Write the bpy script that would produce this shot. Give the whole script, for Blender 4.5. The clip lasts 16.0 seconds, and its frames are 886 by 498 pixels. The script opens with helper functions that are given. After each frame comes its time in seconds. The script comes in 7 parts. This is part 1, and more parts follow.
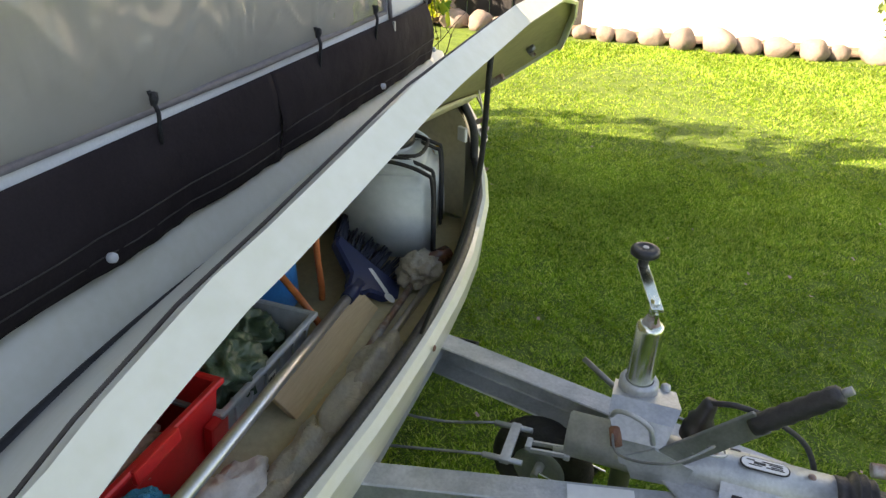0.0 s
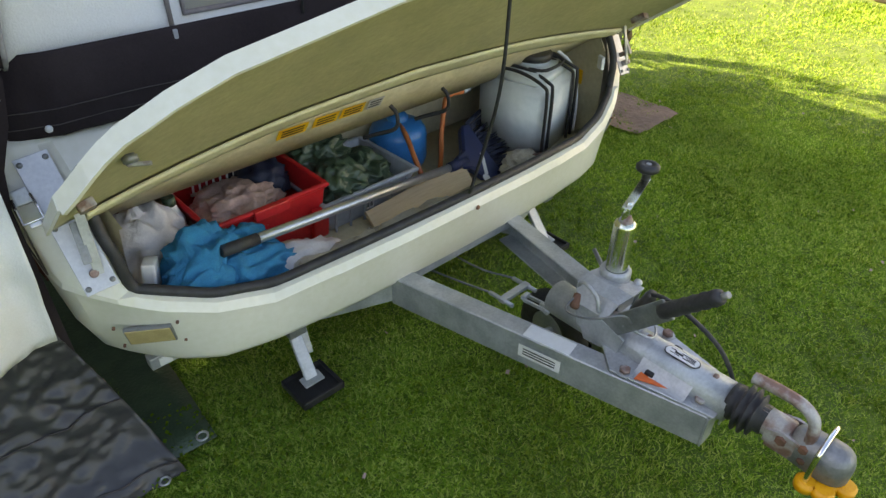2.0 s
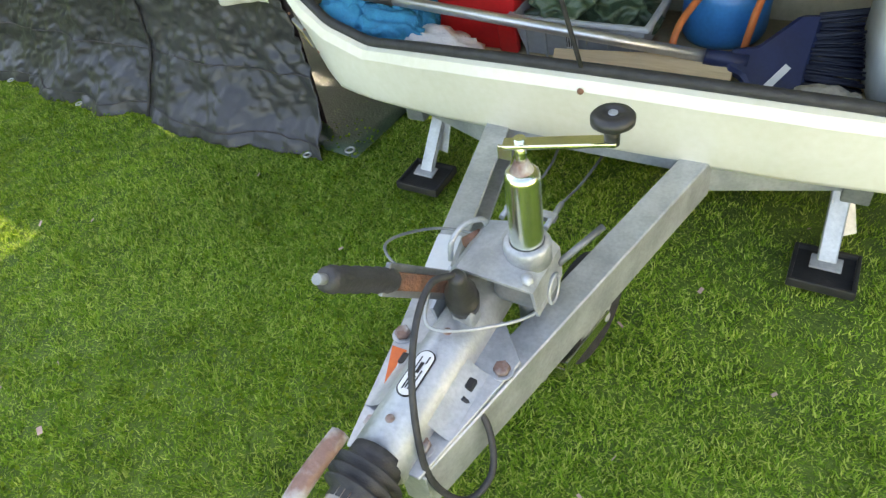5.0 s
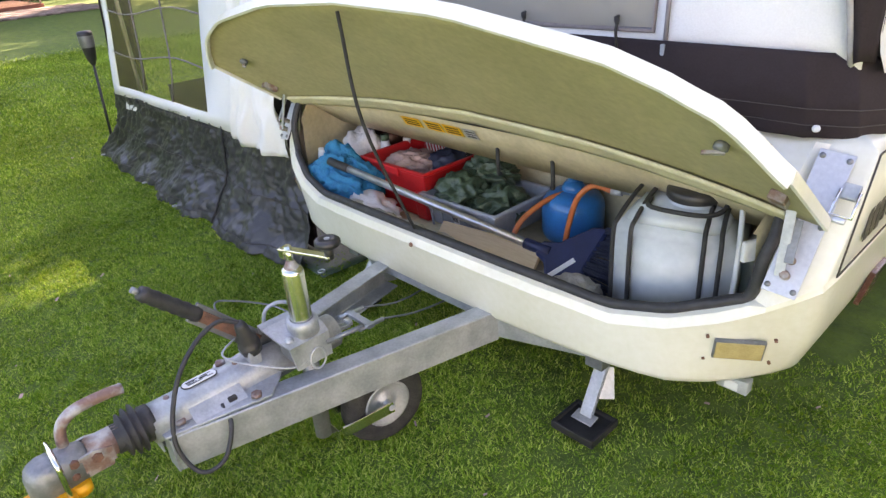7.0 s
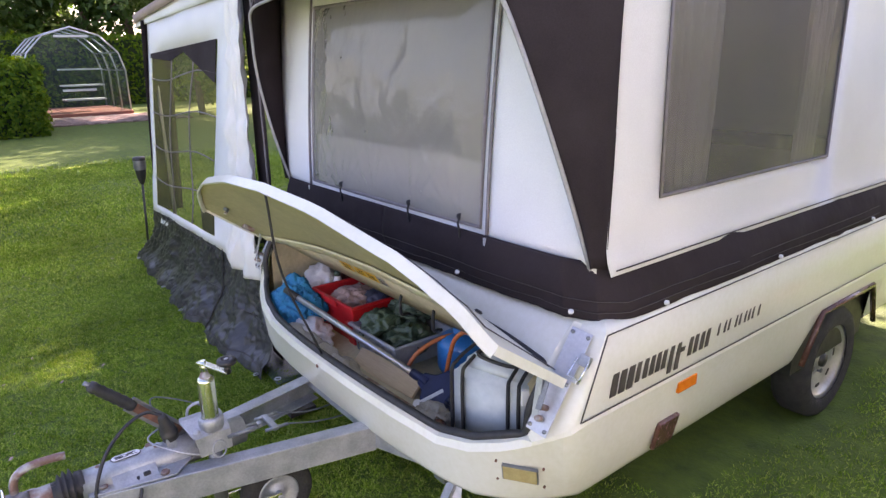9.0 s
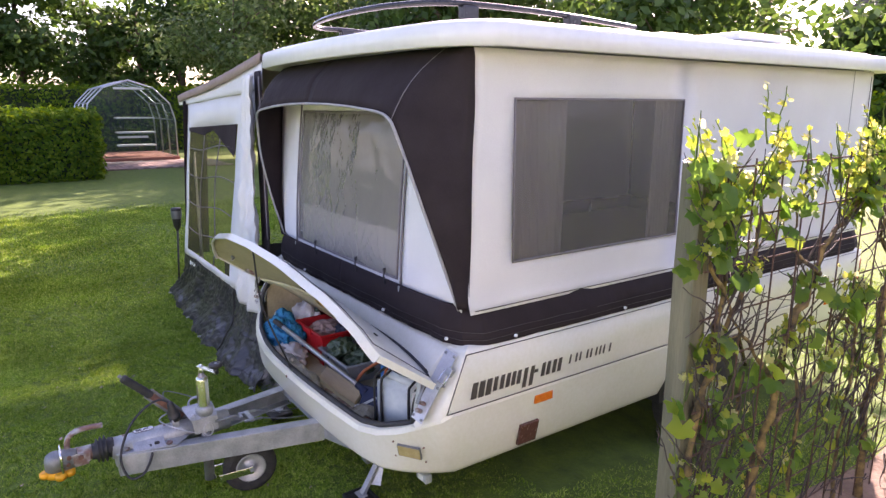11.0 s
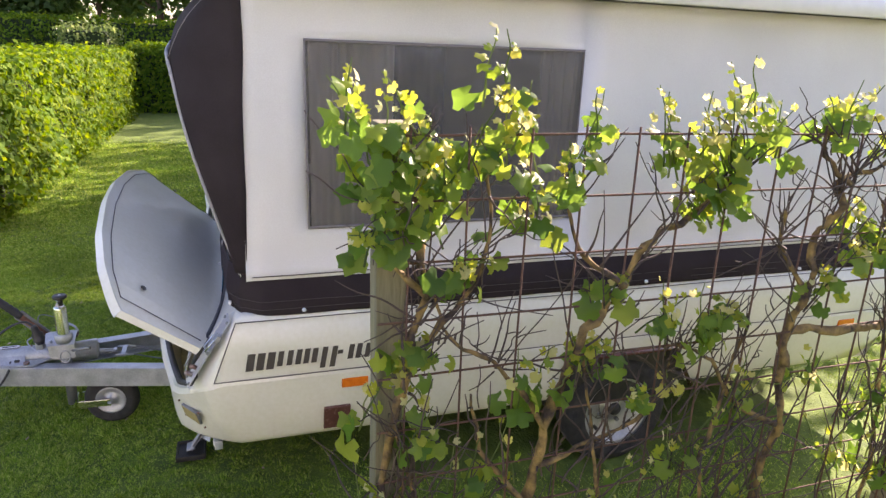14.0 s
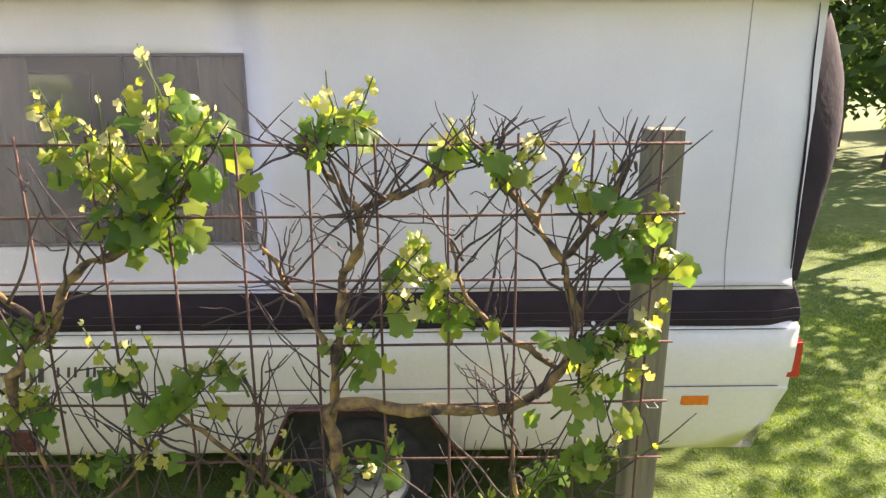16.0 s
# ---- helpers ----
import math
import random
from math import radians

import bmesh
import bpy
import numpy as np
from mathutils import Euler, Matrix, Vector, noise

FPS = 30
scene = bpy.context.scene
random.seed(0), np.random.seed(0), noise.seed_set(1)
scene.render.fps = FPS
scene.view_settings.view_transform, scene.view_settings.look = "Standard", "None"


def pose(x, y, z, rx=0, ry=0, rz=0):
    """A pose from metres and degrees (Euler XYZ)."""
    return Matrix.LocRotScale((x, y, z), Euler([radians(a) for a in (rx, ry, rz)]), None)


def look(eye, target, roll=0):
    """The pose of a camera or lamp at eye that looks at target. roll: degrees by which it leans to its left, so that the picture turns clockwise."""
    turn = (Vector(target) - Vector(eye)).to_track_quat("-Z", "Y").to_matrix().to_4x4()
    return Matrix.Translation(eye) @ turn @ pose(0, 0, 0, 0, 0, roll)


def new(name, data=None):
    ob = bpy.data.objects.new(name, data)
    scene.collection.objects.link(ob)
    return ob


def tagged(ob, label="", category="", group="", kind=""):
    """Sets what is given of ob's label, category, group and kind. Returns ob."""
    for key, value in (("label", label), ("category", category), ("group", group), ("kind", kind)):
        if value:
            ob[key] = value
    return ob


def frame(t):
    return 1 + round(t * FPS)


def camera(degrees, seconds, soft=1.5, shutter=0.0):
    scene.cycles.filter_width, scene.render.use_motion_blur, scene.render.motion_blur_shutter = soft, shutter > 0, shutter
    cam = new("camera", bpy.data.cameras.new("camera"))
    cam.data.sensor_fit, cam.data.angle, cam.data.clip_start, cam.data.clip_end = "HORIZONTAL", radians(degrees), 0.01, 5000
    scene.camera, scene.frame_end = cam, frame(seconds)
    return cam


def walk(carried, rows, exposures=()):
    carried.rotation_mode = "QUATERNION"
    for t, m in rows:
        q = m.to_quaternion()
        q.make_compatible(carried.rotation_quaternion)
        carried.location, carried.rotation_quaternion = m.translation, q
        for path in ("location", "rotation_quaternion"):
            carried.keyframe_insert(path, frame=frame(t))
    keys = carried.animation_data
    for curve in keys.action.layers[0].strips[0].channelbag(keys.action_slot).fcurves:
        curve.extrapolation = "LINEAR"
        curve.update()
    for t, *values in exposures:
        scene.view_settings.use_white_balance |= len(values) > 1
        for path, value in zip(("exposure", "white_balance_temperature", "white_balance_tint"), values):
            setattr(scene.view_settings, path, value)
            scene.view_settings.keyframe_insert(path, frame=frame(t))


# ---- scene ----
from mathutils.geometry import normal as face_normal

cam = camera(68.66, 16.0, 1.4)
PATH = [
    (0, -0.9560, -0.7026, 1.2747, 59.899, -0.328, -69.890),
    (0.5, -1.2018, -0.8148, 1.3063, 61.018, -3.658, -56.336),
    (1, -1.3418, -0.9467, 1.3758, 59.855, -2.817, -49.146),
    (1.5, -1.2365, -1.1923, 1.3499, 58.388, -0.380, -46.082),
    (2, -1.0686, -1.3470, 1.3653, 54.382, -0.521, -42.717),
    (2.5, -0.7933, -1.3126, 1.3202, 47.192, -0.597, -39.682),
    (3, -0.5839, -1.3450, 1.2242, 41.015, 1.730, -33.143),
    (5.5, 0.6181, -1.3674, 1.1130, 49.194, 7.632, 39.166),
    (6, 0.8143, -1.2717, 1.1263, 53.426, 6.939, 42.747),
    (6.5, 0.9997, -1.2471, 1.1750, 58.346, 5.507, 44.365),
    (7, 1.2378, -1.3335, 1.2220, 63.419, 4.016, 46.097),
    (7.5, 1.3856, -1.3783, 1.2745, 67.287, 3.629, 45.924),
    (8, 1.4995, -1.3019, 1.3163, 69.846, 2.946, 46.852),
    (8.5, 1.6662, -1.2236, 1.3927, 71.804, 1.990, 49.554),
    (11, 2.7541, -1.3489, 1.6922, 77.517, -0.043, 55.387),
    (11.5, 2.8607, -1.3536, 1.7130, 78.239, -0.042, 55.418),
    (12, 2.9295, -1.2955, 1.7246, 78.569, -0.086, 55.474),
    (12.5, 2.9224, -1.0210, 1.7223, 78.221, -1.233, 59.239),
    (13, 2.9372, -0.7054, 1.7476, 76.270, -2.125, 63.579),
    (13.5, 3.0535, -0.3464, 1.7324, 74.187, -2.065, 69.008),
    (14, 3.0814, 0.0098, 1.6991, 73.004, -2.095, 72.044),
    (14.5, 3.0604, 0.4649, 1.7004, 73.741, -1.234, 72.741),
    (15, 3.1181, 0.9341, 1.6822, 73.800, -0.272, 77.481),
    (15.5, 3.1022, 1.3932, 1.6644, 74.135, -0.470, 83.899),
    (16, 3.0424, 1.8570, 1.6621, 74.703, 0.220, 89.149),
]
walk(cam, [(t, pose(*p)) for t, *p in PATH],
     exposures=[(0.0, 1.98, 8500, 17), (1.5, 2.0, 8500, 18), (2.5, 2.36, 8550, 14), (3.0, 2.5, 8600, 12), (5.5, 3.02, 8500, 16), (6.5, 2.82, 8100, 24), (7.0, 2.68, 7800, 29), (8.5, 2.38, 7200, 37), (11.0, 2.06, 6850, 42), (13.0, 1.92, 6850, 38), (14.5, 1.94, 7150, 33), (16.0, 1.92, 7150, 30)])

# world and sun: low sun from behind the trailer, on the awning side
SUN_EL, SUN_AZ = radians(31), Vector((-0.5, 0.86))
world = bpy.data.worlds.new("sky")
scene.world = world
world.use_nodes = True
wn = world.node_tree.nodes
sky = wn.new("ShaderNodeTexSky")
sky.sky_type = "NISHITA"
sky.sun_disc = False
sky.sun_elevation = SUN_EL
sky.sun_rotation = math.atan2(SUN_AZ.x, SUN_AZ.y)
sky.air_density, sky.dust_density = 1.0, 1.6
world.node_tree.links.new(sky.outputs[0], wn["Background"].inputs[0])
wn["Background"].inputs[1].default_value = 0.12
sun_data = bpy.data.lights.new("sun", "SUN")
sun_data.energy, sun_data.angle, sun_data.color = 5.0, radians(0.55), (1.0, 0.93, 0.80)
sun = new("sun", sun_data)
d = Vector((SUN_AZ.x * math.cos(SUN_EL), SUN_AZ.y * math.cos(SUN_EL), math.sin(SUN_EL)))
sun.matrix_world = look(d * 30, (0, 0, 0))

# ---------------------------------------------------------------- materials
def mat(name, col, col2=None, rough=0.5, metal=0.0, scale=20.0, bump=0.0, bscale=None, fine=None, stretch=(1, 1, 1), spec=0.5,
        coat=0.0, sheen=0.0, detail=6.0, sss=0.0, per_object=0.0, contrast=(0.3, 0.7)):
    """Two-scale procedural surface: col mixed to col2 by broad noise, grain by fine noise, relief by bump."""
    m = bpy.data.materials.new(name)
    m.use_nodes = True
    nt = m.node_tree
    N, L = nt.nodes, nt.links
    b = N["Principled BSDF"]
    tc = N.new("ShaderNodeTexCoord")
    mp = N.new("ShaderNodeMapping")
    mp.inputs["Scale"].default_value = stretch
    L.new(tc.outputs["Object"], mp.inputs[0])
    n1 = N.new("ShaderNodeTexNoise")
    n1.inputs["Scale"].default_value, n1.inputs["Detail"].default_value = scale, detail
    L.new(mp.outputs[0], n1.inputs["Vector"])
    r1 = N.new("ShaderNodeValToRGB")
    r1.color_ramp.elements[0].position, r1.color_ramp.elements[1].position = contrast
    c2 = col2 or tuple(c * 0.8 for c in col)
    r1.color_ramp.elements[0].color = (*c2, 1)
    r1.color_ramp.elements[1].color = (*col, 1)
    L.new(n1.outputs[0], r1.inputs[0])
    n2 = N.new("ShaderNodeTexNoise")
    n2.inputs["Scale"].default_value, n2.inputs["Detail"].default_value = fine or scale * 9, 3
    L.new(mp.outputs[0], n2.inputs["Vector"])
    mx = N.new("ShaderNodeMix")
    mx.data_type, mx.blend_type = "RGBA", "OVERLAY"
    mx.inputs[0].default_value = 0.22
    L.new(r1.outputs[0], mx.inputs[6])
    L.new(n2.outputs[0], mx.inputs[7])
    out = mx.outputs[2]
    if per_object:
        oi = N.new("ShaderNodeObjectInfo")
        hsv = N.new("ShaderNodeHueSaturation")
        mr = N.new("ShaderNodeMapRange")
        mr.inputs[3].default_value, mr.inputs[4].default_value = 1 - per_object, 1 + per_object
        L.new(oi.outputs["Random"], mr.inputs[0])
        L.new(mr.outputs[0], hsv.inputs["Value"])
        L.new(out, hsv.inputs["Color"])
        out = hsv.outputs[0]
    L.new(out, b.inputs["Base Color"])
    rr = N.new("ShaderNodeMapRange")
    rr.inputs[3].default_value, rr.inputs[4].default_value = max(0.02, rough - 0.1), min(1, rough + 0.1)
    L.new(n1.outputs[0], rr.inputs[0])
    L.new(rr.outputs[0], b.inputs["Roughness"])
    b.inputs["Metallic"].default_value = metal
    b.inputs["Specular IOR Level"].default_value = spec
    b.inputs["Coat Weight"].default_value = coat
    b.inputs["Sheen Weight"].default_value = sheen
    if bump:
        n3 = N.new("ShaderNodeTexNoise")
        n3.inputs["Scale"].default_value, n3.inputs["Detail"].default_value = bscale or scale * 4, 4
        L.new(mp.outputs[0], n3.inputs["Vector"])
        bp = N.new("ShaderNodeBump")
        bp.inputs["Strength"].default_value, bp.inputs["Distance"].default_value = bump, 0.01
        L.new(n3.outputs[0], bp.inputs["Height"])
        L.new(bp.outputs[0], b.inputs["Normal"])
    return m


def foliage(name, a, b_, c, trans=0.45, rough=0.45, spec=0.3):
    """Leaf: green varied per island, light passing through."""
    m = bpy.data.materials.new(name)
    m.use_nodes = True
    nt = m.node_tree
    N, L = nt.nodes, nt.links
    p = N["Principled BSDF"]
    geo = N.new("ShaderNodeNewGeometry")
    oi = N.new("ShaderNodeObjectInfo")
    ad = N.new("ShaderNodeMath")
    ad.operation = "ADD"
    L.new(geo.outputs["Random Per Island"], ad.inputs[0])
    L.new(oi.outputs["Random"], ad.inputs[1])
    fr = N.new("ShaderNodeMath")
    fr.operation = "FRACT"
    L.new(ad.outputs[0], fr.inputs[0])
    r = N.new("ShaderNodeValToRGB")
    r.color_ramp.elements[0].color, r.color_ramp.elements[1].color = (*a, 1), (*c, 1)
    e = r.color_ramp.elements.new(0.55)
    e.color = (*b_, 1)
    L.new(fr.outputs[0], r.inputs[0])
    tc = N.new("ShaderNodeTexCoord")
    ns = N.new("ShaderNodeTexNoise")
    ns.inputs["Scale"].default_value = 1.3
    L.new(tc.outputs["Object"], ns.inputs["Vector"])
    hs = N.new("ShaderNodeHueSaturation")
    mr = N.new("ShaderNodeMapRange")
    mr.inputs[1].default_value, mr.inputs[2].default_value = 0.3, 0.7
    mr.inputs[3].default_value, mr.inputs[4].default_value = 0.75, 1.2
    L.new(ns.outputs[0], mr.inputs[0])
    L.new(mr.outputs[0], hs.inputs["Value"])
    L.new(r.outputs[0], hs.inputs["Color"])
    L.new(hs.outputs[0], p.inputs["Base Color"])
    p.inputs["Roughness"].default_value = rough
    p.inputs["Specular IOR Level"].default_value = spec
    tr = N.new("ShaderNodeBsdfTranslucent")
    h2 = N.new("ShaderNodeHueSaturation")
    h2.inputs["Hue"].default_value, h2.inputs["Value"].default_value, h2.inputs["Saturation"].default_value = 0.48, 1.9, 1.1
    L.new(hs.outputs[0], h2.inputs["Color"])
    L.new(h2.outputs[0], tr.inputs["Color"])
    ms = N.new("ShaderNodeMixShader")
    ms.inputs[0].default_value = trans
    L.new(p.outputs[0], ms.inputs[1])
    L.new(tr.outputs[0], ms.inputs[2])
    L.new(ms.outputs[0], N["Material Output"].inputs["Surface"])
    return m


def film(name, col, clear, gloss_rough=0.12, tint=(0.9, 0.9, 0.86), wav=14.0):
    """Thin clear or tinted sheet: light passes straight through, with a glossy wavy surface."""
    m = bpy.data.materials.new(name)
    m.use_nodes = True
    nt = m.node_tree
    N, L = nt.nodes, nt.links
    p = N["Principled BSDF"]
    p.inputs["Base Color"].default_value = (*col, 1)
    p.inputs["Roughness"].default_value = gloss_rough
    p.inputs["Specular IOR Level"].default_value = 0.9
    t = N.new("ShaderNodeBsdfTransparent")
    t.inputs[0].default_value = (*tint, 1)
    ns = N.new("ShaderNodeTexNoise")
    ns.inputs["Scale"].default_value, ns.inputs["Detail"].default_value = wav, 3
    tc = N.new("ShaderNodeTexCoord")
    L.new(tc.outputs["Object"], ns.inputs["Vector"])
    bp = N.new("ShaderNodeBump")
    bp.inputs["Strength"].default_value, bp.inputs["Distance"].default_value = 0.5, 0.02
    L.new(ns.outputs[0], bp.inputs["Height"])
    L.new(bp.outputs[0], p.inputs["Normal"])
    ms = N.new("ShaderNodeMixShader")
    ms.inputs[0].default_value = clear
    L.new(p.outputs[0], ms.inputs[1])
    L.new(t.outputs[0], ms.inputs[2])
    L.new(ms.outputs[0], N["Material Output"].inputs["Surface"])
    return m


def stripes(name, col, col2, axis, freq, rough=0.6, bump=0.4):
    """Cloth or wood with lines along one axis."""
    m = mat(name, col, col2, rough, scale=6, bump=bump, bscale=freq, stretch=tuple(1 if i == axis else 0.08 for i in range(3)))
    return m


M = {}
M["gelcoat"] = mat("gelcoat", (0.80, 0.79, 0.70), (0.72, 0.71, 0.60), 0.32, scale=3, coat=0.3, fine=60)
M["gelcoat_in"] = mat("gelcoat_in", (0.58, 0.51, 0.34), (0.42, 0.36, 0.23), 0.55, scale=7, bump=0.15, bscale=60)
M["lid_in"] = mat("lid_in", (0.46, 0.42, 0.24), (0.36, 0.33, 0.18), 0.6, scale=6, bump=0.10, bscale=90)
M["lid_band"] = mat("lid_band", (0.70, 0.66, 0.44), (0.55, 0.50, 0.32), 0.55, scale=14, bump=0.25, bscale=80)
M["rubber"] = mat("rubber", (0.022, 0.022, 0.025), (0.04, 0.04, 0.042), 0.55, scale=40, bump=0.2)
M["black_plastic"] = mat("black_plastic", (0.018, 0.018, 0.02), (0.035, 0.034, 0.033), 0.42, scale=30, bump=0.1)
M["galv"] = mat("galv", (0.52, 0.54, 0.56), (0.36, 0.38, 0.40), 0.48, 0.55, scale=16, bump=0.15, bscale=70, contrast=(0.35, 0.65))
M["galv_dark"] = mat("galv_dark", (0.30, 0.31, 0.32), (0.18, 0.19, 0.20), 0.5, 0.6, scale=18, bump=0.2)
M["alu"] = mat("alu", (0.62, 0.63, 0.65), (0.50, 0.51, 0.53), 0.35, 0.85, scale=25, stretch=(1, 1, 1))
M["plate"] = mat("plate", (0.60, 0.61, 0.64), (0.50, 0.51, 0.54), 0.42, 0.45, scale=14, bump=0.05)
M["zinc_yellow"] = mat("zinc_yellow", (0.84, 0.85, 0.74), (0.72, 0.76, 0.62), 0.24, 1.0, scale=9)
M["chrome"] = mat("chrome", (0.85, 0.85, 0.86), (0.7, 0.7, 0.7), 0.12, 1.0, scale=20)
M["rust"] = mat("rust", (0.30, 0.14, 0.09), (0.15, 0.08, 0.06), 0.75, 0.2, scale=45, bump=0.4)
M["rust_steel"] = mat("rust_steel", (0.46, 0.45, 0.44), (0.25, 0.15, 0.12), 0.6, 0.4, scale=24, bump=0.3, contrast=(0.42, 0.6))
M["canvas_grey"] = mat("canvas_grey", (0.75, 0.735, 0.715), (0.66, 0.645, 0.625), 0.85, scale=2.2, bump=0.25, bscale=420, fine=260, sheen=0.1)
M["canvas_white"] = mat("canvas_white", (0.79, 0.79, 0.78), (0.70, 0.70, 0.69), 0.85, scale=3.0, bump=0.25, bscale=300, fine=260)
M["canvas_dark"] = mat("canvas_dark", (0.026, 0.019, 0.021), (0.038, 0.029, 0.031), 0.9, scale=5, bump=0.5, bscale=14, fine=300, spec=0.2)
M["canvas_brown"] = mat("canvas_brown", (0.36, 0.27, 0.22), (0.28, 0.21, 0.17), 0.85, scale=4, bump=0.3, bscale=200)
M["skirt_pvc"] = mat("skirt_pvc", (0.031, 0.031, 0.034), (0.048, 0.048, 0.053), 0.38, scale=3, bump=0.7, bscale=7)
M["piping"] = mat("piping", (0.17, 0.15, 0.16), (0.22, 0.2, 0.2), 0.7, scale=60)
M["stitch"] = mat("stitch", (0.075, 0.065, 0.065), None, 0.8, scale=90)
M["pane_clear"] = film("pane_clear", (0.54, 0.51, 0.45), 0.58, 0.05, (0.82, 0.81, 0.74), 9)
M["pane_smoke"] = film("pane_smoke", (0.20, 0.19, 0.19), 0.52, 0.22, (0.52, 0.51, 0.50), 7)
M["pane_awning"] = film("pane_awning", (0.34, 0.31, 0.17), 0.74, 0.06, (0.85, 0.83, 0.70), 4)
M["curtain"] = stripes("curtain", (0.85, 0.80, 0.74), (0.66, 0.61, 0.56), 1, 55, 0.9, 0.3)
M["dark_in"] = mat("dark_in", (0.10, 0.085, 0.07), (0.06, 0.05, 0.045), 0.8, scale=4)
M["roof"] = mat("roof", (0.80, 0.80, 0.78), (0.72, 0.72, 0.70), 0.35, scale=2.5, coat=0.2)
M["rail_black"] = mat("rail_black", (0.03, 0.03, 0.035), (0.05, 0.05, 0.055), 0.25, 0.3, scale=30)
M["tank"] = mat("tank", (0.62, 0.66, 0.66), (0.52, 0.57, 0.58), 0.38, scale=5, bump=0.08, bscale=30)
M["strap_black"] = mat("strap_black", (0.02, 0.02, 0.022), (0.035, 0.035, 0.036), 0.7, scale=80, bump=0.3)
M["red_plastic"] = mat("red_plastic", (0.62, 0.022, 0.024), (0.50, 0.015, 0.018), 0.38, scale=10)
M["grey_tub"] = mat("grey_tub", (0.36, 0.39, 0.43), (0.29, 0.32, 0.36), 0.4, scale=8)
M["tarp_green"] = mat("tarp_green", (0.055, 0.095, 0.055), (0.030, 0.055, 0.034), 0.34, scale=18, bump=0.3, bscale=120)
M["blue_gas"] = mat("blue_gas", (0.010, 0.20, 0.50), (0.008, 0.15, 0.40), 0.35, scale=12, coat=0.2)
M["towel"] = mat("towel", (0.006, 0.24, 0.46), (0.005, 0.17, 0.34), 0.95, scale=30, bump=0.6, bscale=300)
M["hose"] = mat("hose", (0.58, 0.17, 0.05), (0.48, 0.12, 0.035), 0.45, scale=30)
M["navy"] = mat("navy", (0.018, 0.030, 0.10), (0.014, 0.022, 0.07), 0.42, scale=15)
M["bristle"] = mat("bristle", (0.010, 0.014, 0.032), (0.022, 0.028, 0.055), 0.6, scale=60)
M["plywood"] = mat("plywood", (0.66, 0.50, 0.30), (0.54, 0.39, 0.23), 0.65, scale=7, bump=0.2, stretch=(0.4, 5, 5))
M["white_plastic"] = mat("white_plastic", (0.75, 0.76, 0.76), (0.68, 0.69, 0.70), 0.4, scale=9)
M["cloth_white"] = mat("cloth_white", (0.70, 0.68, 0.70), (0.60, 0.58, 0.60), 0.9, scale=20, bump=0.4, bscale=60)
M["cloth_grey"] = mat("cloth_grey", (0.42, 0.41, 0.40), (0.30, 0.29, 0.29), 0.9, scale=14, bump=0.5, bscale=40)
M["cloth_pink"] = mat("cloth_pink", (0.50, 0.34, 0.29), (0.38, 0.25, 0.22), 0.9, scale=18, bump=0.6, bscale=50)
M["film_bag"] = mat("film_bag", (0.45, 0.42, 0.37), (0.34, 0.31, 0.27), 0.3, scale=14, bump=0.7, bscale=40)
M["white_paint"] = mat("white_paint", (0.80, 0.80, 0.80), (0.74, 0.74, 0.73), 0.5, scale=8)
M["black_paint"] = mat("black_paint", (0.018, 0.017, 0.017), None, 0.5, scale=30)
M["lettering"] = mat("lettering", (0.055, 0.045, 0.040), (0.08, 0.068, 0.06), 0.5, scale=20)
M["orange_lens"] = mat("orange_lens", (0.85, 0.22, 0.015), (0.75, 0.16, 0.01), 0.18, scale=60, coat=0.4)
M["orange_mark"] = mat("orange_mark", (0.80, 0.16, 0.03), (0.68, 0.12, 0.03), 0.5, scale=50)
M["brown_lens"] = mat("brown_lens", (0.13, 0.055, 0.045), (0.10, 0.04, 0.035), 0.25, scale=80, coat=0.3)
M["red_lens"] = mat("red_lens", (0.55, 0.02, 0.02), (0.42, 0.015, 0.015), 0.15, scale=60, coat=0.5)
M["amber_plate"] = mat("amber_plate", (0.52, 0.42, 0.20), (0.42, 0.33, 0.15), 0.22, scale=40, coat=0.4)
M["yellow"] = mat("yellow", (0.82, 0.46, 0.01), (0.70, 0.36, 0.01), 0.5, scale=30)
M["yellow_lock"] = mat("yellow_lock", (0.90, 0.42, 0.01), (0.80, 0.34, 0.01), 0.45, scale=25)
M["tyre"] = mat("tyre", (0.022, 0.022, 0.022), (0.04, 0.038, 0.035), 0.8, scale=25, bump=0.4)
M["rim_silver"] = mat("rim_silver", (0.62, 0.63, 0.64), (0.45, 0.46, 0.47), 0.35, 0.7, scale=12)
M["post_wood"] = mat("post_wood", (0.24, 0.22, 0.14), (0.13, 0.125, 0.08), 0.85, scale=6, bump=0.6, bscale=20, stretch=(4, 4, 0.35))
M["bark"] = mat("bark", (0.20, 0.13, 0.09), (0.09, 0.06, 0.045), 0.9, scale=18, bump=0.8, bscale=60, stretch=(1, 1, 0.5))
M["bark_vine"] = mat("bark_vine", (0.30, 0.20, 0.07), (0.040, 0.028, 0.024), 0.9, scale=22, bump=0.8, bscale=70, contrast=(0.35, 0.65))
M["cane"] = mat("cane", (0.095, 0.066, 0.055), (0.036, 0.027, 0.025), 0.75, scale=30, bump=0.4)
M["mesh_rust"] = mat("mesh_rust", (0.14, 0.075, 0.05), (0.08, 0.045, 0.035), 0.85, 0.1, scale=40, bump=0.5)
M["soil"] = mat("soil", (0.26, 0.175, 0.125), (0.15, 0.10, 0.07), 0.95, scale=9, bump=0.8, bscale=40)
M["wall_white"] = mat("wall_white", (0.82, 0.82, 0.80), (0.76, 0.76, 0.75), 0.8, scale=2, bump=0.2, bscale=60)
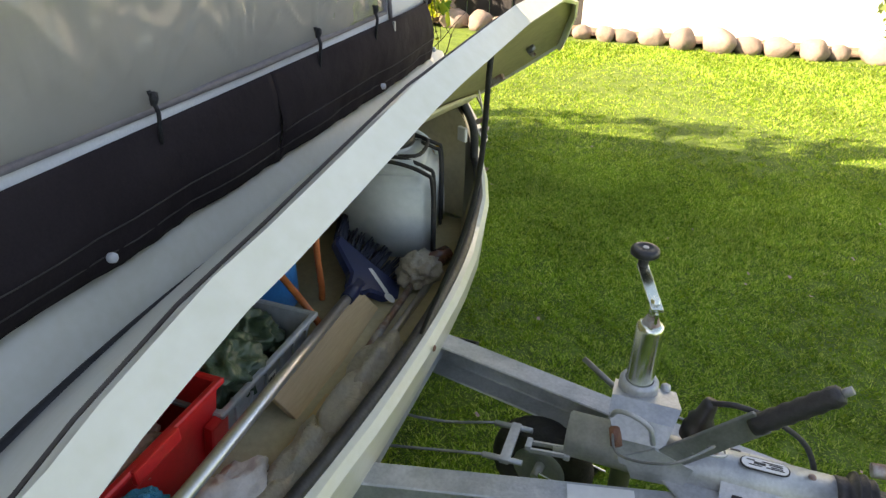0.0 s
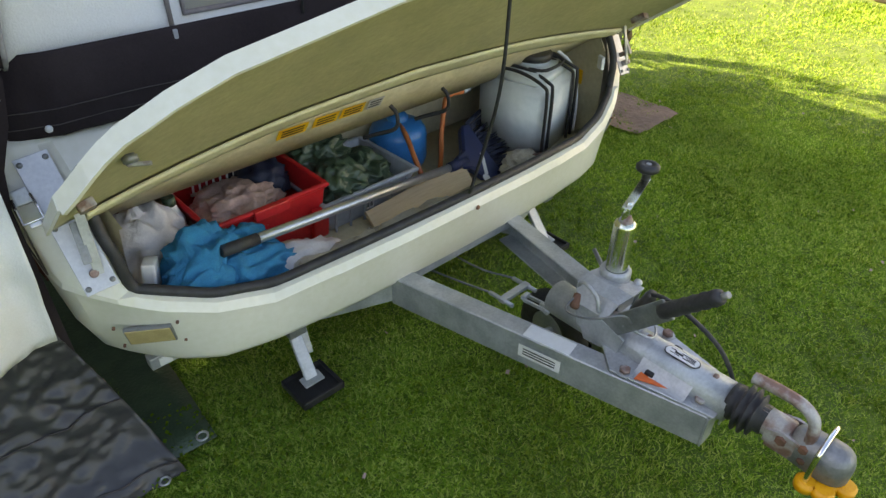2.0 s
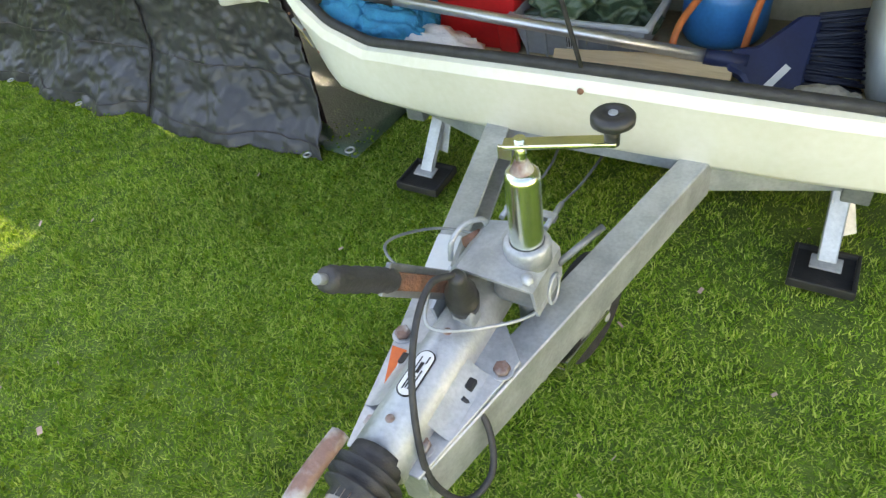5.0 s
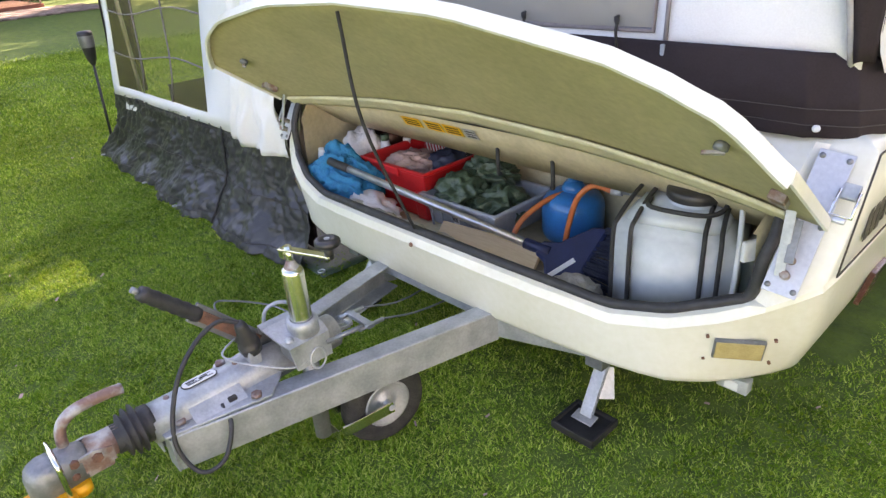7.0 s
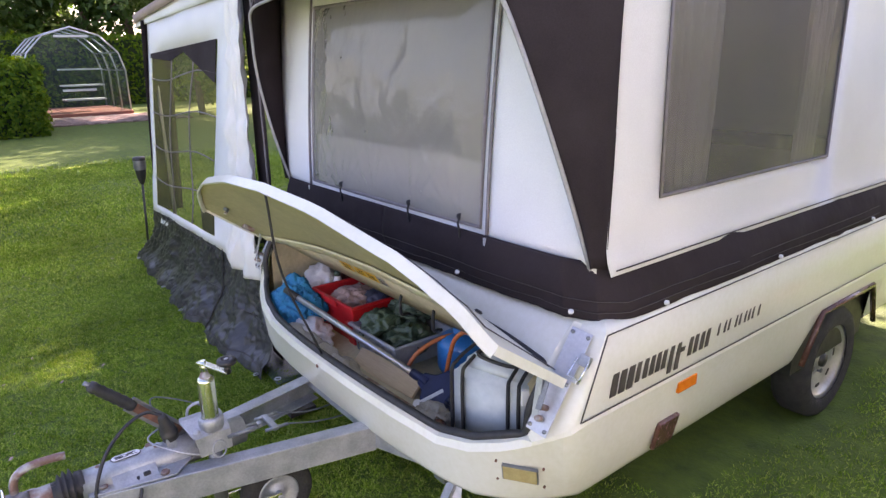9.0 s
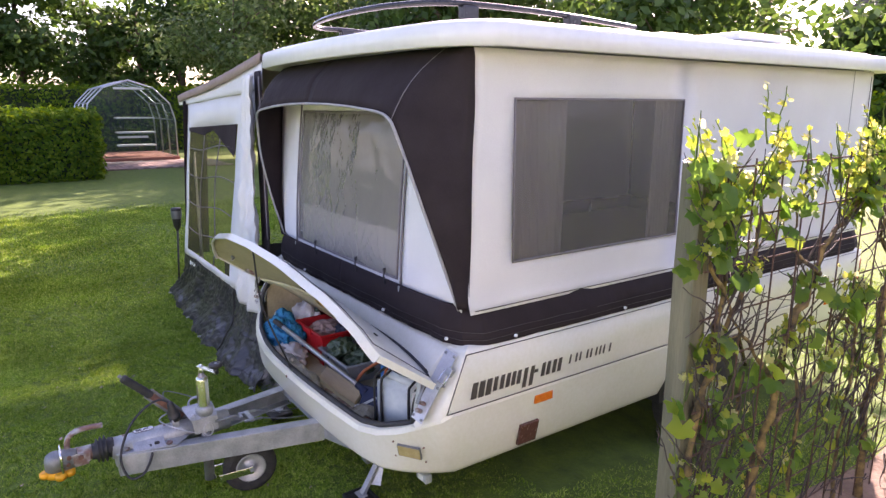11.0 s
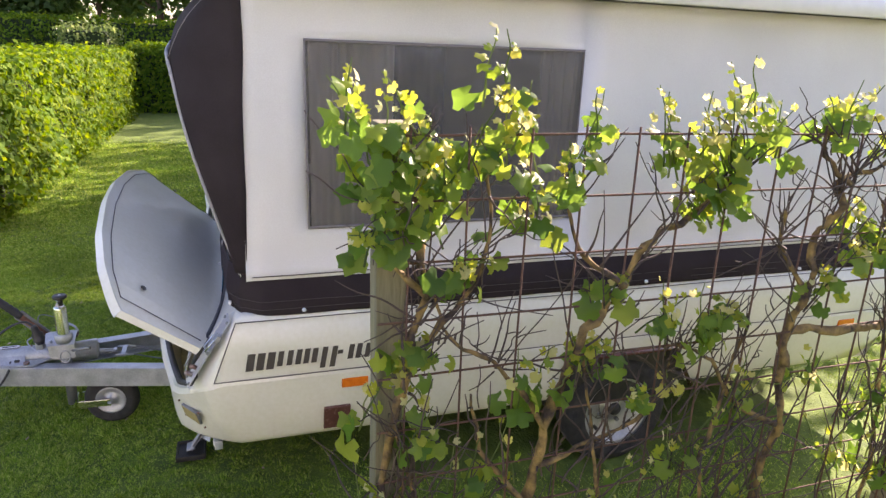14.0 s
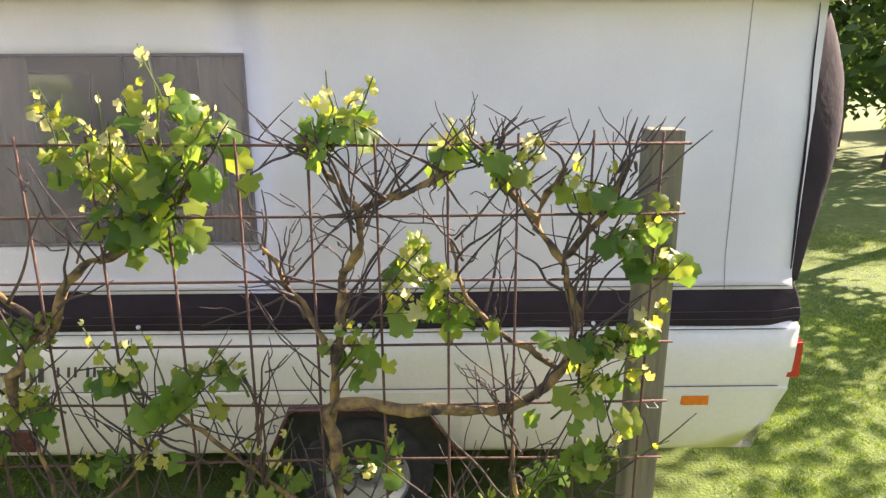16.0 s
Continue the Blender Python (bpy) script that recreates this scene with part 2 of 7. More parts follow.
M["fence_black"] = mat("fence_black", (0.030, 0.028, 0.028), (0.018, 0.017, 0.017), 0.7, scale=5, bump=0.3, stretch=(4, 4, 0.4), per_object=0.3)
M["rock"] = mat("rock", (0.30, 0.21, 0.165), (0.19, 0.16, 0.145), 0.85, scale=6, bump=0.6, bscale=30, per_object=0.35)
M["brick"] = mat("brick", (0.36, 0.13, 0.09), (0.25, 0.09, 0.065), 0.85, scale=7, bump=0.4, per_object=0.25)
M["paver"] = mat("paver", (0.40, 0.27, 0.22), (0.28, 0.20, 0.17), 0.9, scale=8, bump=0.4, per_object=0.3)
M["glass"] = film("glass", (0.12, 0.16, 0.15), 0.90, 0.03, (0.86, 0.92, 0.90), 1.0)
M["roof_tile"] = mat("roof_tile", (0.10, 0.07, 0.06), (0.06, 0.05, 0.045), 0.8, scale=8)
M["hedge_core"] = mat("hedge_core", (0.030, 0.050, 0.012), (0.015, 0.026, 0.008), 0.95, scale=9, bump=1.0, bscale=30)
M["leaf_vine"] = foliage("leaf_vine", (0.075, 0.165, 0.030), (0.140, 0.250, 0.046), (0.28, 0.35, 0.06), 0.58, 0.36)
M["leaf_young"] = foliage("leaf_young", (0.16, 0.27, 0.04), (0.36, 0.38, 0.06), (0.56, 0.56, 0.30), 0.58, 0.5)
M["leaf_hedge"] = foliage("leaf_hedge", (0.055, 0.12, 0.012), (0.095, 0.18, 0.016), (0.17, 0.24, 0.024), 0.35, 0.7, 0.12)
M["leaf_tree"] = foliage("leaf_tree", (0.035, 0.075, 0.018), (0.055, 0.11, 0.025), (0.09, 0.15, 0.04), 0.4)
M["leaf_bush"] = foliage("leaf_bush", (0.07, 0.12, 0.035), (0.11, 0.17, 0.05), (0.18, 0.23, 0.09), 0.45)
M["grass_blade"] = foliage("grass_blade", (0.065, 0.145, 0.016), (0.205, 0.355, 0.040), (0.46, 0.53, 0.14), 0.25, 0.7, 0.12)


def ground_mat():
    m = mat("lawn", (0.135, 0.205, 0.024), (0.065, 0.110, 0.014), 0.9, scale=8, bump=1.0, bscale=70, fine=38)
    return m


M["lawn"] = ground_mat()

# ---------------------------------------------------------------- building helpers


def obj(name, bm, material, parent=None, label="", smooth=False):
    me = bpy.data.meshes.new(name)
    bmesh.ops.recalc_face_normals(bm, faces=bm.faces[:])
    bm.to_mesh(me)
    bm.free()
    if smooth:
        me.polygons.foreach_set("use_smooth", [True] * len(me.polygons))
    for k in (material if isinstance(material, (list, tuple)) else [material]):
        me.materials.append(M[k])
    ob = new(name, me)
    if parent is not None:
        ob.parent = parent
    if label:
        ob["label"] = label
    return ob


def part(name, bm, material, parent, label="", smooth=False):
    return obj(name, bm, material, parent, label, smooth)


def thing(name, label, category, group="", at=(0, 0, 0)):
    e = new(name)
    e.empty_display_size = 0.05
    e.location = at
    return tagged(e, label, category, group)


def put(bm, src, m=None):
    """Join the bmesh src into bm, moved by m."""
    if m is not None:
        bmesh.ops.transform(src, matrix=m, verts=src.verts[:])
    vs = {v: bm.verts.new(v.co) for v in src.verts}
    for f in src.faces:
        nf = bm.faces.new([vs[v] for v in f.verts])
        nf.material_index = f.material_index
        nf.smooth = f.smooth
    src.free()
    return bm


def box(sx, sy, sz, bevel=0.0, m=None, seg=2):
    bm = bmesh.new()
    bmesh.ops.create_cube(bm, size=1)
    bmesh.ops.scale(bm, vec=(sx, sy, sz), verts=bm.verts[:])
    if bevel:
        bmesh.ops.bevel(bm, geom=bm.edges[:], offset=bevel, segments=seg, affect="EDGES", profile=0.6)
    if m is not None:
        bmesh.ops.transform(bm, matrix=m, verts=bm.verts[:])
    return bm


def cyl(r, h, seg=20, r2=None, bevel=0.0, m=None):
    bm = bmesh.new()
    bmesh.ops.create_cone(bm, cap_ends=True, segments=seg, radius1=r, radius2=r if r2 is None else r2, depth=h)
    if bevel:
        es = [e for e in bm.edges if len(e.link_faces) == 2 and any(len(f.verts) > 4 for f in e.link_faces)]
        bmesh.ops.bevel(bm, geom=es, offset=bevel, segments=2, affect="EDGES")
    for f in bm.faces:
        f.smooth = len(f.verts) == 4
    if m is not None:
        bmesh.ops.transform(bm, matrix=m, verts=bm.verts[:])
    return bm


def between(a, b):
    """Matrix whose z axis runs from a to b, with its origin half-way."""
    a, b = Vector(a), Vector(b)
    return Matrix.Translation((a + b) / 2) @ (b - a).to_track_quat("Z", "Y").to_matrix().to_4x4()


def rod(a, b, r, seg=12, r2=None, bevel=0.0):
    return cyl(r, (Vector(b) - Vector(a)).length, seg, r2, bevel, between(a, b))


def bar(a, b, w, h, bevel=0.003, up=(0, 0, 1)):
    """A rectangular bar from a to b; w across, h along up."""
    a, b = Vector(a), Vector(b)
    z = (b - a).normalized()
    x = Vector(up).cross(z).normalized()
    y = z.cross(x)
    m = Matrix.Translation((a + b) / 2) @ Matrix((x, y, z)).transposed().to_4x4()
    return box(w, h, (b - a).length, bevel, m)


def spline(pts, n=8):
    """Catmull-Rom through pts."""
    P = [Vector(p) for p in pts]
    P = [2 * P[0] - P[1]] + P + [2 * P[-1] - P[-2]]
    out = []
    for i in range(1, len(P) - 2):
        for k in range(n):
            t = k / n
            a, b, c, d_ = P[i - 1], P[i], P[i + 1], P[i + 2]
            out.append(0.5 * ((2 * b) + (c - a) * t + (2 * a - 5 * b + 4 * c - d_) * t * t + (3 * b - a - 3 * c + d_) * t ** 3))
    out.append(P[-2])
    return out


def tube(pts, r, seg=8, closed=False, taper=None, cap=True):
    bm = bmesh.new()
    rings, n = [], len(pts)
    pts = [Vector(p) for p in pts]
    side = None
    for i, p in enumerate(pts):
        a = pts[i - 1] if (i or closed) else p
        b = pts[(i + 1) % n] if (i < n - 1 or closed) else p
        t = (b - a).normalized()
        if side is None:
            side = t.orthogonal().normalized()
        side = (side - t * side.dot(t))
        side = side.normalized() if side.length > 1e-6 else t.orthogonal().normalized()
        up = t.cross(side)
        rr = r if taper is None else r + (taper - r) * i / max(1, n - 1)
        rings.append([bm.verts.new(p + rr * (math.cos(k * math.tau / seg) * side + math.sin(k * math.tau / seg) * up)) for k in range(seg)])
    for i in range(n if closed else n - 1):
        A, B = rings[i], rings[(i + 1) % n]
        for k in range(seg):
            f = bm.faces.new((A[k], A[(k + 1) % seg], B[(k + 1) % seg], B[k]))
            f.smooth = True
    if not closed and cap:
        bm.faces.new(rings[0][::-1])
        bm.faces.new(rings[-1])
    return bm


def sheet(fn, nu, nv, smooth=True):
    """A grid of fn(u, v), u and v from 0 to 1."""
    bm = bmesh.new()
    g = [[bm.verts.new(fn(i / nu, j / nv)) for j in range(nv + 1)] for i in range(nu + 1)]
    for i in range(nu):
        for j in range(nv):
            f = bm.faces.new((g[i][j], g[i + 1][j], g[i + 1][j + 1], g[i][j + 1]))
            f.smooth = smooth
    return bm


def solid(bm, t):
    """Give a sheet a thickness."""
    bmesh.ops.recalc_face_normals(bm, faces=bm.faces[:])
    bmesh.ops.solidify(bm, geom=bm.faces[:], thickness=t)
    return bm


def prism(outline, t, m=None, bevel=0.0):
    """Extrude a flat outline (x, y) to thickness t along z."""
    bm = bmesh.new()
    f = bm.faces.new([bm.verts.new((x, y, 0)) for x, y in outline])
    r = bmesh.ops.extrude_face_region(bm, geom=[f])
    bmesh.ops.translate(bm, vec=(0, 0, t), verts=[v for v in r["geom"] if isinstance(v, bmesh.types.BMVert)])
    if bevel:
        bmesh.ops.bevel(bm, geom=bm.edges[:], offset=bevel, segments=1, affect="EDGES")
    if m is not None:
        bmesh.ops.transform(bm, matrix=m, verts=bm.verts[:])
    return bm


def lathe(profile, seg=24, m=None):
    """Turn (r, z) pairs round z."""
    bm = bmesh.new()
    rings = []
    for r, z in profile:
        if r < 1e-5:
            rings.append([bm.verts.new((0, 0, z))])
        else:
            rings.append([bm.verts.new((r * math.cos(k * math.tau / seg), r * math.sin(k * math.tau / seg), z)) for k in range(seg)])
    for A, B in zip(rings, rings[1:]):
        for k in range(seg):
            q = [A[k % len(A)], A[(k + 1) % len(A)], B[(k + 1) % len(B)], B[k % len(B)]]
            q = [v for i, v in enumerate(q) if v not in q[:i]]
            if len(q) > 2:
                bm.faces.new(q).smooth = True
    if m is not None:
        bmesh.ops.transform(bm, matrix=m, verts=bm.verts[:])
    return bm


def crumple(center, size, amp=0.35, freq=5.0, seed=0, sub=4, flat=0.0, ridge=True):
    """A heap of folded cloth: a ball pulled into folds, with a flat underside."""
    bm = bmesh.new()
    bmesh.ops.create_icosphere(bm, subdivisions=sub, radius=1)
    for v in bm.verts:
        p = v.co.copy()
        q = p * freq * 0.5 + Vector((seed * 7.1, seed * 3.3, seed))
        k = noise.noise(q)
        if ridge:
            w = q + 0.6 * Vector((noise.noise(q * 0.7), noise.noise(q * 0.7 + Vector((9, 0, 0))), noise.noise(q * 0.7 + Vector((0, 9, 0)))))
            k = 0.55 - 2.0 * abs(noise.noise(w * 0.8)) + 0.55 * (0.5 - 1.4 * abs(noise.noise(w * 1.9))) + 0.2 * (0.5 - abs(noise.noise(w * 4.1)))
        k += 0.35 * noise.noise(p * 1.3 + Vector((seed, 0, 0)))
        v.co = p * (1 + amp * k)
        if v.co.z < -0.55:
            v.co.z = -0.55 + 0.15 * (v.co.z + 0.55)
        v.co = Vector((v.co.x * size[0], v.co.y * size[1], v.co.z * size[2])) + Vector(center)
    for f in bm.faces:
        f.smooth = True
    return bm


def lerp(a, b, t):
    return a + (b - a) * t


def curve_at(table, x):
    """Linear reading of a table of (x, value)."""
    for (x0, v0), (x1, v1) in zip(table, table[1:]):
        if x <= x1:
            return lerp(v0, v1, (x - x0) / (x1 - x0)) if x1 > x0 else v1
    return table[-1][1]

# ---------------------------------------------------------------- the folding caravan
caravan = thing("folding_caravan", "cream fibreglass folding caravan with grey and black canvas, front locker open", "caravan")

LEN = 3.15
# half plan of the waist, the bottom edge and the top edge, from the nose outwards: x, y, z
KEEL_Y = [(0, -0.335), (0.2, -0.333), (0.4, -0.325), (0.6, -0.305), (0.72, -0.272), (0.80, -0.235), (0.86, -0.19), (0.91, -0.145), (0.94, -0.105)]
WAIST_Y = [(0, -0.335), (0.2, -0.329), (0.4, -0.303), (0.575, -0.266), (0.70, -0.245), (0.80, -0.210), (0.86, -0.175), (0.91, -0.138), (0.94, -0.105)]
WAIST_Z = [(0, 0.449), (0.15, 0.446), (0.3, 0.436), (0.45, 0.421), (0.575, 0.404), (0.70, 0.432), (0.80, 0.470), (0.86, 0.500), (0.91, 0.528), (0.94, 0.545)]
OPEN_X = [0, 0.08, 0.16, 0.24, 0.32, 0.40, 0.48, 0.575, 0.64, 0.70, 0.75, 0.79, 0.82, 0.84]
CORNER_X = [0.865, 0.885, 0.905, 0.925, 0.94]
SIDE_Y = [-0.06, 0.0, 0.3, 0.7, 1.24, 1.33, 1.82, 1.95, 2.4, 2.8, 3.05]


def front_cols(x):
    yw, zw = curve_at(WAIST_Y, x), curve_at(WAIST_Z, x)
    k = min(1, max(0, (x - 0.7) / 0.24))
    bx = x * (1 - 0.06 * k)
    bottom = Vector((bx, curve_at(KEEL_Y, x) + 0.055 + 0.045 * k, 0.285))
    top = Vector((x + 0.012 * k, lerp(0.0, -0.005, k), 0.80))
    return bottom, Vector((x, yw, zw)), top


def body_rings():
    cols = []
    for x in OPEN_X + CORNER_X:
        b, w, t = front_cols(x)
        cols.append((b, w, t, x in OPEN_X))
    for y in SIDE_Y:
        cols.append((Vector((0.885, max(y, 0.0), 0.285)), Vector((0.95, y, 0.56)), Vector((0.955, max(y, -0.005), 0.80)), False))
    # rear: bottom tucks in
    for x in (0.95, 0.86, 0.5, 0.0):
        k = 1 if x == 0.95 else 0
        cols.append((Vector((min(x, 0.885), LEN - 0.19, 0.285)), Vector((x, LEN - 0.03 * k, 0.56)), Vector((x, LEN + 0.01 - 0.03 * k, 0.80)), False))
    return cols


def lip_edge(x):
    """The inner edge of the locker's opening, lower side."""
    b, w, t = front_cols(x)
    return Vector((x * 0.985, w.y + 0.03, w.z + 0.028))


def open_top(x):
    return Vector((x, -0.03 - 0.065 * (abs(x) / 0.82) ** 3, 0.712 - 0.012 * (abs(x) / 0.82) ** 4))


def body_half(sign, bm):
    cols = body_rings()

    def vert(p):
        return bm.verts.new(Vector((p.x * sign, p.y, p.z)))
    rows = []
    for b, w, t, op in cols:
        mid = b.lerp(w, 0.5)
        out = Vector((w.x - b.x, w.y - b.y, 0))
        nose = b.y < -0.04
        mid += out * (0.05 if nose else 0.22)
        ka = 0.79 if nose else 0.86
        arch = Vector((lerp(b.x, w.x, ka), lerp(b.y, w.y, ka), lerp(b.z, w.z, 0.78)))
        inn = Vector((b.x * 0.95, b.y + (0.05 if b.y < 1 else -0.05), 0.275))
        low = b.lerp(w, 0.08) + out * 0.10
        seam = w + Vector((0, 0, 0.012)) + Vector((-0.004 if b.y > -0.04 else 0, 0.0, 0))
        upper = w.lerp(t, 0.5) + (Vector((0.004, 0, 0)) if b.y > -0.04 else Vector())
        deck = Vector((t.x - 0.03, t.y + (0.03 if t.y < 1 else -0.03), 0.815))
        inner = Vector((t.x * 0.93, max(min(t.y, LEN - 0.06), 0.06), 0.818))
        if op:
            lip = lip_edge(w.x)
            ot = open_top(w.x)
            rows.append(([vert(inn), vert(b), vert(low), vert(mid), vert(arch), vert(w), vert(w.lerp(lip, 0.5) + Vector((0, -0.006, 0.006))), vert(lip)],
                         [vert(ot), vert(ot.lerp(t, 0.55) + Vector((0, -0.008, 0))), vert(t), vert(deck), vert(inner)], op, w))
        else:
            rows.append(([vert(inn), vert(b), vert(low), vert(mid), vert(arch), vert(w)], [vert(seam), vert(upper), vert(t), vert(deck), vert(inner)], op, w))
    for i in range(len(rows) - 1):
        (l0, u0, o0, w0), (l1, u1, o1, w1) = rows[i], rows[i + 1]
        in_arch = 1.2 < w0.y and w1.y < 2.0 and abs(w0.x - 0.95) < 1e-3
        for k in range(5):
            if in_arch and k < 4:
                if abs(w0.y - 1.24) < 1e-3:
                    if k == 3:
                        bm.faces.new((l0[1], l0[2], l0[3], l0[4], l1[4]))
                    continue
                if abs(w1.y - 1.95) < 1e-3:
                    if k == 3:
                        bm.faces.new((l1[1], l1[2], l1[3], l1[4], l0[4]))
                    continue
                continue
            bm.faces.new((l0[k], l1[k], l1[k + 1], l0[k + 1])).smooth = True
        if o0 and o1:
            for k in (5, 6):
                bm.faces.new((l0[k], l1[k], l1[k + 1], l0[k + 1]))
            for k in range(4):
                bm.faces.new((u0[k], u1[k], u1[k + 1], u0[k + 1])).smooth = True
        elif o0 and not o1:
            # the end of the opening: blend to the solid corner
            bm.faces.new((l0[5], l1[5], u1[0], l0[6]))
            bm.faces.new((l0[6], u1[0], l0[7]))
            bm.faces.new((l0[7], u1[0], u1[1], u0[0]))
            bm.faces.new((u0[0], u1[1], u1[2], u0[2], u0[1]))
            for k in (2, 3):
                bm.faces.new((u0[k], u1[k], u1[k + 1], u0[k + 1])).smooth = True
        else:
            bm.faces.new((l0[5], l1[5], u1[0], u0[0]))
            for k in range(4):
                bm.faces.new((u0[k], u1[k], u1[k + 1], u0[k + 1])).smooth = True


def crease(bm):
    """Hard edges: along the waist of the nose and down the folds of its corners."""
    def on_waist(v):
        x = abs(v.co.x)
        return x < 0.945 and v.co.y < 0 and abs(v.co.y - curve_at(WAIST_Y, x)) < 0.002 and abs(v.co.z - curve_at(WAIST_Z, x)) < 0.002

    for e in bm.edges:
        a, b = e.verts
        if on_waist(a) and on_waist(b):
            e.smooth = False
        ax, bx = abs(a.co.x), abs(b.co.x)
        if max(a.co.y, b.co.y) < -0.05 and min(ax, bx) > 0.55 and abs(ax - bx) < 0.045 and abs(a.co.z - b.co.z) > 0.02:
            if abs(max(ax, bx) - 0.575) < 0.004 or abs(max(ax, bx) - 0.925) < 0.008:
                e.smooth = False


bm = bmesh.new()
body_half(1, bm)
body_half(-1, bm)
bmesh.ops.remove_doubles(bm, verts=bm.verts[:], dist=0.0005)
crease(bm)
body = part("body", bm, "gelcoat", caravan, "cream gelcoat body with a bowed nose and rounded corners")

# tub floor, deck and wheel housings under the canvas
# floor and deck coloured dark: the dim interior is in their colour
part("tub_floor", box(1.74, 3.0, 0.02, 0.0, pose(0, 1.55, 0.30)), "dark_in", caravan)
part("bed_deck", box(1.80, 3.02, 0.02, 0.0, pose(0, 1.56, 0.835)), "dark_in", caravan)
for s in (-1, 1):
    bm = box(0.30, 0.66, 0.30, 0.0, pose(s * 0.74, 1.585, 0.38))
    part("wheel_housing", bm, "black_plastic", caravan)
    pts = [Vector((s * 0.93, 1.245, 0.29)), Vector((s * 0.945, 1.335, 0.495)), Vector((s * 0.945, 1.82, 0.495)), Vector((s * 0.93, 1.945, 0.29))]
    part("arch_trim", tube(pts, 0.012, 6), "brown_lens", caravan, "brown wheel arch trim")

# locker inside
part("locker_floor", solid(sheet(lambda u, v: Vector((lerp(-0.775, 0.775, u), lerp(lip_edge(abs(lerp(-0.80, 0.80, u))).y + 0.045, 0.285, v), 0.330)), 30, 2), 0.01), "gelcoat_in", caravan)
part("locker_back", box(1.70, 0.015, 0.50, 0, pose(0, 0.285, 0.57)), "gelcoat_in", caravan)
for s in (-1, 1):
    def wall(u, v, s=s):
        y = lerp(-0.13, 0.29, u)
        z = lerp(0.32, 0.705, v)
        x = s * (curve_at([(-0.30, 0.68), (-0.19, 0.765), (-0.12, 0.81), (-0.05, 0.825), (0.3, 0.835)], y) + 0.015 * math.sin(v * 3.1))
        if y < -0.1:
            z = min(z, lerp(0.52, 0.70, (y + 0.19) / 0.09))
        return Vector((x, y, z))
    part("locker_side", sheet(wall, 8, 6), "gelcoat_in", caravan)


def inner_front(u, v):
    x = lerp(-0.76, 0.76, u)
    w = lip_edge(abs(x))
    return Vector((x, lerp(w.y + 0.012, w.y + 0.05, v), lerp(w.z - 0.004, 0.325, v)))


part("locker_front", sheet(inner_front, 30, 2), "gelcoat_in", caravan)


def top_panel(u, v):
    x = lerp(-0.83, 0.83, u)
    o = open_top(x)
    return Vector((x, lerp(o.y + 0.006, 0.062, v), lerp(o.z - 0.004, 0.578, v)))


part("locker_header", solid(sheet(top_panel, 24, 2), 0.008), "gelcoat_in", caravan, "cream header panel inside the locker")
bm = bmesh.new()
put(bm, box(1.66, 0.24, 0.012, 0, pose(0, 0.178, 0.578)))
part("locker_ceiling", bm, "gelcoat_in", caravan)
for x, w, mt in ((-0.335, 0.085, "yellow"), (-0.235, 0.075, "yellow"), (-0.15, 0.075, "yellow"), (-0.075, 0.05, "cloth_grey")):
    o = open_top(x)
    foot = Vector((x, 0.062, 0.578))
    run = (o - foot).normalized()
    n = Vector((0, -run.z, run.y))
    m = Matrix.Translation(o.lerp(foot, 0.32) + n * 0.011) @ pose(0, 0, 0, math.degrees(math.atan2(run.z, run.y)))
    st = part("warning_sticker", box(w, 0.042, 0.001, 0, m), mt, caravan, "yellow warning sticker" if mt == "yellow" else "small grey sticker")
    for k in range(3):
        part("print_bar", box(w * 0.75, 0.004, 0.001, 0, m @ pose(0, 0.011 - 0.011 * k, 0.001)), "black_paint", st)

# rubber seal round the opening
pts = []
xs = [x * 0.5 for x in (1.68, 1.62, 1.5, 1.4, 1.28, 1.12, 0.9, 0.6, 0.3, 0)]
low = [lip_edge(x) for x in xs]
right_low = [Vector((p.x, p.y, p.z + 0.004)) for p in low]
end = [Vector((0.838, -0.150, 0.60)), Vector((0.845, -0.125, 0.655)), Vector((0.835, -0.10, 0.695))]
topl = [open_top(x) for x in (0.78, 0.6, 0.4, 0.2, 0)]
half = topl[::-1] + end[::-1] + right_low
ring = half + [Vector((-p.x, p.y, p.z)) for p in half[::-1][1:-1]]
sm = spline(ring + [ring[0]], 4)[:-1]
part("rubber_seal", tube(sm, 0.0125, 8, closed=True), "rubber", caravan, "black rubber edge seal round the locker opening")

# nose screw and small screws
for x, y, z in ((0.0, -0.338, 0.452),):
    part("screw", lathe([(0, 0.004), (0.006, 0.003), (0.007, 0)], 10, Matrix.Translation((x, y, z)) @ pose(0, 0, 0, 90)), "rust", caravan)

# white front reflectors, set in the corners
for s in (-1, 1):
    m = Matrix.Translation((s * 0.8245, -0.169, 0.401)) @ pose(0, 0, 0, 0, 0, s * 33) @ pose(0, 0, 0, 17) @ pose(0, -0.005, 0)
    r = part("front_reflector", box(0.098, 0.010, 0.056, 0.002, m), "galv_dark", caravan, "rectangular front reflector with amber lens")
    part("lens", box(0.092, 0.008, 0.050, 0.002, m @ pose(0, -0.003, 0)), "amber_plate", r, "amber lens")
    for dx, dz in ((-0.064, 0.036), (0.064, 0.036), (-0.064, -0.036), (0.064, -0.036)):
        part("screw", cyl(0.0035, 0.006, 8, m=m @ pose(dx, 0.0, dz, 90)), "rust", r)

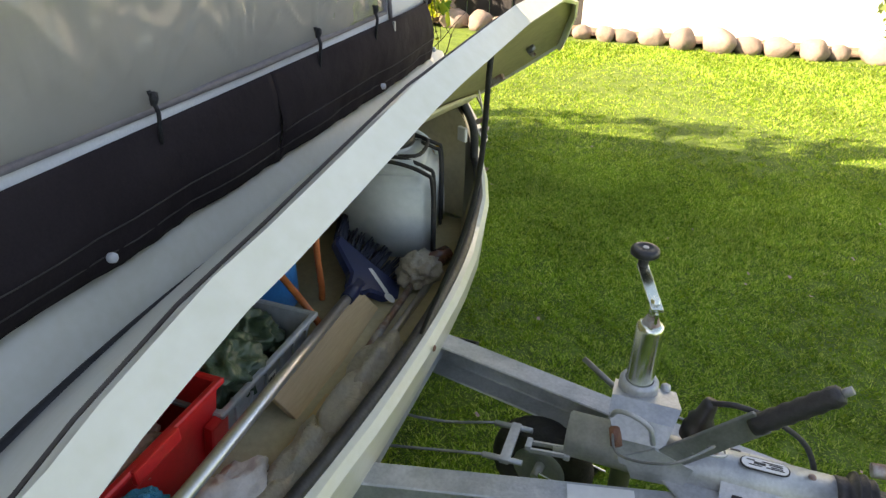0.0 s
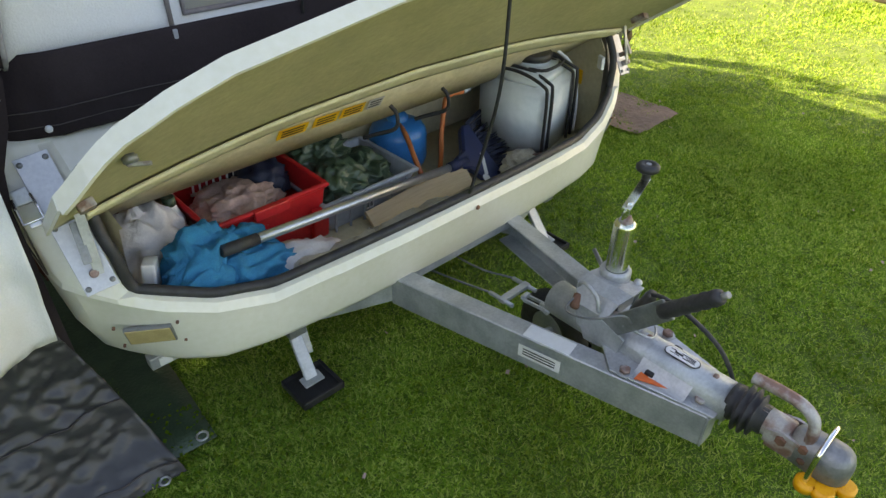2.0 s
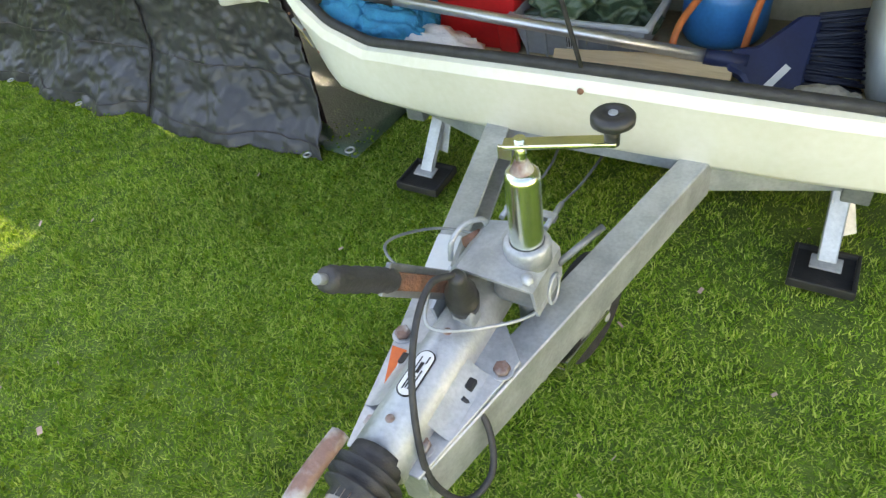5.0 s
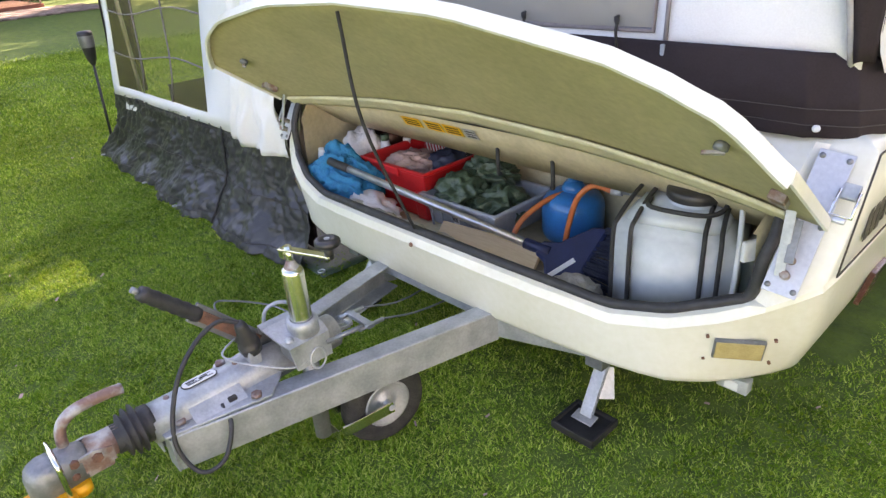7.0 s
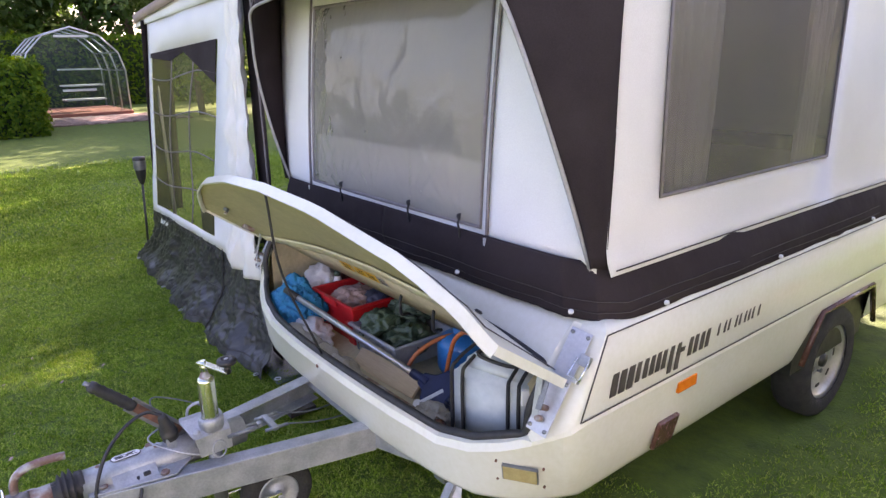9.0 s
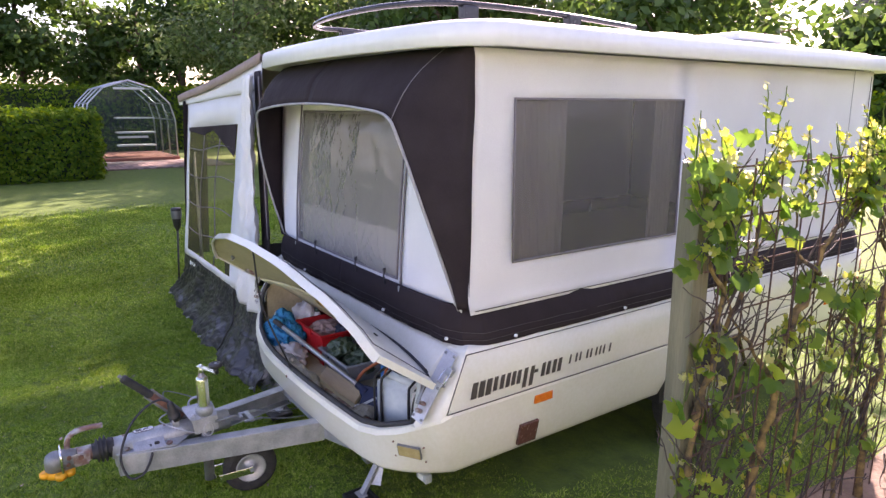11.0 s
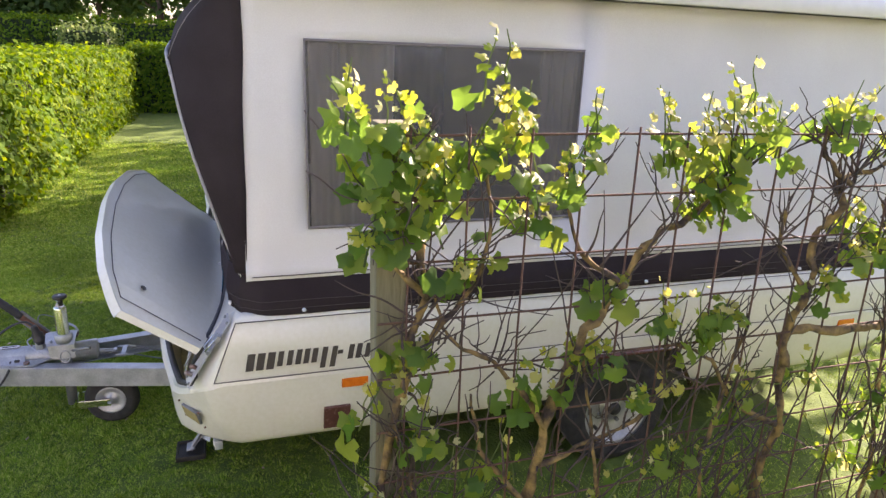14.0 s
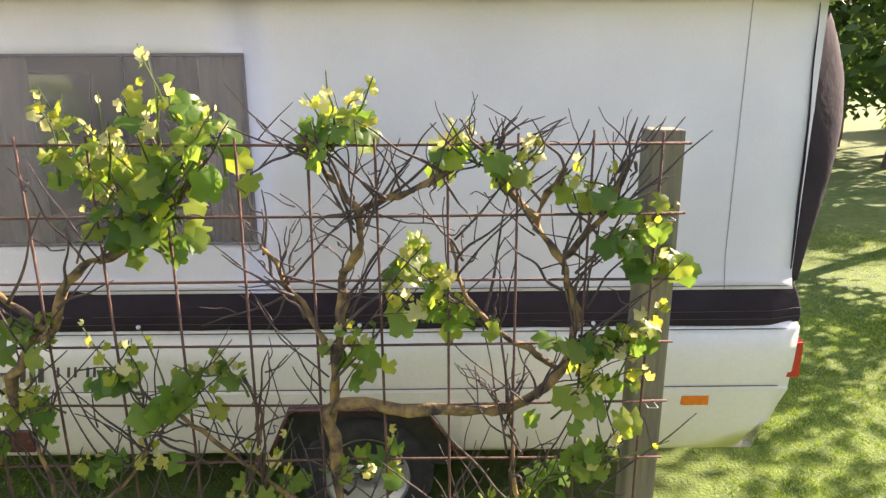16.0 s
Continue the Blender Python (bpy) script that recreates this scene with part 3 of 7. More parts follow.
# hinge plates, links and catches at the corners
for s in (-1, 1):
    top = Vector((s * 0.893, -0.012, 0.79))
    bot = Vector((s * 0.880, -0.168, 0.545))
    mid = (top + bot) / 2
    z = (top - bot).normalized()
    n = Vector((s * 0.16, -0.85, 0.5))
    n = (n - z * n.dot(z)).normalized()
    x = z.cross(n) * -1
    m = Matrix((x, n, z)).transposed().to_4x4()
    m.translation = mid + n * 0.012
    plate = part("hinge_plate", box(0.062, 0.004, 0.285, 0.0015, m), "plate", caravan, "grey steel hinge plate")
    for dx in (-0.023, 0.023):
        for dz in (-0.13, 0.0, 0.13):
            part("bolt", lathe([(0, 0.006), (0.005, 0.005), (0.006, 0)], 8, m @ pose(dx, 0.002, dz, -90)), "galv_dark", plate)
    part("pivot", rod(m @ Vector((0, 0, -0.105)), m @ Vector((0, 0.028, -0.105)), 0.009, 12, bevel=0.002), "rust_steel", plate)
    part("pivot", rod(m @ Vector((0, 0, -0.075)), m @ Vector((0, 0.028, -0.075)), 0.008, 12, bevel=0.002), "rust_steel", plate)
    a = m @ Vector((0.008 * s, 0.022, -0.11))
    b = Vector((s * 0.872, -0.15, 0.715))
    link = part("hinge_link", bar(a, b, 0.018, 0.004, 0.001, up=n), "galv", plate, "steel hinge link")
    part("hinge_link", bar(a + Vector((s * 0.012, 0.0, 0.03)), b + Vector((s * 0.012, 0.01, -0.02)), 0.016, 0.004, 0.001, up=n), "galv_dark", plate)
    c = m @ Vector((-0.045 * s, 0.012, 0.075))
    mc = m.copy()
    mc.translation = c
    catch = part("over_centre_catch", box(0.03, 0.018, 0.03, 0.004, mc), "galv", caravan, "steel over-centre catch")
    lp = [mc @ Vector(p) for p in ((-0.016, 0.012, 0), (-0.018, 0.018, -0.05), (0.018, 0.018, -0.05), (0.016, 0.012, 0))]
    part("loop", tube(lp, 0.003, 6), "chrome", catch)
    part("keeper", box(0.022, 0.02, 0.012, 0.003, mc @ pose(0, 0.006, -0.055)), "alu", catch)

# ---------------- the open locker lid
INNER_Y, FREE_MID = -0.055, -0.475
LID_FREE_Z = [(0, 1.10), (0.32, 1.085), (0.42, 1.067), (0.6, 1.035), (0.66, 1.022), (0.76, 0.985), (0.84, 0.945), (0.88, 0.908), (0.915, 0.868), (0.93, 0.852)]
LID_INNER_Z = [(0, 0.735), (0.4, 0.722), (0.7, 0.700), (0.85, 0.692), (0.93, 0.690)]


def lid_pt(x, v, off=0.0):
    """v from 0 at the hinge side to 1 at the free edge; off: towards the sky."""
    ax = abs(x)
    yi = INNER_Y - 0.075 * (ax / 0.93) ** 4
    yf = curve_at([(0, FREE_MID), (0.3, -0.468), (0.6, -0.447), (0.8, -0.415), (0.88, -0.388), (0.915, -0.370), (0.93, -0.360)], ax)
    y = lerp(yi, yf, v)
    z = lerp(curve_at(LID_INNER_Z, ax), curve_at(LID_FREE_Z, ax), v) + 0.008 * math.sin(math.pi * v) * (1 - (ax / 0.93) ** 2)
    return Vector((x, y, z)) + off * Vector((0, 0.68, 0.735))


def lid_sheet(v0, v1, off, xm=0.93, nx=40, nv=10):
    return sheet(lambda u, v: lid_pt(lerp(-xm, xm, 0.5 - 0.5 * math.cos(math.pi * u)), lerp(v0, v1, v), off), nx, nv)


lid = part("locker_lid", solid(lid_sheet(0, 1, 0.010), 0.006), "gelcoat", caravan, "cream locker lid standing open")


def lip(u, v):
    x = lerp(-0.93, 0.93, 0.5 - 0.5 * math.cos(math.pi * u))
    return lid_pt(x, 1.0, lerp(0.016, -0.014, v)) + Vector((0, -0.004 * v, 0))


part("rim", solid(sheet(lip, 40, 2), 0.008), "gelcoat", lid, "white turned-down rim")
for s in (-1, 1):
    part("rim", solid(sheet(lambda u, v: lid_pt(s * 0.93, u, lerp(0.016, -0.008, v)) + Vector((s * 0.003 * v, 0, 0)), 10, 2), 0.006), "gelcoat", lid, "white turned-down rim")
part("inner_panel", solid(lid_sheet(0.0, 0.99, 0.0, 0.92), 0.004), "lid_in", lid, "olive unpainted inside of the lid")
part("hinge_band", solid(lid_sheet(-0.01, 0.10, -0.010, 0.86, 36, 4), 0.008), "lid_band", lid, "cream band along the hinge side")
for s in (-1, 1):
    p = lid_pt(s * 0.80, 0.66, -0.012)
    ltch = part("latch", cyl(0.013, 0.016, 14, bevel=0.003, m=Matrix.Translation(p) @ pose(0, 0, 0, -35)), "galv_dark", lid, "worn steel lid latch")
    part("latch_tongue", box(0.038, 0.013, 0.007, 0.002, Matrix.Translation(p + Vector((-s * 0.010, -0.006, -0.010))) @ pose(0, 0, 0, -35, 0, s * 30)), "rust_steel", ltch)
    p = lid_pt(s * 0.865, 0.3, -0.012)
    part("bracket", box(0.03, 0.05, 0.018, 0.003, Matrix.Translation(p) @ pose(0, 0, 0, -35, s * 10)), "rust_steel", lid)
for ob in [lid] + [c for c in lid.children if c.name.startswith("rim")]:
    ob.data.polygons.foreach_set("use_smooth", [False] * len(ob.data.polygons))
# painted line set in from the edge of the lid, and its latch plate
line_ = [lid_pt(x, 0.93, 0.0172) for x in [lerp(-0.89, 0.89, k / 40) for k in range(41)]]
part("pin_stripe", tube(line_, 0.0018, 5), "lettering", lid)
for s in (-1, 1):
    part("pin_stripe", tube([lid_pt(s * 0.89, lerp(0.05, 0.93, k / 8), 0.0172) for k in range(9)], 0.0018, 5), "lettering", lid)
    part("latch_button", cyl(0.011, 0.006, 14, bevel=0.002, m=Matrix.Translation(lid_pt(s * 0.80, 0.66, 0.019)) @ pose(0, 0, 0, -43)), "black_plastic", lid)
# stay cord
part("stay_cord", tube(spline([(-0.045, -0.445, 1.065), (-0.035, -0.42, 0.80), (-0.008, -0.315, 0.49)], 6), 0.0045, 6), "strap_black", caravan, "dark elastic stay cord")

# hair crack and pinstripe lines on the sides
for s in (-1, 1):
    stripe = [Vector((s * 0.957, -0.003, 0.795)), Vector((s * 0.9585, 0.8, 0.795)), Vector((s * 0.957, 3.08, 0.795))]
    part("pin_stripe", tube(stripe, 0.002, 5), "lettering", caravan)
    part("pin_stripe", tube([Vector((s * 0.951, -0.085, 0.575)), Vector((s * 0.9525, 3.08, 0.575))], 0.002, 5), "lettering", caravan)
    part("pin_stripe", tube([Vector((s * 0.957, -0.003, 0.795)), Vector((s * 0.951, -0.085, 0.575))], 0.002, 5), "lettering", caravan)

# side markers, brown reflectors and the maker's name as plain shapes
SIDE_X = 0.951
for s in (-1, 1):
    part("side_marker", box(0.012, 0.098, 0.036, 0.003, pose(s * 0.944, 0.405, 0.517)), "orange_lens", caravan, "orange side marker lamp")
    part("side_marker", box(0.012, 0.098, 0.036, 0.003, pose(s * 0.944, 2.79, 0.517)), "orange_lens", caravan, "orange side marker lamp")
    part("side_reflector", box(0.014, 0.10, 0.10, 0.004, pose(s * 0.926, 0.34, 0.37, 0, s * 12)), "brown_lens", caravan, "square brown side reflector")


def name_bars(s):
    """Maker's name: slanted strokes of the letters' size, no letters."""
    def slab(y, z, w, h, lean=0.18):
        o = [(0, 0), (w, 0), (w + lean * h, h), (lean * h, h)]
        m = Matrix((Vector((0, s, 0)), Vector((0, 0, 1)), Vector((s, 0, 0)))).transposed().to_4x4()
        m.translation = Vector((s * 0.9545, y, z))
        return prism([(a * s if s < 0 else a, b) for a, b in o], 0.0015, m)
    def sign(y, z, w, h, k, st):
        """One sign of the mark: one to three slanted strokes."""
        part("name_mark", slab(y, z, st, h), "lettering", body, "dark brown maker's mark")
        if w > 2 * st:
            part("name_mark", slab(y + w - st, z, st, h * (1 if k % 2 else 0.9)), "lettering", body, "dark brown maker's mark")
        if w > 0.07:
            part("name_mark", slab(y + w / 2 - st / 2, z, st, h * 0.94), "lettering", body, "dark brown maker's mark")

    y = 0.02
    for k, (w, z, h) in enumerate(((0.095, 0.610, 0.100), (0.052, 0.618, 0.062), (0.075, 0.618, 0.062), (0.054, 0.594, 0.086), (0.024, 0.642, 0.014), (0.018, 0.618, 0.098), (0.052, 0.618, 0.062), (0.026, 0.618, 0.088))):
        sign(y, z, w, h, k, 0.019 if k else 0.026)
        y += w + 0.011
    y += 0.03
    for k, w in enumerate((0.046, 0.052, 0.042, 0.010, 0.048)):
        sign(y, 0.636, w, 0.058, k + 1, 0.0095)
        y += w + 0.014


name_bars(1)

# rear lamps
for s in (-1, 1):
    part("tail_lamp", box(0.05, 0.05, 0.135, 0.006, pose(s * 0.925, LEN - 0.02, 0.672)), "red_lens", caravan, "red rear corner lamp")

# locker drain boxes under the front corners
for s in (-1, 1):
    part("marker_bracket", box(0.07, 0.03, 0.035, 0.004, pose(s * 0.80, -0.09, 0.255)), "galv", caravan, "small galvanised bracket")
    part("marker_face", box(0.03, 0.004, 0.022, 0.001, pose(s * 0.80, -0.107, 0.255)), "white_paint", caravan)


# ---------------- wheels
def road_wheel(s):
    c = Vector((s * 0.84, 1.595, 0.185))
    m = Matrix.Translation(c) @ pose(0, 0, 0, 0, s * 90, 0)
    prof = [(0.165, -0.065), (0.205, -0.078), (0.238, -0.066), (0.252, -0.045), (0.254, 0), (0.252, 0.045), (0.238, 0.066), (0.205, 0.078), (0.165, 0.065)]
    w = thing("caravan_wheel", "silver pressed steel wheel with black tyre under the caravan", "wheel", "road wheels")
    w.parent = None
    part("tyre", lathe(prof, 40, m), "tyre", w, "black rubber tyre")
    rim = part("rim", lathe([(0.0, 0.030), (0.045, 0.034), (0.05, 0.018), (0.085, 0.012), (0.11, 0.032), (0.135, 0.03), (0.15, 0.05), (0.168, 0.062), (0.172, 0.055), (0.165, 0.04), (0.16, -0.06)], 40, m), "rim_silver", w, "silver steel rim")
    for k in range(8):
        a = k * math.tau / 8
        part("vent", box(0.036, 0.018, 0.012, 0.005, m @ pose(0, 0, 0, 0, 0, math.degrees(a)) @ pose(0, 0.121, 0.028)), "black_plastic", rim)
    for k in range(4):
        a = k * math.tau / 4 + 0.4
        part("wheel_nut", cyl(0.01, 0.02, 6, m=m @ pose(0.068 * math.cos(a), 0.068 * math.sin(a), 0.022)), "galv_dark", rim)
    part("hub_cap", lathe([(0, 0.05), (0.028, 0.046), (0.034, 0.02)], 16, m), "black_plastic", rim)
    return w


for s in (-1, 1):
    wheel_ob = road_wheel(s)
    wheel_ob.parent = caravan
    wheel_ob.name = "wheel"

# ---------------- roof
RX, RY0, RY1, RZ = 1.02, -0.05, 3.22, 1.885


def roof_outline(k):
    """Half the roof's rim, nose bowed; k insets."""
    pts = []
    for x in (0, 0.2, 0.4, 0.6, 0.8, 0.92, 0.985):
        y = RY0 - 0.10 * (1 - (x / 1.0) ** 2) + 0.10 * max(0, (x - 0.8) / 0.2) ** 2
        pts.append((x, y))
    pts += [(RX, 0.10), (RX, 0.8), (RX, 1.6), (RX, 2.4), (RX, 3.08), (0.98, RY1 - 0.03), (0.9, RY1), (0.5, RY1), (0, RY1)]
    return [(x * (1 - k * 0.95), lerp(y, 1.58, k * 0.62)) for x, y in pts]


def roof_mesh():
    bm = bmesh.new()
    levels = [(0.05, RZ + 0.012), (0.01, RZ), (0.0, RZ + 0.006), (0.004, RZ + 0.068), (0.014, RZ + 0.082), (0.05, RZ + 0.088), (0.10, RZ + 0.094), (0.13, RZ + 0.108), (0.2, RZ + 0.116), (0.55, RZ + 0.122), (0.98, RZ + 0.124)]
    rings = []
    for k, z in levels:
        h = roof_outline(k)
        loop = h + [(-x, y) for x, y in h[::-1][1:-1]]
        rings.append([bm.verts.new((x, y, z)) for x, y in loop])
    for A, B in zip(rings, rings[1:]):
        n = len(A)
        for i in range(n):
            bm.faces.new((A[i], A[(i + 1) % n], B[(i + 1) % n], B[i])).smooth = True
    bm.faces.new(rings[-1])
    bm.faces.new(rings[0])
    bmesh.ops.remove_doubles(bm, verts=bm.verts[:], dist=0.0005)
    return bm


roof = part("roof", roof_mesh(), "roof", caravan, "white moulded fibreglass roof lid")
# roof rack: a curved tube over the nose, running back along each side
rail = [(-0.62, 1.25, 2.05), (-0.60, 0.8, 2.075), (-0.56, 0.35, 2.085), (-0.52, 0.12, 2.085), (-0.3, 0.03, 2.085), (0, 0.0, 2.085), (0.3, 0.06, 2.09), (0.50, 0.18, 2.09), (0.55, 0.40, 2.09), (0.58, 0.8, 2.08), (0.60, 1.25, 2.055)]
rack = part("roof_rack", tube(spline(rail, 5), 0.0125, 8), "rail_black", caravan, "curved tubular roof rack")
for s in (-1, 1):
    for y, x in ((0.30, 0.545), (0.85, 0.58)):
        part("rack_foot", box(0.045, 0.075, 0.085, 0.008, pose(s * x, y, 2.04)), "rail_black", rack, "black rack foot")
hatch = part("roof_hatch", box(0.9, 1.3, 0.045, 0.015, pose(0.15, 2.1, 2.028)), "roof", caravan, "white raised roof hatch")
part("hatch_lid", box(0.5, 0.5, 0.04, 0.012, pose(0.4, 2.3, 2.065)), "white_plastic", hatch)

# ---------------- canvas
CX, CZ0, CZ1 = 0.905, 0.93, 1.89
WIN = (0.255, 1.257, 1.103, 1.716)


def cloth_wave(y, z, s=0.0):
    return 0.006 * noise.noise(Vector((y * 1.6, z * 0.7, s * 5))) + 0.003 * noise.noise(Vector((y * 6, z * 1.2, s * 3)))


def side_pt(s, y, z):
    t = (z - CZ0) / (CZ1 - CZ0)
    return Vector((s * (CX - 0.012 * t + cloth_wave(y, z, s) + 0.02 * max(0, 1 - (z - CZ0) / 0.05)), y, z))


def side_canvas(s):
    y0, y1 = 0.04, 3.10
    bm = bmesh.new()
    ys = sorted(set([y0 + (WIN[0] - y0) * k / 3 for k in range(4)] + [lerp(WIN[0], WIN[1], k / 8) for k in range(9)] + [lerp(WIN[1], y1, k / 16) for k in range(17)]))
    zs = [lerp(CZ0, WIN[2], k / 5) for k in range(6)] + [lerp(WIN[2], WIN[3], k / 6) for k in range(1, 7)] + [lerp(WIN[3], CZ1, k / 5) for k in range(1, 6)]
    g = {}
    for i, y in enumerate(ys):
        for j, z in enumerate(zs):
            yy = y + (0.03 * (z - CZ0) / (CZ1 - CZ0) if i == 0 else 0)
            g[i, j] = bm.verts.new(side_pt(s, yy, z))
    for i in range(len(ys) - 1):
        for j in range(len(zs) - 1):
            if WIN[0] - 1e-4 <= ys[i] < WIN[1] - 1e-4 and WIN[2] - 1e-4 <= zs[j] < WIN[3] - 1e-4:
                continue
            bm.faces.new((g[i, j], g[i + 1, j], g[i + 1, j + 1], g[i, j + 1])).smooth = True
    return solid(bm, 0.002)


for s in (-1, 1):
    sc = part("side_canvas", side_canvas(s), "canvas_grey", caravan, "light grey cotton side wall")
    pane = part("side_window", sheet(lambda u, v: side_pt(s, lerp(WIN[0], WIN[1], u), lerp(WIN[2], WIN[3], v)) + Vector((s * 0.001, 0, 0)), 12, 8), "pane_smoke", caravan, "smoked clear film window in the canvas")
    pane.visible_shadow = True
    fr = [side_pt(s, WIN[0], WIN[2]), side_pt(s, WIN[1], WIN[2]), side_pt(s, WIN[1], WIN[3]), side_pt(s, WIN[0], WIN[3])]
    part("window_piping", tube([p + Vector((s * 0.003, 0, 0)) for p in fr], 0.006, 6, closed=True), "piping", pane, "dark window piping")
    # seams
    part("seam", tube([side_pt(s, 2.86, lerp(CZ0, CZ1, k / 8)) + Vector((s * 0.001, 0, 0)) for k in range(9)], 0.0018, 4), "cloth_grey", sc)
    part("seam", tube([side_pt(s, lerp(0.06, 3.08, k / 20), CZ0 + 0.012) + Vector((s * 0.004, 0, 0)) for k in range(21)], 0.0018, 4), "stitch", sc)

    # curtains behind the window; the dark awning-side pair is added to block light
    for (ya, yb) in (((0.27, 0.55), (1.10, 1.25)) if s > 0 else ((0.24, 0.78), (0.76, 1.30))):
        def folds(u, v, ya=ya, yb=yb):
            return Vector((s * (CX - 0.05 + 0.012 * math.sin(u * 38 + 2 * v)), lerp(ya, yb, u) + 0.02 * v * math.sin(u * 9), lerp(1.02, 1.80, v)))
        tagged(obj("curtain", solid(sheet(folds, 48, 6), 0.001), "curtain" if s > 0 else "dark_in", None, smooth=True), ("pale grey" if s > 0 else "dark brown") + " gathered curtain behind the side window", "curtain", "caravan curtains")

# dark skirt round the base of the canvas


def skirt_loop(top):
    """Half outline of the dark band."""
    if top:
        return [(0, -0.035), (0.3, -0.035), (0.6, -0.03), (0.80, -0.012), (0.875, 0.03), (0.912, 0.10), (0.915, 0.6), (0.915, 1.5), (0.915, 2.4), (0.915, 3.0), (0.88, 3.12), (0.6, 3.15), (0, 3.15)]
    return [(0, -0.025), (0.3, -0.025), (0.6, -0.02), (0.82, -0.008), (0.91, 0.02), (0.948, 0.10), (0.952, 0.6), (0.952, 1.5), (0.952, 2.4), (0.952, 3.02), (0.92, 3.14), (0.6, 3.165), (0, 3.165)]


def skirt_pt(u, v, s):
    A, B = skirt_loop(False), skirt_loop(True)
    f = u * (len(A) - 1)
    i = min(int(f), len(A) - 2)
    t = f - i
    a = Vector((lerp(A[i][0], A[i + 1][0], t), lerp(A[i][1], A[i + 1][1], t), 0.808))
    zt = curve_at([(-0.03, 0.975), (0.0, 0.965), (0.10, 0.945), (0.5, 0.945), (3.2, 0.945)], lerp(A[i][1], A[i + 1][1], t))
    b = Vector((lerp(B[i][0], B[i + 1][0], t), lerp(B[i][1], B[i + 1][1], t), zt))
    p = a.lerp(b, v)
    w = 0.010 * min(1, 1.6 * (1 - v)) * noise.noise(Vector((p.x * 7 + p.y * 3, p.y * 7, v * 2.4 + s))) + 0.012 * (1 - v) ** 1.5 * (0.4 - abs(noise.noise(Vector((p.x * 16 + p.y * 9, v * 5 - p.y * 6, 3))))) + 0.016 * math.sin(math.pi * v)
    out = Vector((p.x, (p.y - 1.5) * 0.8, 0)).normalized()
    p += out * w
    return Vector((p.x * s, p.y, p.z))


for s in (-1, 1):
    sk = part("canvas_skirt", solid(sheet(lambda u, v: skirt_pt(u, v, s), 240, 16), 0.002), "canvas_dark", caravan, "dark brown canvas band buttoned to the body")
    for zz in (0.16, 0.36):
        part("seam", tube([skirt_pt(u / 60, zz, s) + Vector((s * 0.002, -0.002 if u < 28 else 0, 0.001)) for u in range(61)], 0.0012, 4), "stitch", sk)
    for p in ((0.845, -0.006, 0.826), (0.42, -0.04, 0.835), (0.958, 0.225, 0.826), (0.962, 0.85, 0.826), (0.962, 1.6, 0.826), (0.962, 2.4, 0.826)):
        c = Vector((p[0] * s, p[1], p[2]))
        out = Vector((s, 0, 0.2)) if p[1] > 0.1 else Vector((0.15 * s, -1, 0.3))
        part("stud", lathe([(0, 0.006), (0.005, 0.005), (0.0072, 0.002), (0.0072, -0.004)], 12, Matrix.Translation(c + out.normalized() * 0.012) @ out.to_track_quat("Z", "Y").to_matrix().to_4x4()), "white_plastic", sk, "white press stud")


# front wall with its window
def front_pt(x, z):
    t = (z - 0.94) / 0.95
    return Vector((x, -0.028 + 0.10 * max(0, t) ** 1.5 + 0.05 * (abs(x) / 0.88) ** 4 * (1 - t) + 0.004 * noise.noise(Vector((x * 5, z * 2, 3))), z))


FW = (-0.545, 0.50, 0.99, 1.66)


def front_wall(flip):
    bm = bmesh.new()
    xs = [lerp(-0.89, FW[0], k / 5) for k in range(6)] + [lerp(FW[0], FW[1], k / 10) for k in range(1, 11)] + [lerp(FW[1], 0.89, k / 5) for k in range(1, 6)]
    zs = [0.935, FW[2]] + [lerp(FW[2], FW[3], k / 8) for k in range(1, 9)] + [1.75, 1.89]
    g = {(i, j): bm.verts.new(front_pt(x, z)) for i, x in enumerate(xs) for j, z in enumerate(zs)}
    for i in range(len(xs) - 1):
        for j in range(len(zs) - 1):
            if FW[0] - 1e-4 <= xs[i] < FW[1] - 1e-4 and FW[2] - 1e-4 <= zs[j] < FW[3] - 1e-4:
                continue
            bm.faces.new((g[i, j], g[i + 1, j], g[i + 1, j + 1], g[i, j + 1])).smooth = True
    return solid(bm, 0.002)


part("front_canvas", front_wall(False), "canvas_white", caravan, "pale grey cotton front wall")


def fpane(u, v):
    x, z = lerp(FW[0], FW[1], u), lerp(FW[2], FW[3], v)
    fold_ = 0.006 * (0.4 - abs(noise.noise(Vector((x * 3 + z * 2, z * 3 - x * 2, 9)))))
    for tx in (-0.43, -0.285, -0.06, 0.16, 0.42):
        dist = math.hypot(x - tx, z - 0.985)
        an = math.atan2(z - 0.985, x - tx)
        fold_ += 0.040 * math.exp(-dist / 0.14) * min(1, dist / 0.03) * max(0, 0.22 - abs(noise.noise(Vector((an * 3.2, tx * 9, 2 * dist)))))
    edge_ = min(1, 8 * min(u, 1 - u, v, 1 - v))
    return front_pt(x, z) + Vector((0, -0.004 - (0.008 + fold_) * edge_, 0))


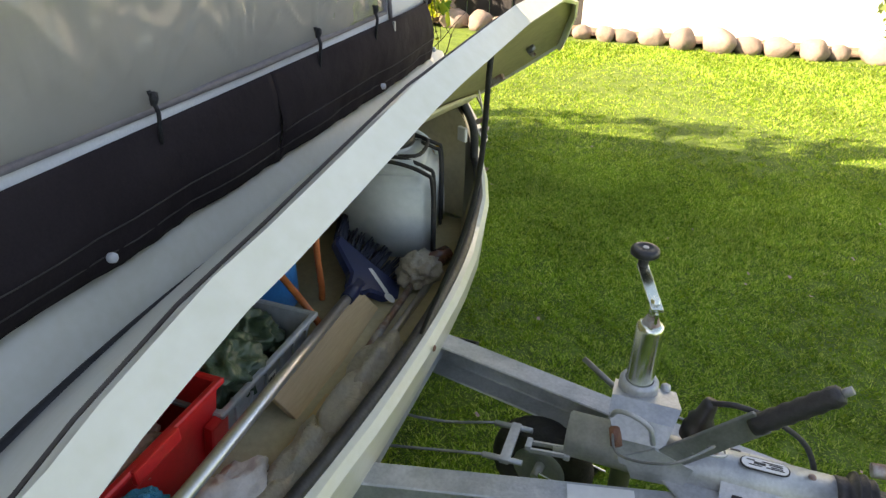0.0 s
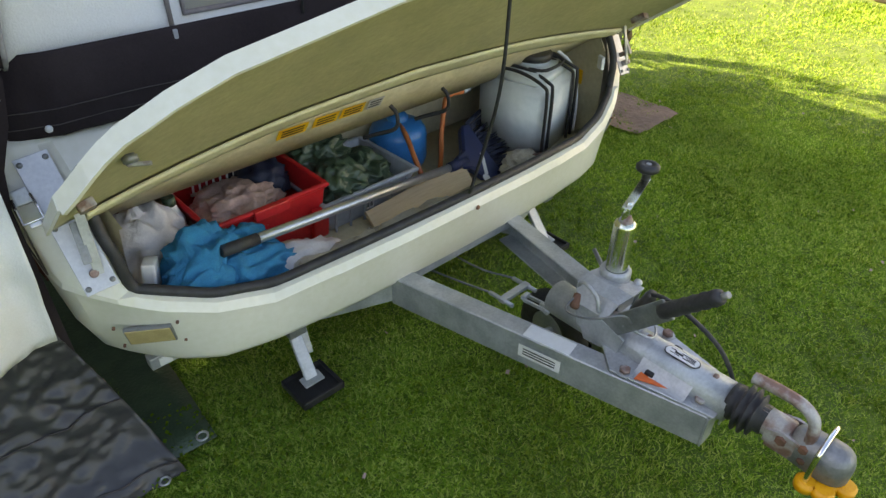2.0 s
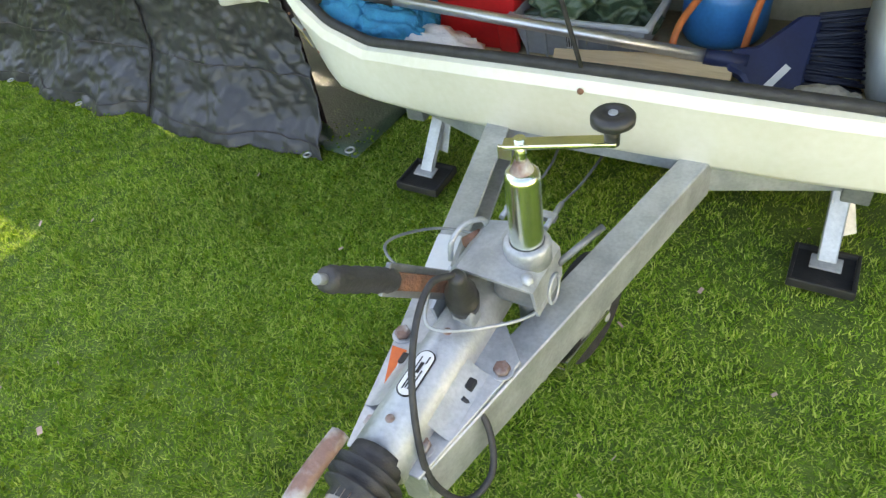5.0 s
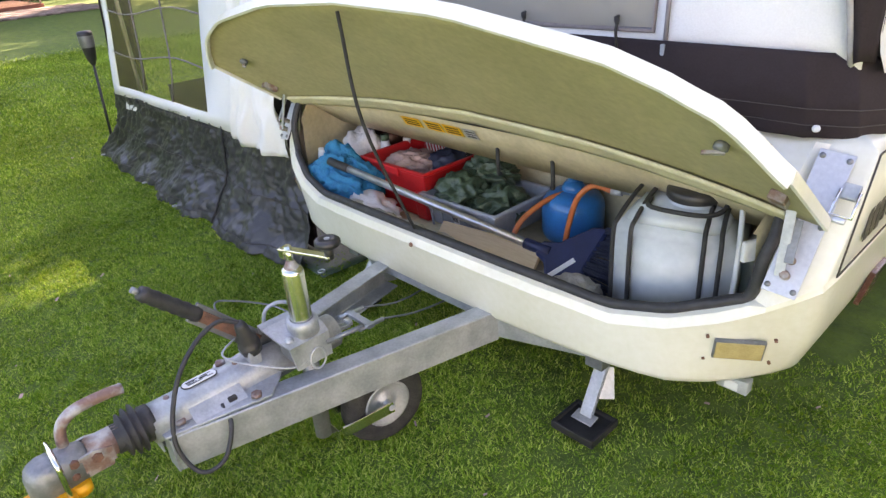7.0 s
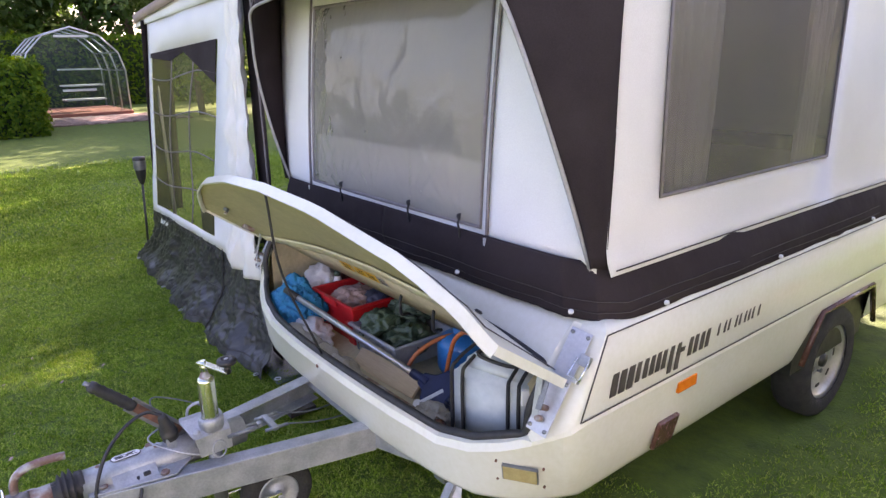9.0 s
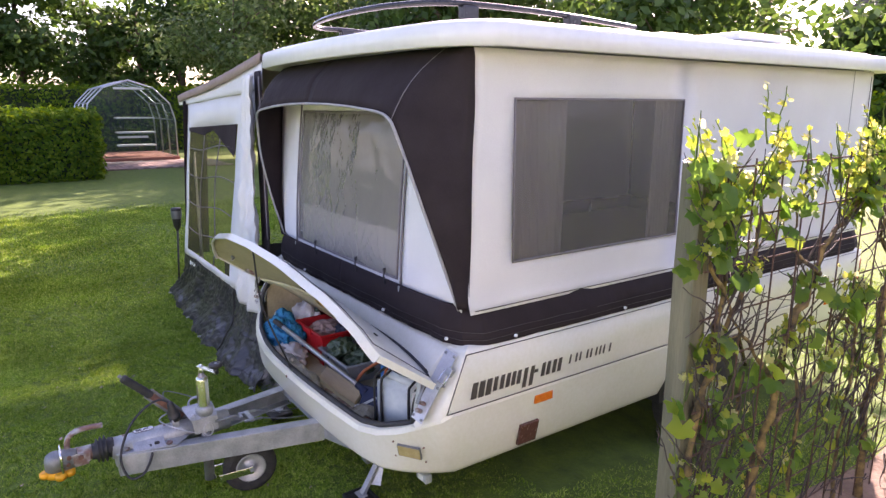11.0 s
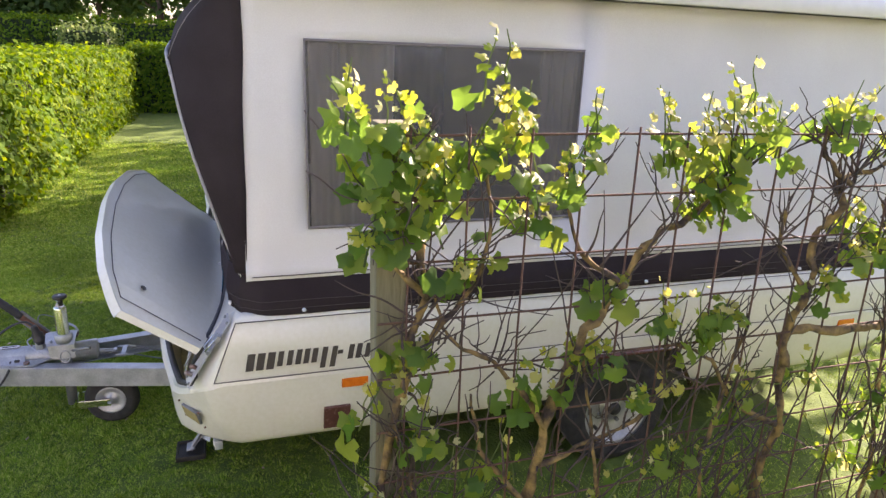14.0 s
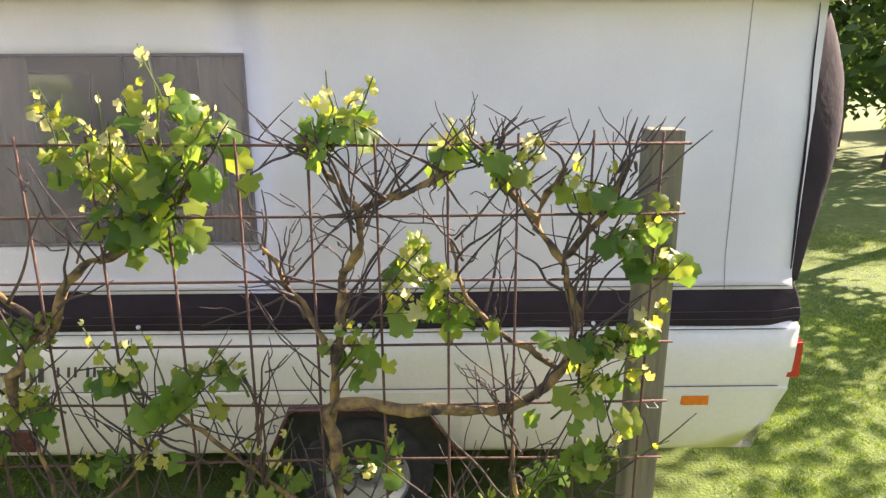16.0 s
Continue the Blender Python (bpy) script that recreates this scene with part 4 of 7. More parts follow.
pane = part("front_window", sheet(fpane, 120, 80), "pane_clear", caravan, "wrinkled clear film front window with rolled piping")
part("window_piping", tube([fpane(0, 0), fpane(0.5, 0), fpane(1, 0), fpane(1, 0.5), fpane(1, 1), fpane(0, 1), fpane(0, 0.5)], 0.007, 6, closed=True), "piping", pane)
part("inner_flap", sheet(lambda u, v: front_pt(lerp(FW[0] + 0.01, FW[1] - 0.01, u), lerp(FW[2], FW[2] + 0.19, v)) + Vector((0, 0.012 + 0.004 * math.sin(u * 30), 0)), 30, 4), "cloth_grey", pane, "pale inner flap behind the window")
for x in (-0.285, 0.16, 0.42):
    t_ = part("toggle", tube([front_pt(x, 1.02) + Vector((0, -0.012, 0)), front_pt(x, 0.99) + Vector((0, -0.02, 0)), front_pt(x, 0.945) + Vector((0, -0.012, 0))], 0.0034, 6), "strap_black", pane, "black window toggle loop")
    part("toggle_knob", lathe([(0, 0.010), (0.005, 0.008), (0.0065, 0), (0.004, -0.010)], 10, Matrix.Translation(front_pt(x, 1.010) + Vector((0, -0.018, 0))) @ pose(0, 0, 0, 15)), "strap_black", t_)
for x in (-0.575, 0.53):
    zz = [front_pt(x, lerp(0.96, 1.7, k / 8)) + Vector((0, -0.006, 0)) for k in range(9)]
    zp = part("zip", tube(zz, 0.005, 6), "piping", pane, "grey zip")
    part("zip_puller", box(0.010, 0.006, 0.035, 0.002, Matrix.Translation(zz[0] + Vector((0, -0.008, -0.012)))), "galv", zp)

# back wall, plain, with the same hood
part("rear_canvas", solid(sheet(lambda u, v: Vector((lerp(-0.89, 0.89, u), 3.125 - 0.03 * v, lerp(0.935, 1.89, v))), 10, 8), 0.002), "canvas_white", caravan)


# dark hood: a sun visor bulging out under the roof, with side cheeks running down
def hood_edge(s, t):
    """Hem of the hood on one side, t from the bottom corner to the visor's middle."""
    P = [Vector((0.872, 0.025, 0.94)), Vector((0.85, -0.045, 1.15)), Vector((0.80, -0.115, 1.40)), Vector((0.735, -0.15, 1.58)), Vector((0.68, -0.165, 1.655)), Vector((0.5, -0.17, 1.68)), Vector((0.25, -0.175, 1.695)), Vector((0, -0.178, 1.70))]
    sp = spline(P, 6)
    f = t * (len(sp) - 1)
    i = min(int(f), len(sp) - 2)
    p = sp[i].lerp(sp[i + 1], f - i)
    return Vector((p.x * s, p.y, p.z))


def hood_root(s, t):
    """Where the hood is sewn on: up the corner seam and along the roof."""
    P = [Vector((0.905, 0.042, 0.945)), Vector((0.904, 0.053, 1.3)), Vector((0.901, 0.066, 1.7)), Vector((0.897, 0.072, 1.893)), Vector((0.6, 0.0, 1.893)), Vector((0, -0.03, 1.893))]
    k = [0, 0.28, 0.50, 0.62, 0.8, 1.0]
    for i in range(5):
        if t <= k[i + 1]:
            p = P[i].lerp(P[i + 1], (t - k[i]) / (k[i + 1] - k[i]))
            break
    else:
        p = P[-1]
    return Vector((p.x * s, p.y, p.z))


def hood(s, rear):
    def fn(u, v):
        a, b = hood_root(s, u), hood_edge(s, u)
        p = a.lerp(b, v)
        bulge = 0.03 * math.sin(math.pi * v)
        p += Vector((0, -bulge, 0.3 * bulge)) + Vector((0, 0.006 * noise.noise(p * 5), 0))
        if rear:
            p = Vector((p.x, 3.14 - p.y, p.z))
        return p
    return solid(sheet(fn, 40, 8), 0.002)


for rear in (False, True):
    for s in (-1, 1):
        h = part("canvas_hood", hood(s, rear), "canvas_dark", caravan, "dark brown canvas hood over the window")
        if not rear:
            part("hem", tube([hood_edge(s, t / 40) + Vector((0, -0.003, 0)) for t in range(41)], 0.006, 6), "cloth_grey", h, "pale bound hem")
            part("seam", tube([hood_edge(s, 0.52).lerp(hood_root(s, 0.70), k / 6) + Vector((0, -0.028 * math.sin(math.pi * k / 6) - 0.004, 0.012 * math.sin(math.pi * k / 6))) for k in range(7)], 0.002, 4), "piping", h)

# ---------------------------------------------------------------- drawbar, coupling, jockey wheel, steadies
drawbar = thing("drawbar", "galvanised A-frame drawbar with overrun coupling and handbrake", "drawbar")


def channel(a, b, w, h, t, inward):
    """C section from a to b, top face at a and b, opening to the inward side."""
    a, b = Vector(a), Vector(b)
    d_ = (b - a).normalized()
    side = Vector((inward, 0, 0))
    side = (side - d_ * side.dot(d_)).normalized()
    up = Vector((0, 0, 1))
    prof = [(0, 0), (w, 0), (w, -t), (t, -t), (t, -h + t), (w, -h + t), (w, -h), (0, -h)]
    bm = bmesh.new()
    A = [bm.verts.new(a + side * x + up * z) for x, z in prof]
    B = [bm.verts.new(b + side * x + up * z) for x, z in prof]
    for i in range(8):
        bm.faces.new((A[i], A[(i + 1) % 8], B[(i + 1) % 8], B[i]))
    bm.faces.new(A)
    bm.faces.new(B)
    bmesh.ops.bevel(bm, geom=bm.edges[:], offset=0.0025, segments=1, affect="EDGES")
    return bm


for s in (-1, 1):
    part("side_member", channel((s * 0.245, -0.265, 0.302), (s * 0.062, -1.075, 0.310), 0.055, 0.09, 0.006, -s), "galv", drawbar, "galvanised channel side member")
    part("end_cap", bar((s * 0.065, -1.077, 0.265), (s * 0.02, -1.077, 0.265), 0.004, 0.085, 0.001), "galv", drawbar)
    part("outrigger", channel((s * 0.235, -0.27, 0.295), (s * 0.53, -0.155, 0.285), 0.04, 0.075, 0.005, -s), "galv", drawbar)
    part("chassis_rail", box(0.05, 3.0, 0.08, 0.003, pose(s * 0.5, 1.3, 0.245)), "galv_dark", drawbar)
    for (x, y) in ((0.087, -0.887), (0.041, -1.043)):
        bl = part("bolt", cyl(0.013, 0.011, 6, bevel=0.002, m=pose(s * x, y, 0.324)), "rust_steel", drawbar, "hex bolt")
        part("washer", cyl(0.018, 0.003, 16, m=pose(s * x, y, 0.3175)), "galv", bl)
part("cross_member", bar((-0.24, -0.262, 0.287), (0.24, -0.262, 0.287), 0.05, 0.03, 0.003), "galv", drawbar)
part("cross_member", bar((-0.55, -0.06, 0.25), (0.55, -0.06, 0.25), 0.05, 0.07, 0.003), "galv_dark", drawbar)
part("axle", bar((-0.72, 1.595, 0.2), (0.72, 1.595, 0.2), 0.07, 0.07, 0.004), "galv_dark", drawbar)
# coupling tube with its mounting plates
part("coupling_tube", rod((0, -1.095, 0.3215), (0, -0.62, 0.3215), 0.044, 32, bevel=0.003), "galv", drawbar, "galvanised overrun tube")
flange = [(-0.105, -0.86), (-0.06, -1.085), (0.06, -1.085), (0.105, -0.86), (0.05, -0.80), (-0.05, -0.80)]
part("mounting_plate", prism(flange, 0.006, pose(0, 0, 0.311), 0.0015), "galv", drawbar)
for s in (-1, 1):
    part("saddle", sheet(lambda u, v: Vector((s * lerp(0.072, 0.030, v), lerp(-0.90, -1.02, u), lerp(0.3175, 0.352, v ** 1.6))), 4, 6), "galv", drawbar)
    part("slot", box(0.018, 0.02, 0.012, 0.003, pose(s * 0.055, -0.93, 0.322)), "black_paint", drawbar)
for y in (-0.885, -1.045):
    part("rivet", lathe([(0, 0.008), (0.006, 0.006), (0.008, 0)], 10, pose(0.0, y, 0.362)), "rust_steel", drawbar)


def stadium(l, w, n=10):
    r = w / 2
    o = [(l / 2 - r + r * math.sin(a), r * math.cos(a)) for a in [k * math.pi / n for k in range(n + 1)]]
    return o + [(-x, -y) for x, y in o]


m = pose(-0.004, -0.968, 0.3668, 0, 0, 90) @ Matrix.Diagonal((0.74, 0.74, 1, 1))
pl = part("type_plate", prism(stadium(0.105, 0.034), 0.002, m), "white_paint", drawbar, "white oval type plate")
part("plate_border", prism(stadium(0.112, 0.040), 0.001, m @ pose(0, 0, -0.0005)), "black_paint", pl)
for dx, dy, w, h in ((-0.022, 0.007, 0.040, 0.0022), (0.022, 0.007, 0.030, 0.0022), (-0.026, 0.002, 0.026, 0.0022), (0.012, -0.001, 0.026, 0.007), (-0.024, -0.004, 0.030, 0.0022), (-0.016, -0.009, 0.046, 0.0022), (0.032, -0.008, 0.018, 0.0022)):
    part("print_bar", box(w, h, 0.001, 0, m @ pose(dx, dy, 0.0024)), "black_paint", pl)
# stickers on the member
d1 = (Vector((-0.062, -1.075, 0)) - Vector((-0.245, -0.265, 0))).normalized()
ang = math.degrees(math.atan2(d1.y, d1.x))
for off, mt, lab in ((0.0, "white_paint", "worn white sticker"),):
    c = Vector((-0.147, -0.70, 0.262))
    n = Vector((d1.y, -d1.x, 0))
    n = n if n.x < 0 else -n
    mm = Matrix.Translation(c + n * 0.003) @ pose(0, 0, 0, 0, 0, ang) @ pose(0, 0, 0, 90)
    stk = part("sticker", box(0.11, 0.036, 0.001, 0, mm), mt, drawbar, lab)
    for k in range(3):
        part("print_bar", box(0.085, 0.003, 0.001, 0, mm @ pose(0, 0.009 - 0.008 * k, 0.0012)), "black_paint", stk)
    part("sticker", box(0.12, 0.045, 0.001, 0, Matrix.Translation((-0.122, -0.705, 0.3082)) @ pose(0, 0, 0, 0, 0, ang)), "white_plastic", drawbar, "pale sticker on the top of the member")
tri = [(0, 0), (0.07, 0.012), (0.075, 0.04), (0.01, 0.052)]
trm = Matrix.Translation((-0.088, -0.925, 0.3185)) @ pose(0, 0, 0, 0, 0, ang)
tr = part("warning_mark", prism([(1.35 * a_ - 0.012, 1.35 * b_) for a_, b_ in tri], 0.002, trm), "orange_mark", drawbar, "orange painted mark")
part("mark_print", prism([(0.012, 0.02), (0.055, 0.022), (0.055, 0.032), (0.014, 0.034)], 0.001, trm @ pose(0, 0, 0.002)), "white_plastic", tr)

# bellows and coupling head
def put_at(bm, m):
    bm.transform(m)
    return bm


bell = [(r * 0.94, z * 0.80) for r, z in [(0.042, 0.0), (0.043, 0.022), (0.036, 0.027), (0.056, 0.034), (0.058, 0.038), (0.040, 0.045), (0.055, 0.053), (0.056, 0.057), (0.038, 0.064), (0.050, 0.071), (0.050, 0.075), (0.034, 0.081), (0.034, 0.098)]]
bel = part("bellows", lathe([(0.03, -0.004)] + bell + [(0.028, 0.080)], 32, Matrix.Translation((0, -1.085, 0.330)) @ pose(0, 0, 0, 90)), "rubber", drawbar, "black rubber bellows")
head = thing("coupling_head", "worn steel ball coupling with rusty handle", "coupling")
head.parent = drawbar
part("shank", rod((0, -1.148, 0.332), (0, -1.215, 0.332), 0.030, 20, bevel=0.003), "rust_steel", head)
part("head_body", box(0.060, 0.115, 0.020, 0.006, pose(0, -1.235, 0.306), 2), "rust_steel", head)
for s in (-1, 1):
    part("cheek", prism([(-0.055, -0.012), (0.055, -0.012), (0.055, 0.020), (0.02, 0.030), (-0.04, 0.024)], 0.006, Matrix(((0, 0, s, s * 0.026), (1, 0, 0, -1.228), (0, 1, 0, 0.322), (0, 0, 0, 1)))), "rust_steel", head, "worn rusty cheek plate")
part("neck", box(0.046, 0.055, 0.030, 0.008, pose(0, -1.195, 0.332), 2), "rust_steel", head)
part("catch", box(0.030, 0.045, 0.020, 0.004, pose(0, -1.236, 0.340, -18), 2), "rubber", head, "black catch of the coupling")
nose_ = lathe([(0, 0.038), (0.020, 0.036), (0.032, 0.026), (0.037, 0.010), (0.037, -0.030), (0.030, -0.036)], 24, pose(0, 0, 0))
for v_ in nose_.verts:
    if v_.co.y > 0:
        v_.co.y = v_.co.y * 1.0 + 0.045 * min(1, v_.co.y / 0.02)
part("ball_cup", put_at(nose_, pose(0, -1.292, 0.33)), "galv_dark", head, "rounded grey ball cup")
for s in (-1, 1):
    for y, z, r in ((-1.205, 0.335, 0.011), (-1.245, 0.345, 0.009), (-1.25, 0.318, 0.008)):
        part("bolt", rod((s * 0.026, y, z), (s * 0.038, y, z), r, 6, bevel=0.001), "rust", head)
hp = spline([(0, -1.245, 0.345), (0, -1.245, 0.380), (0, -1.236, 0.410), (0, -1.208, 0.428), (0, -1.16, 0.431), (0, -1.115, 0.427)], 5)
hb = tube(hp, 0.0110, 8)
for v_ in hb.verts:
    v_.co.x = v_.co.x * 1.25 - 0.014
part("handle", hb, "rust_steel", head, "rusty lifting handle")
# anti-theft lock on the coupling
lock = thing("hitch_lock", "yellow hitch lock with steel shackle on the coupling", "lock")
lb = bmesh.new()
put(lb, lathe([(0, 0.012), (0.030, 0.012), (0.034, 0.006), (0.034, -0.012), (0.026, -0.018), (0, -0.018)], 20, pose(0.0, -1.295, 0.282)))
part("lock_body", lb, "yellow_lock", lock, "bright yellow lock body")
for a in (0.1, 0.95, 2.9, 3.6, 4.7):
    part("lock_lobe", cyl(0.020, 0.026, 16, bevel=0.004, m=pose(0.047 * math.cos(a), -1.285 + 0.045 * math.sin(a), 0.284)), "yellow_lock", lock)
sh = [(-0.05, -1.272, 0.28), (-0.05, -1.272, 0.350), (-0.034, -1.272, 0.376), (0.034, -1.272, 0.376), (0.05, -1.272, 0.350), (0.05, -1.272, 0.28)]
part("shackle", tube(spline(sh, 4), 0.0055, 8), "chrome", lock, "bright steel shackle")

# handbrake lever
lev = part("handbrake_lever", bar((-0.045, -0.775, 0.335), (-0.05, -0.93, 0.505), 0.008, 0.048, 0.003, up=(0, 1, 1)), "galv_dark", drawbar, "weathered handbrake lever")
part("lever_rust", bar((-0.0395, -0.80, 0.365), (-0.044, -0.935, 0.51), 0.003, 0.026, 0.001, up=(0, 1, 1)), "rust", lev)
gp = [Vector((-0.05, -0.915, 0.488)), Vector((-0.051, -1.018, 0.592))]
gprof = []
for k in range(13):
    gprof.append((0.0165 + (0.0022 if k % 2 else 0) - 0.001 * k / 12, 0.145 * k / 12 - 0.07))
part("grip", lathe([(0.008, -0.072)] + gprof + [(0.011, 0.078), (0.0, 0.080)], 16, between(*gp)), "rubber", lev, "ribbed black rubber grip")
part("button", rod(gp[1], gp[1] + (gp[1] - gp[0]).normalized() * 0.02, 0.007, 10), "galv_dark", lev)
# sector of the lever with bolt
part("sector", prism([(0, 0), (0.09, 0.01), (0.10, 0.06), (0.03, 0.085), (-0.02, 0.05)], 0.006, Matrix.Translation((-0.052, -0.75, 0.30)) @ Matrix(((0, 0, 1, 0), (-1, 0, 0, 0), (0, 1, 0, 0), (0, 0, 0, 1)))), "galv", drawbar)

# jockey wheel clamp, tube, crank, wheel
jockey = thing("jockey_wheel", "zinc-plated jockey wheel with black crank knob", "jockey wheel")
JX, JY = 0.066, -0.734
tb = part("outer_tube", lathe([(0.0255, -0.235), (0.0255, -0.012), (0.024, -0.004), (0.017, 0.0), (0, 0.0)], 28, pose(JX, JY, 0.572)), "zinc_yellow", jockey, "shiny yellow-zinc tube")
part("inner_tube", cyl(0.021, 0.30, 20, m=pose(JX, JY, 0.245)), "galv_dark", jockey)
part("cap", lathe([(0, 0.018), (0.010, 0.016), (0.014, 0.006), (0.017, 0)], 16, pose(JX, JY, 0.572)), "rust_steel", jockey)
part("spindle", cyl(0.008, 0.05, 12, m=pose(JX, JY, 0.60)), "zinc_yellow", jockey)
cr = part("crank_arm", bar((JX - 0.022, JY - 0.006, 0.614), (0.184, -0.70, 0.622), 0.022, 0.006, 0.002), "zinc_yellow", jockey, "flat zinc crank arm")
part("crank_bend", bar((JX - 0.02, JY - 0.006, 0.611), (JX - 0.02, JY - 0.006, 0.590), 0.02, 0.005, 0.001, up=(0, 1, 0)), "zinc_yellow", jockey)
part("knob_stem", cyl(0.010, 0.03, 14, m=pose(0.178, -0.701, 0.632)), "black_plastic", jockey)
kp = [(0, 0.004), (0.012, 0.004), (0.014, 0.006), (0.024, 0.004), (0.0275, 0.0), (0.0275, -0.008), (0.020, -0.014), (0.008, -0.016), (0, -0.016)]
kb = lathe(kp, 24, pose(0.178, -0.701, 0.658))
part("knob", kb, "black_plastic", jockey, "round black plastic knob")
part("knob_pin", cyl(0.006, 0.003, 10, m=pose(0.178, -0.701, 0.6625)), "galv", jockey)
# clamp block on the tube
CLAMP = [(-0.052, 0.330), (-0.046, 0.385), (-0.020, 0.418), (0.020, 0.428), (0.085, 0.412), (0.100, 0.398), (0.103, 0.335)]


def saddle(u, v):
    """Folded sheet over the tube, cut back at its lower rear corner."""
    f = u * (len(CLAMP) - 1)
    i = min(int(f), len(CLAMP) - 2)
    x, z = (lerp(CLAMP[i][k], CLAMP[i + 1][k], f - i) for k in (0, 1))
    front = -0.815 + 0.030 * abs(2 * u - 1)
    return Vector((x, lerp(front, -0.690 - 0.035 * max(0, 1 - 3 * u), v), z))


clamp = part("clamp", solid(sheet(saddle, 24, 6, False), 0.005), "galv", drawbar, "folded galvanised jockey wheel clamp")
part("clamp_collar", lathe([(0.028, -0.02), (0.037, -0.02), (0.037, 0.012), (0.033, 0.018), (0.027, 0.018)], 24, pose(JX, JY, 0.424)), "galv", clamp)
part("clamp_block", box(0.070, 0.075, 0.055, 0.008, pose(0.060, -0.745, 0.370)), "galv_dark", clamp)
part("clamp_loop", tube(spline([(-0.050, -0.775, 0.395), (-0.048, -0.765, 0.428), (-0.040, -0.735, 0.440), (-0.026, -0.705, 0.430), (-0.020, -0.695, 0.405)], 4), 0.0048, 8), "galv", clamp, "bent galvanised loop")
part("clamp_bolt", lathe([(0, 0.01), (0.009, 0.008), (0.011, 0)], 6, pose(0.088, -0.785, 0.412)), "galv", clamp)
part("clamp_roll", rod((-0.058, -0.715, 0.375), (-0.030, -0.705, 0.395), 0.011, 12, bevel=0.002), "rust", clamp)
part("clamp_handle", rod((0.10, -0.70, 0.37), (0.145, -0.62, 0.395), 0.006, 8), "galv_dark", clamp, "clamp tightening bar")
# small wheel
WX, WY, WZ = 0.096, -0.565, 0.116
wm = Matrix.Translation((WX, WY, WZ)) @ pose(0, 0, 0, 0, 90, -8)
jt = part("tyre", lathe([(0.060, -0.024), (0.088, -0.036), (0.107, -0.030), (0.116, -0.014), (0.118, 0), (0.116, 0.014), (0.107, 0.030), (0.088, 0.036), (0.060, 0.024)], 32, wm), "tyre", jockey, "black pneumatic tyre")
part("rim", lathe([(0, 0.020), (0.018, 0.022), (0.022, 0.012), (0.044, 0.010), (0.060, 0.030), (0.066, 0.028), (0.061, 0.0), (0.061, -0.026), (0.03, -0.012), (0, -0.012)], 28, wm), "galv", jockey, "pressed steel rim")
part("hub", rod(wm @ Vector((0, 0, -0.05)), wm @ Vector((0, 0, 0.05)), 0.011, 12, bevel=0.002), "galv", jockey)
for s in (-1, 1):
    o = Vector((s * 0.047, 0, 0))
    part("fork", bar(Vector((WX, WY, WZ)) + o, Vector((JX, JY + 0.03, 0.105)) + o, 0.006, 0.032, 0.002), "zinc_yellow", jockey, "flat fork arm")
part("fork_bridge", box(0.1, 0.006, 0.03, 0.002, pose(JX, JY + 0.015, 0.105)), "zinc_yellow", jockey)

# brake rod, turnbuckle, balance yoke and cables
part("brake_rod", rod((-0.03, -0.70, 0.318), (-0.03, -0.60, 0.298), 0.005, 8), "galv", drawbar)
tbk = part("turnbuckle", bar((-0.042, -0.625, 0.30), (-0.042, -0.555, 0.291), 0.005, 0.010, 0.001), "galv", drawbar, "galvanised turnbuckle")
part("turnbuckle_side", bar((-0.022, -0.625, 0.30), (-0.022, -0.555, 0.291), 0.005, 0.010, 0.001), "galv", tbk)
for y in (-0.628, -0.552):
    part("turnbuckle_end", box(0.026, 0.012, 0.012, 0.002, pose(-0.032, y, 0.296)), "galv", tbk)
part("yoke", bar((-0.085, -0.515, 0.286), (0.02, -0.515, 0.286), 0.02, 0.012, 0.002), "galv", drawbar, "brake balance yoke")
for x in (-0.078, 0.012):
    part("cable_end", rod((x, -0.55, 0.288), (x, -0.47, 0.284), 0.006, 8), "galv", drawbar)
    part("brake_cable", tube(spline([(x, -0.47, 0.284), (x, -0.30, 0.24), (x * 2, 0.1, 0.22)], 4), 0.003, 6), "galv_dark", drawbar)

# breakaway cable, wiring and plug
part("breakaway_cable", tube(spline([(-0.05, -0.84, 0.40), (-0.02, -0.90, 0.385), (0.05, -0.86, 0.37), (0.10, -0.78, 0.345), (0.085, -0.72, 0.37), (0.07, -0.69, 0.40)], 6), 0.0028, 6), "galv", drawbar, "thin steel breakaway cable")
part("breakaway_cable", tube(spline([(-0.052, -0.86, 0.42), (-0.10, -0.86, 0.47), (-0.13, -0.80, 0.44), (-0.10, -0.72, 0.40), (-0.02, -0.70, 0.39)], 6), 0.0025, 6), "galv_dark", drawbar)
part("clip_ring", tube([Vector((0.105, -0.73 + 0.02 * math.cos(a), 0.345 + 0.028 * math.sin(a))) for a in [k * math.tau / 14 for k in range(14)]], 0.003, 6, closed=True), "galv", drawbar)
plug = thing("trailer_plug", "black trailer plug parked in its holder", "plug")
part("holder", box(0.035, 0.03, 0.05, 0.004, pose(0.012, -0.845, 0.378)), "galv", plug, "galvanised plug holder")
part("socket", lathe([(0, -0.045), (0.024, -0.045), (0.026, -0.02), (0.022, -0.018), (0.024, 0.0), (0.017, 0.01), (0.014, 0.035), (0.010, 0.045), (0, 0.045)], 18, pose(0.012, -0.85, 0.425, 12, 6)), "black_plastic", plug, "ribbed black plug")
cable = [(0.012, -0.858, 0.466), (0.0, -0.90, 0.483), (0.01, -0.965, 0.46), (0.035, -1.03, 0.40), (0.065, -1.07, 0.30), (0.10, -1.05, 0.225), (0.118, -1.00, 0.235), (0.095, -0.96, 0.29), (0.055, -0.955, 0.322)]
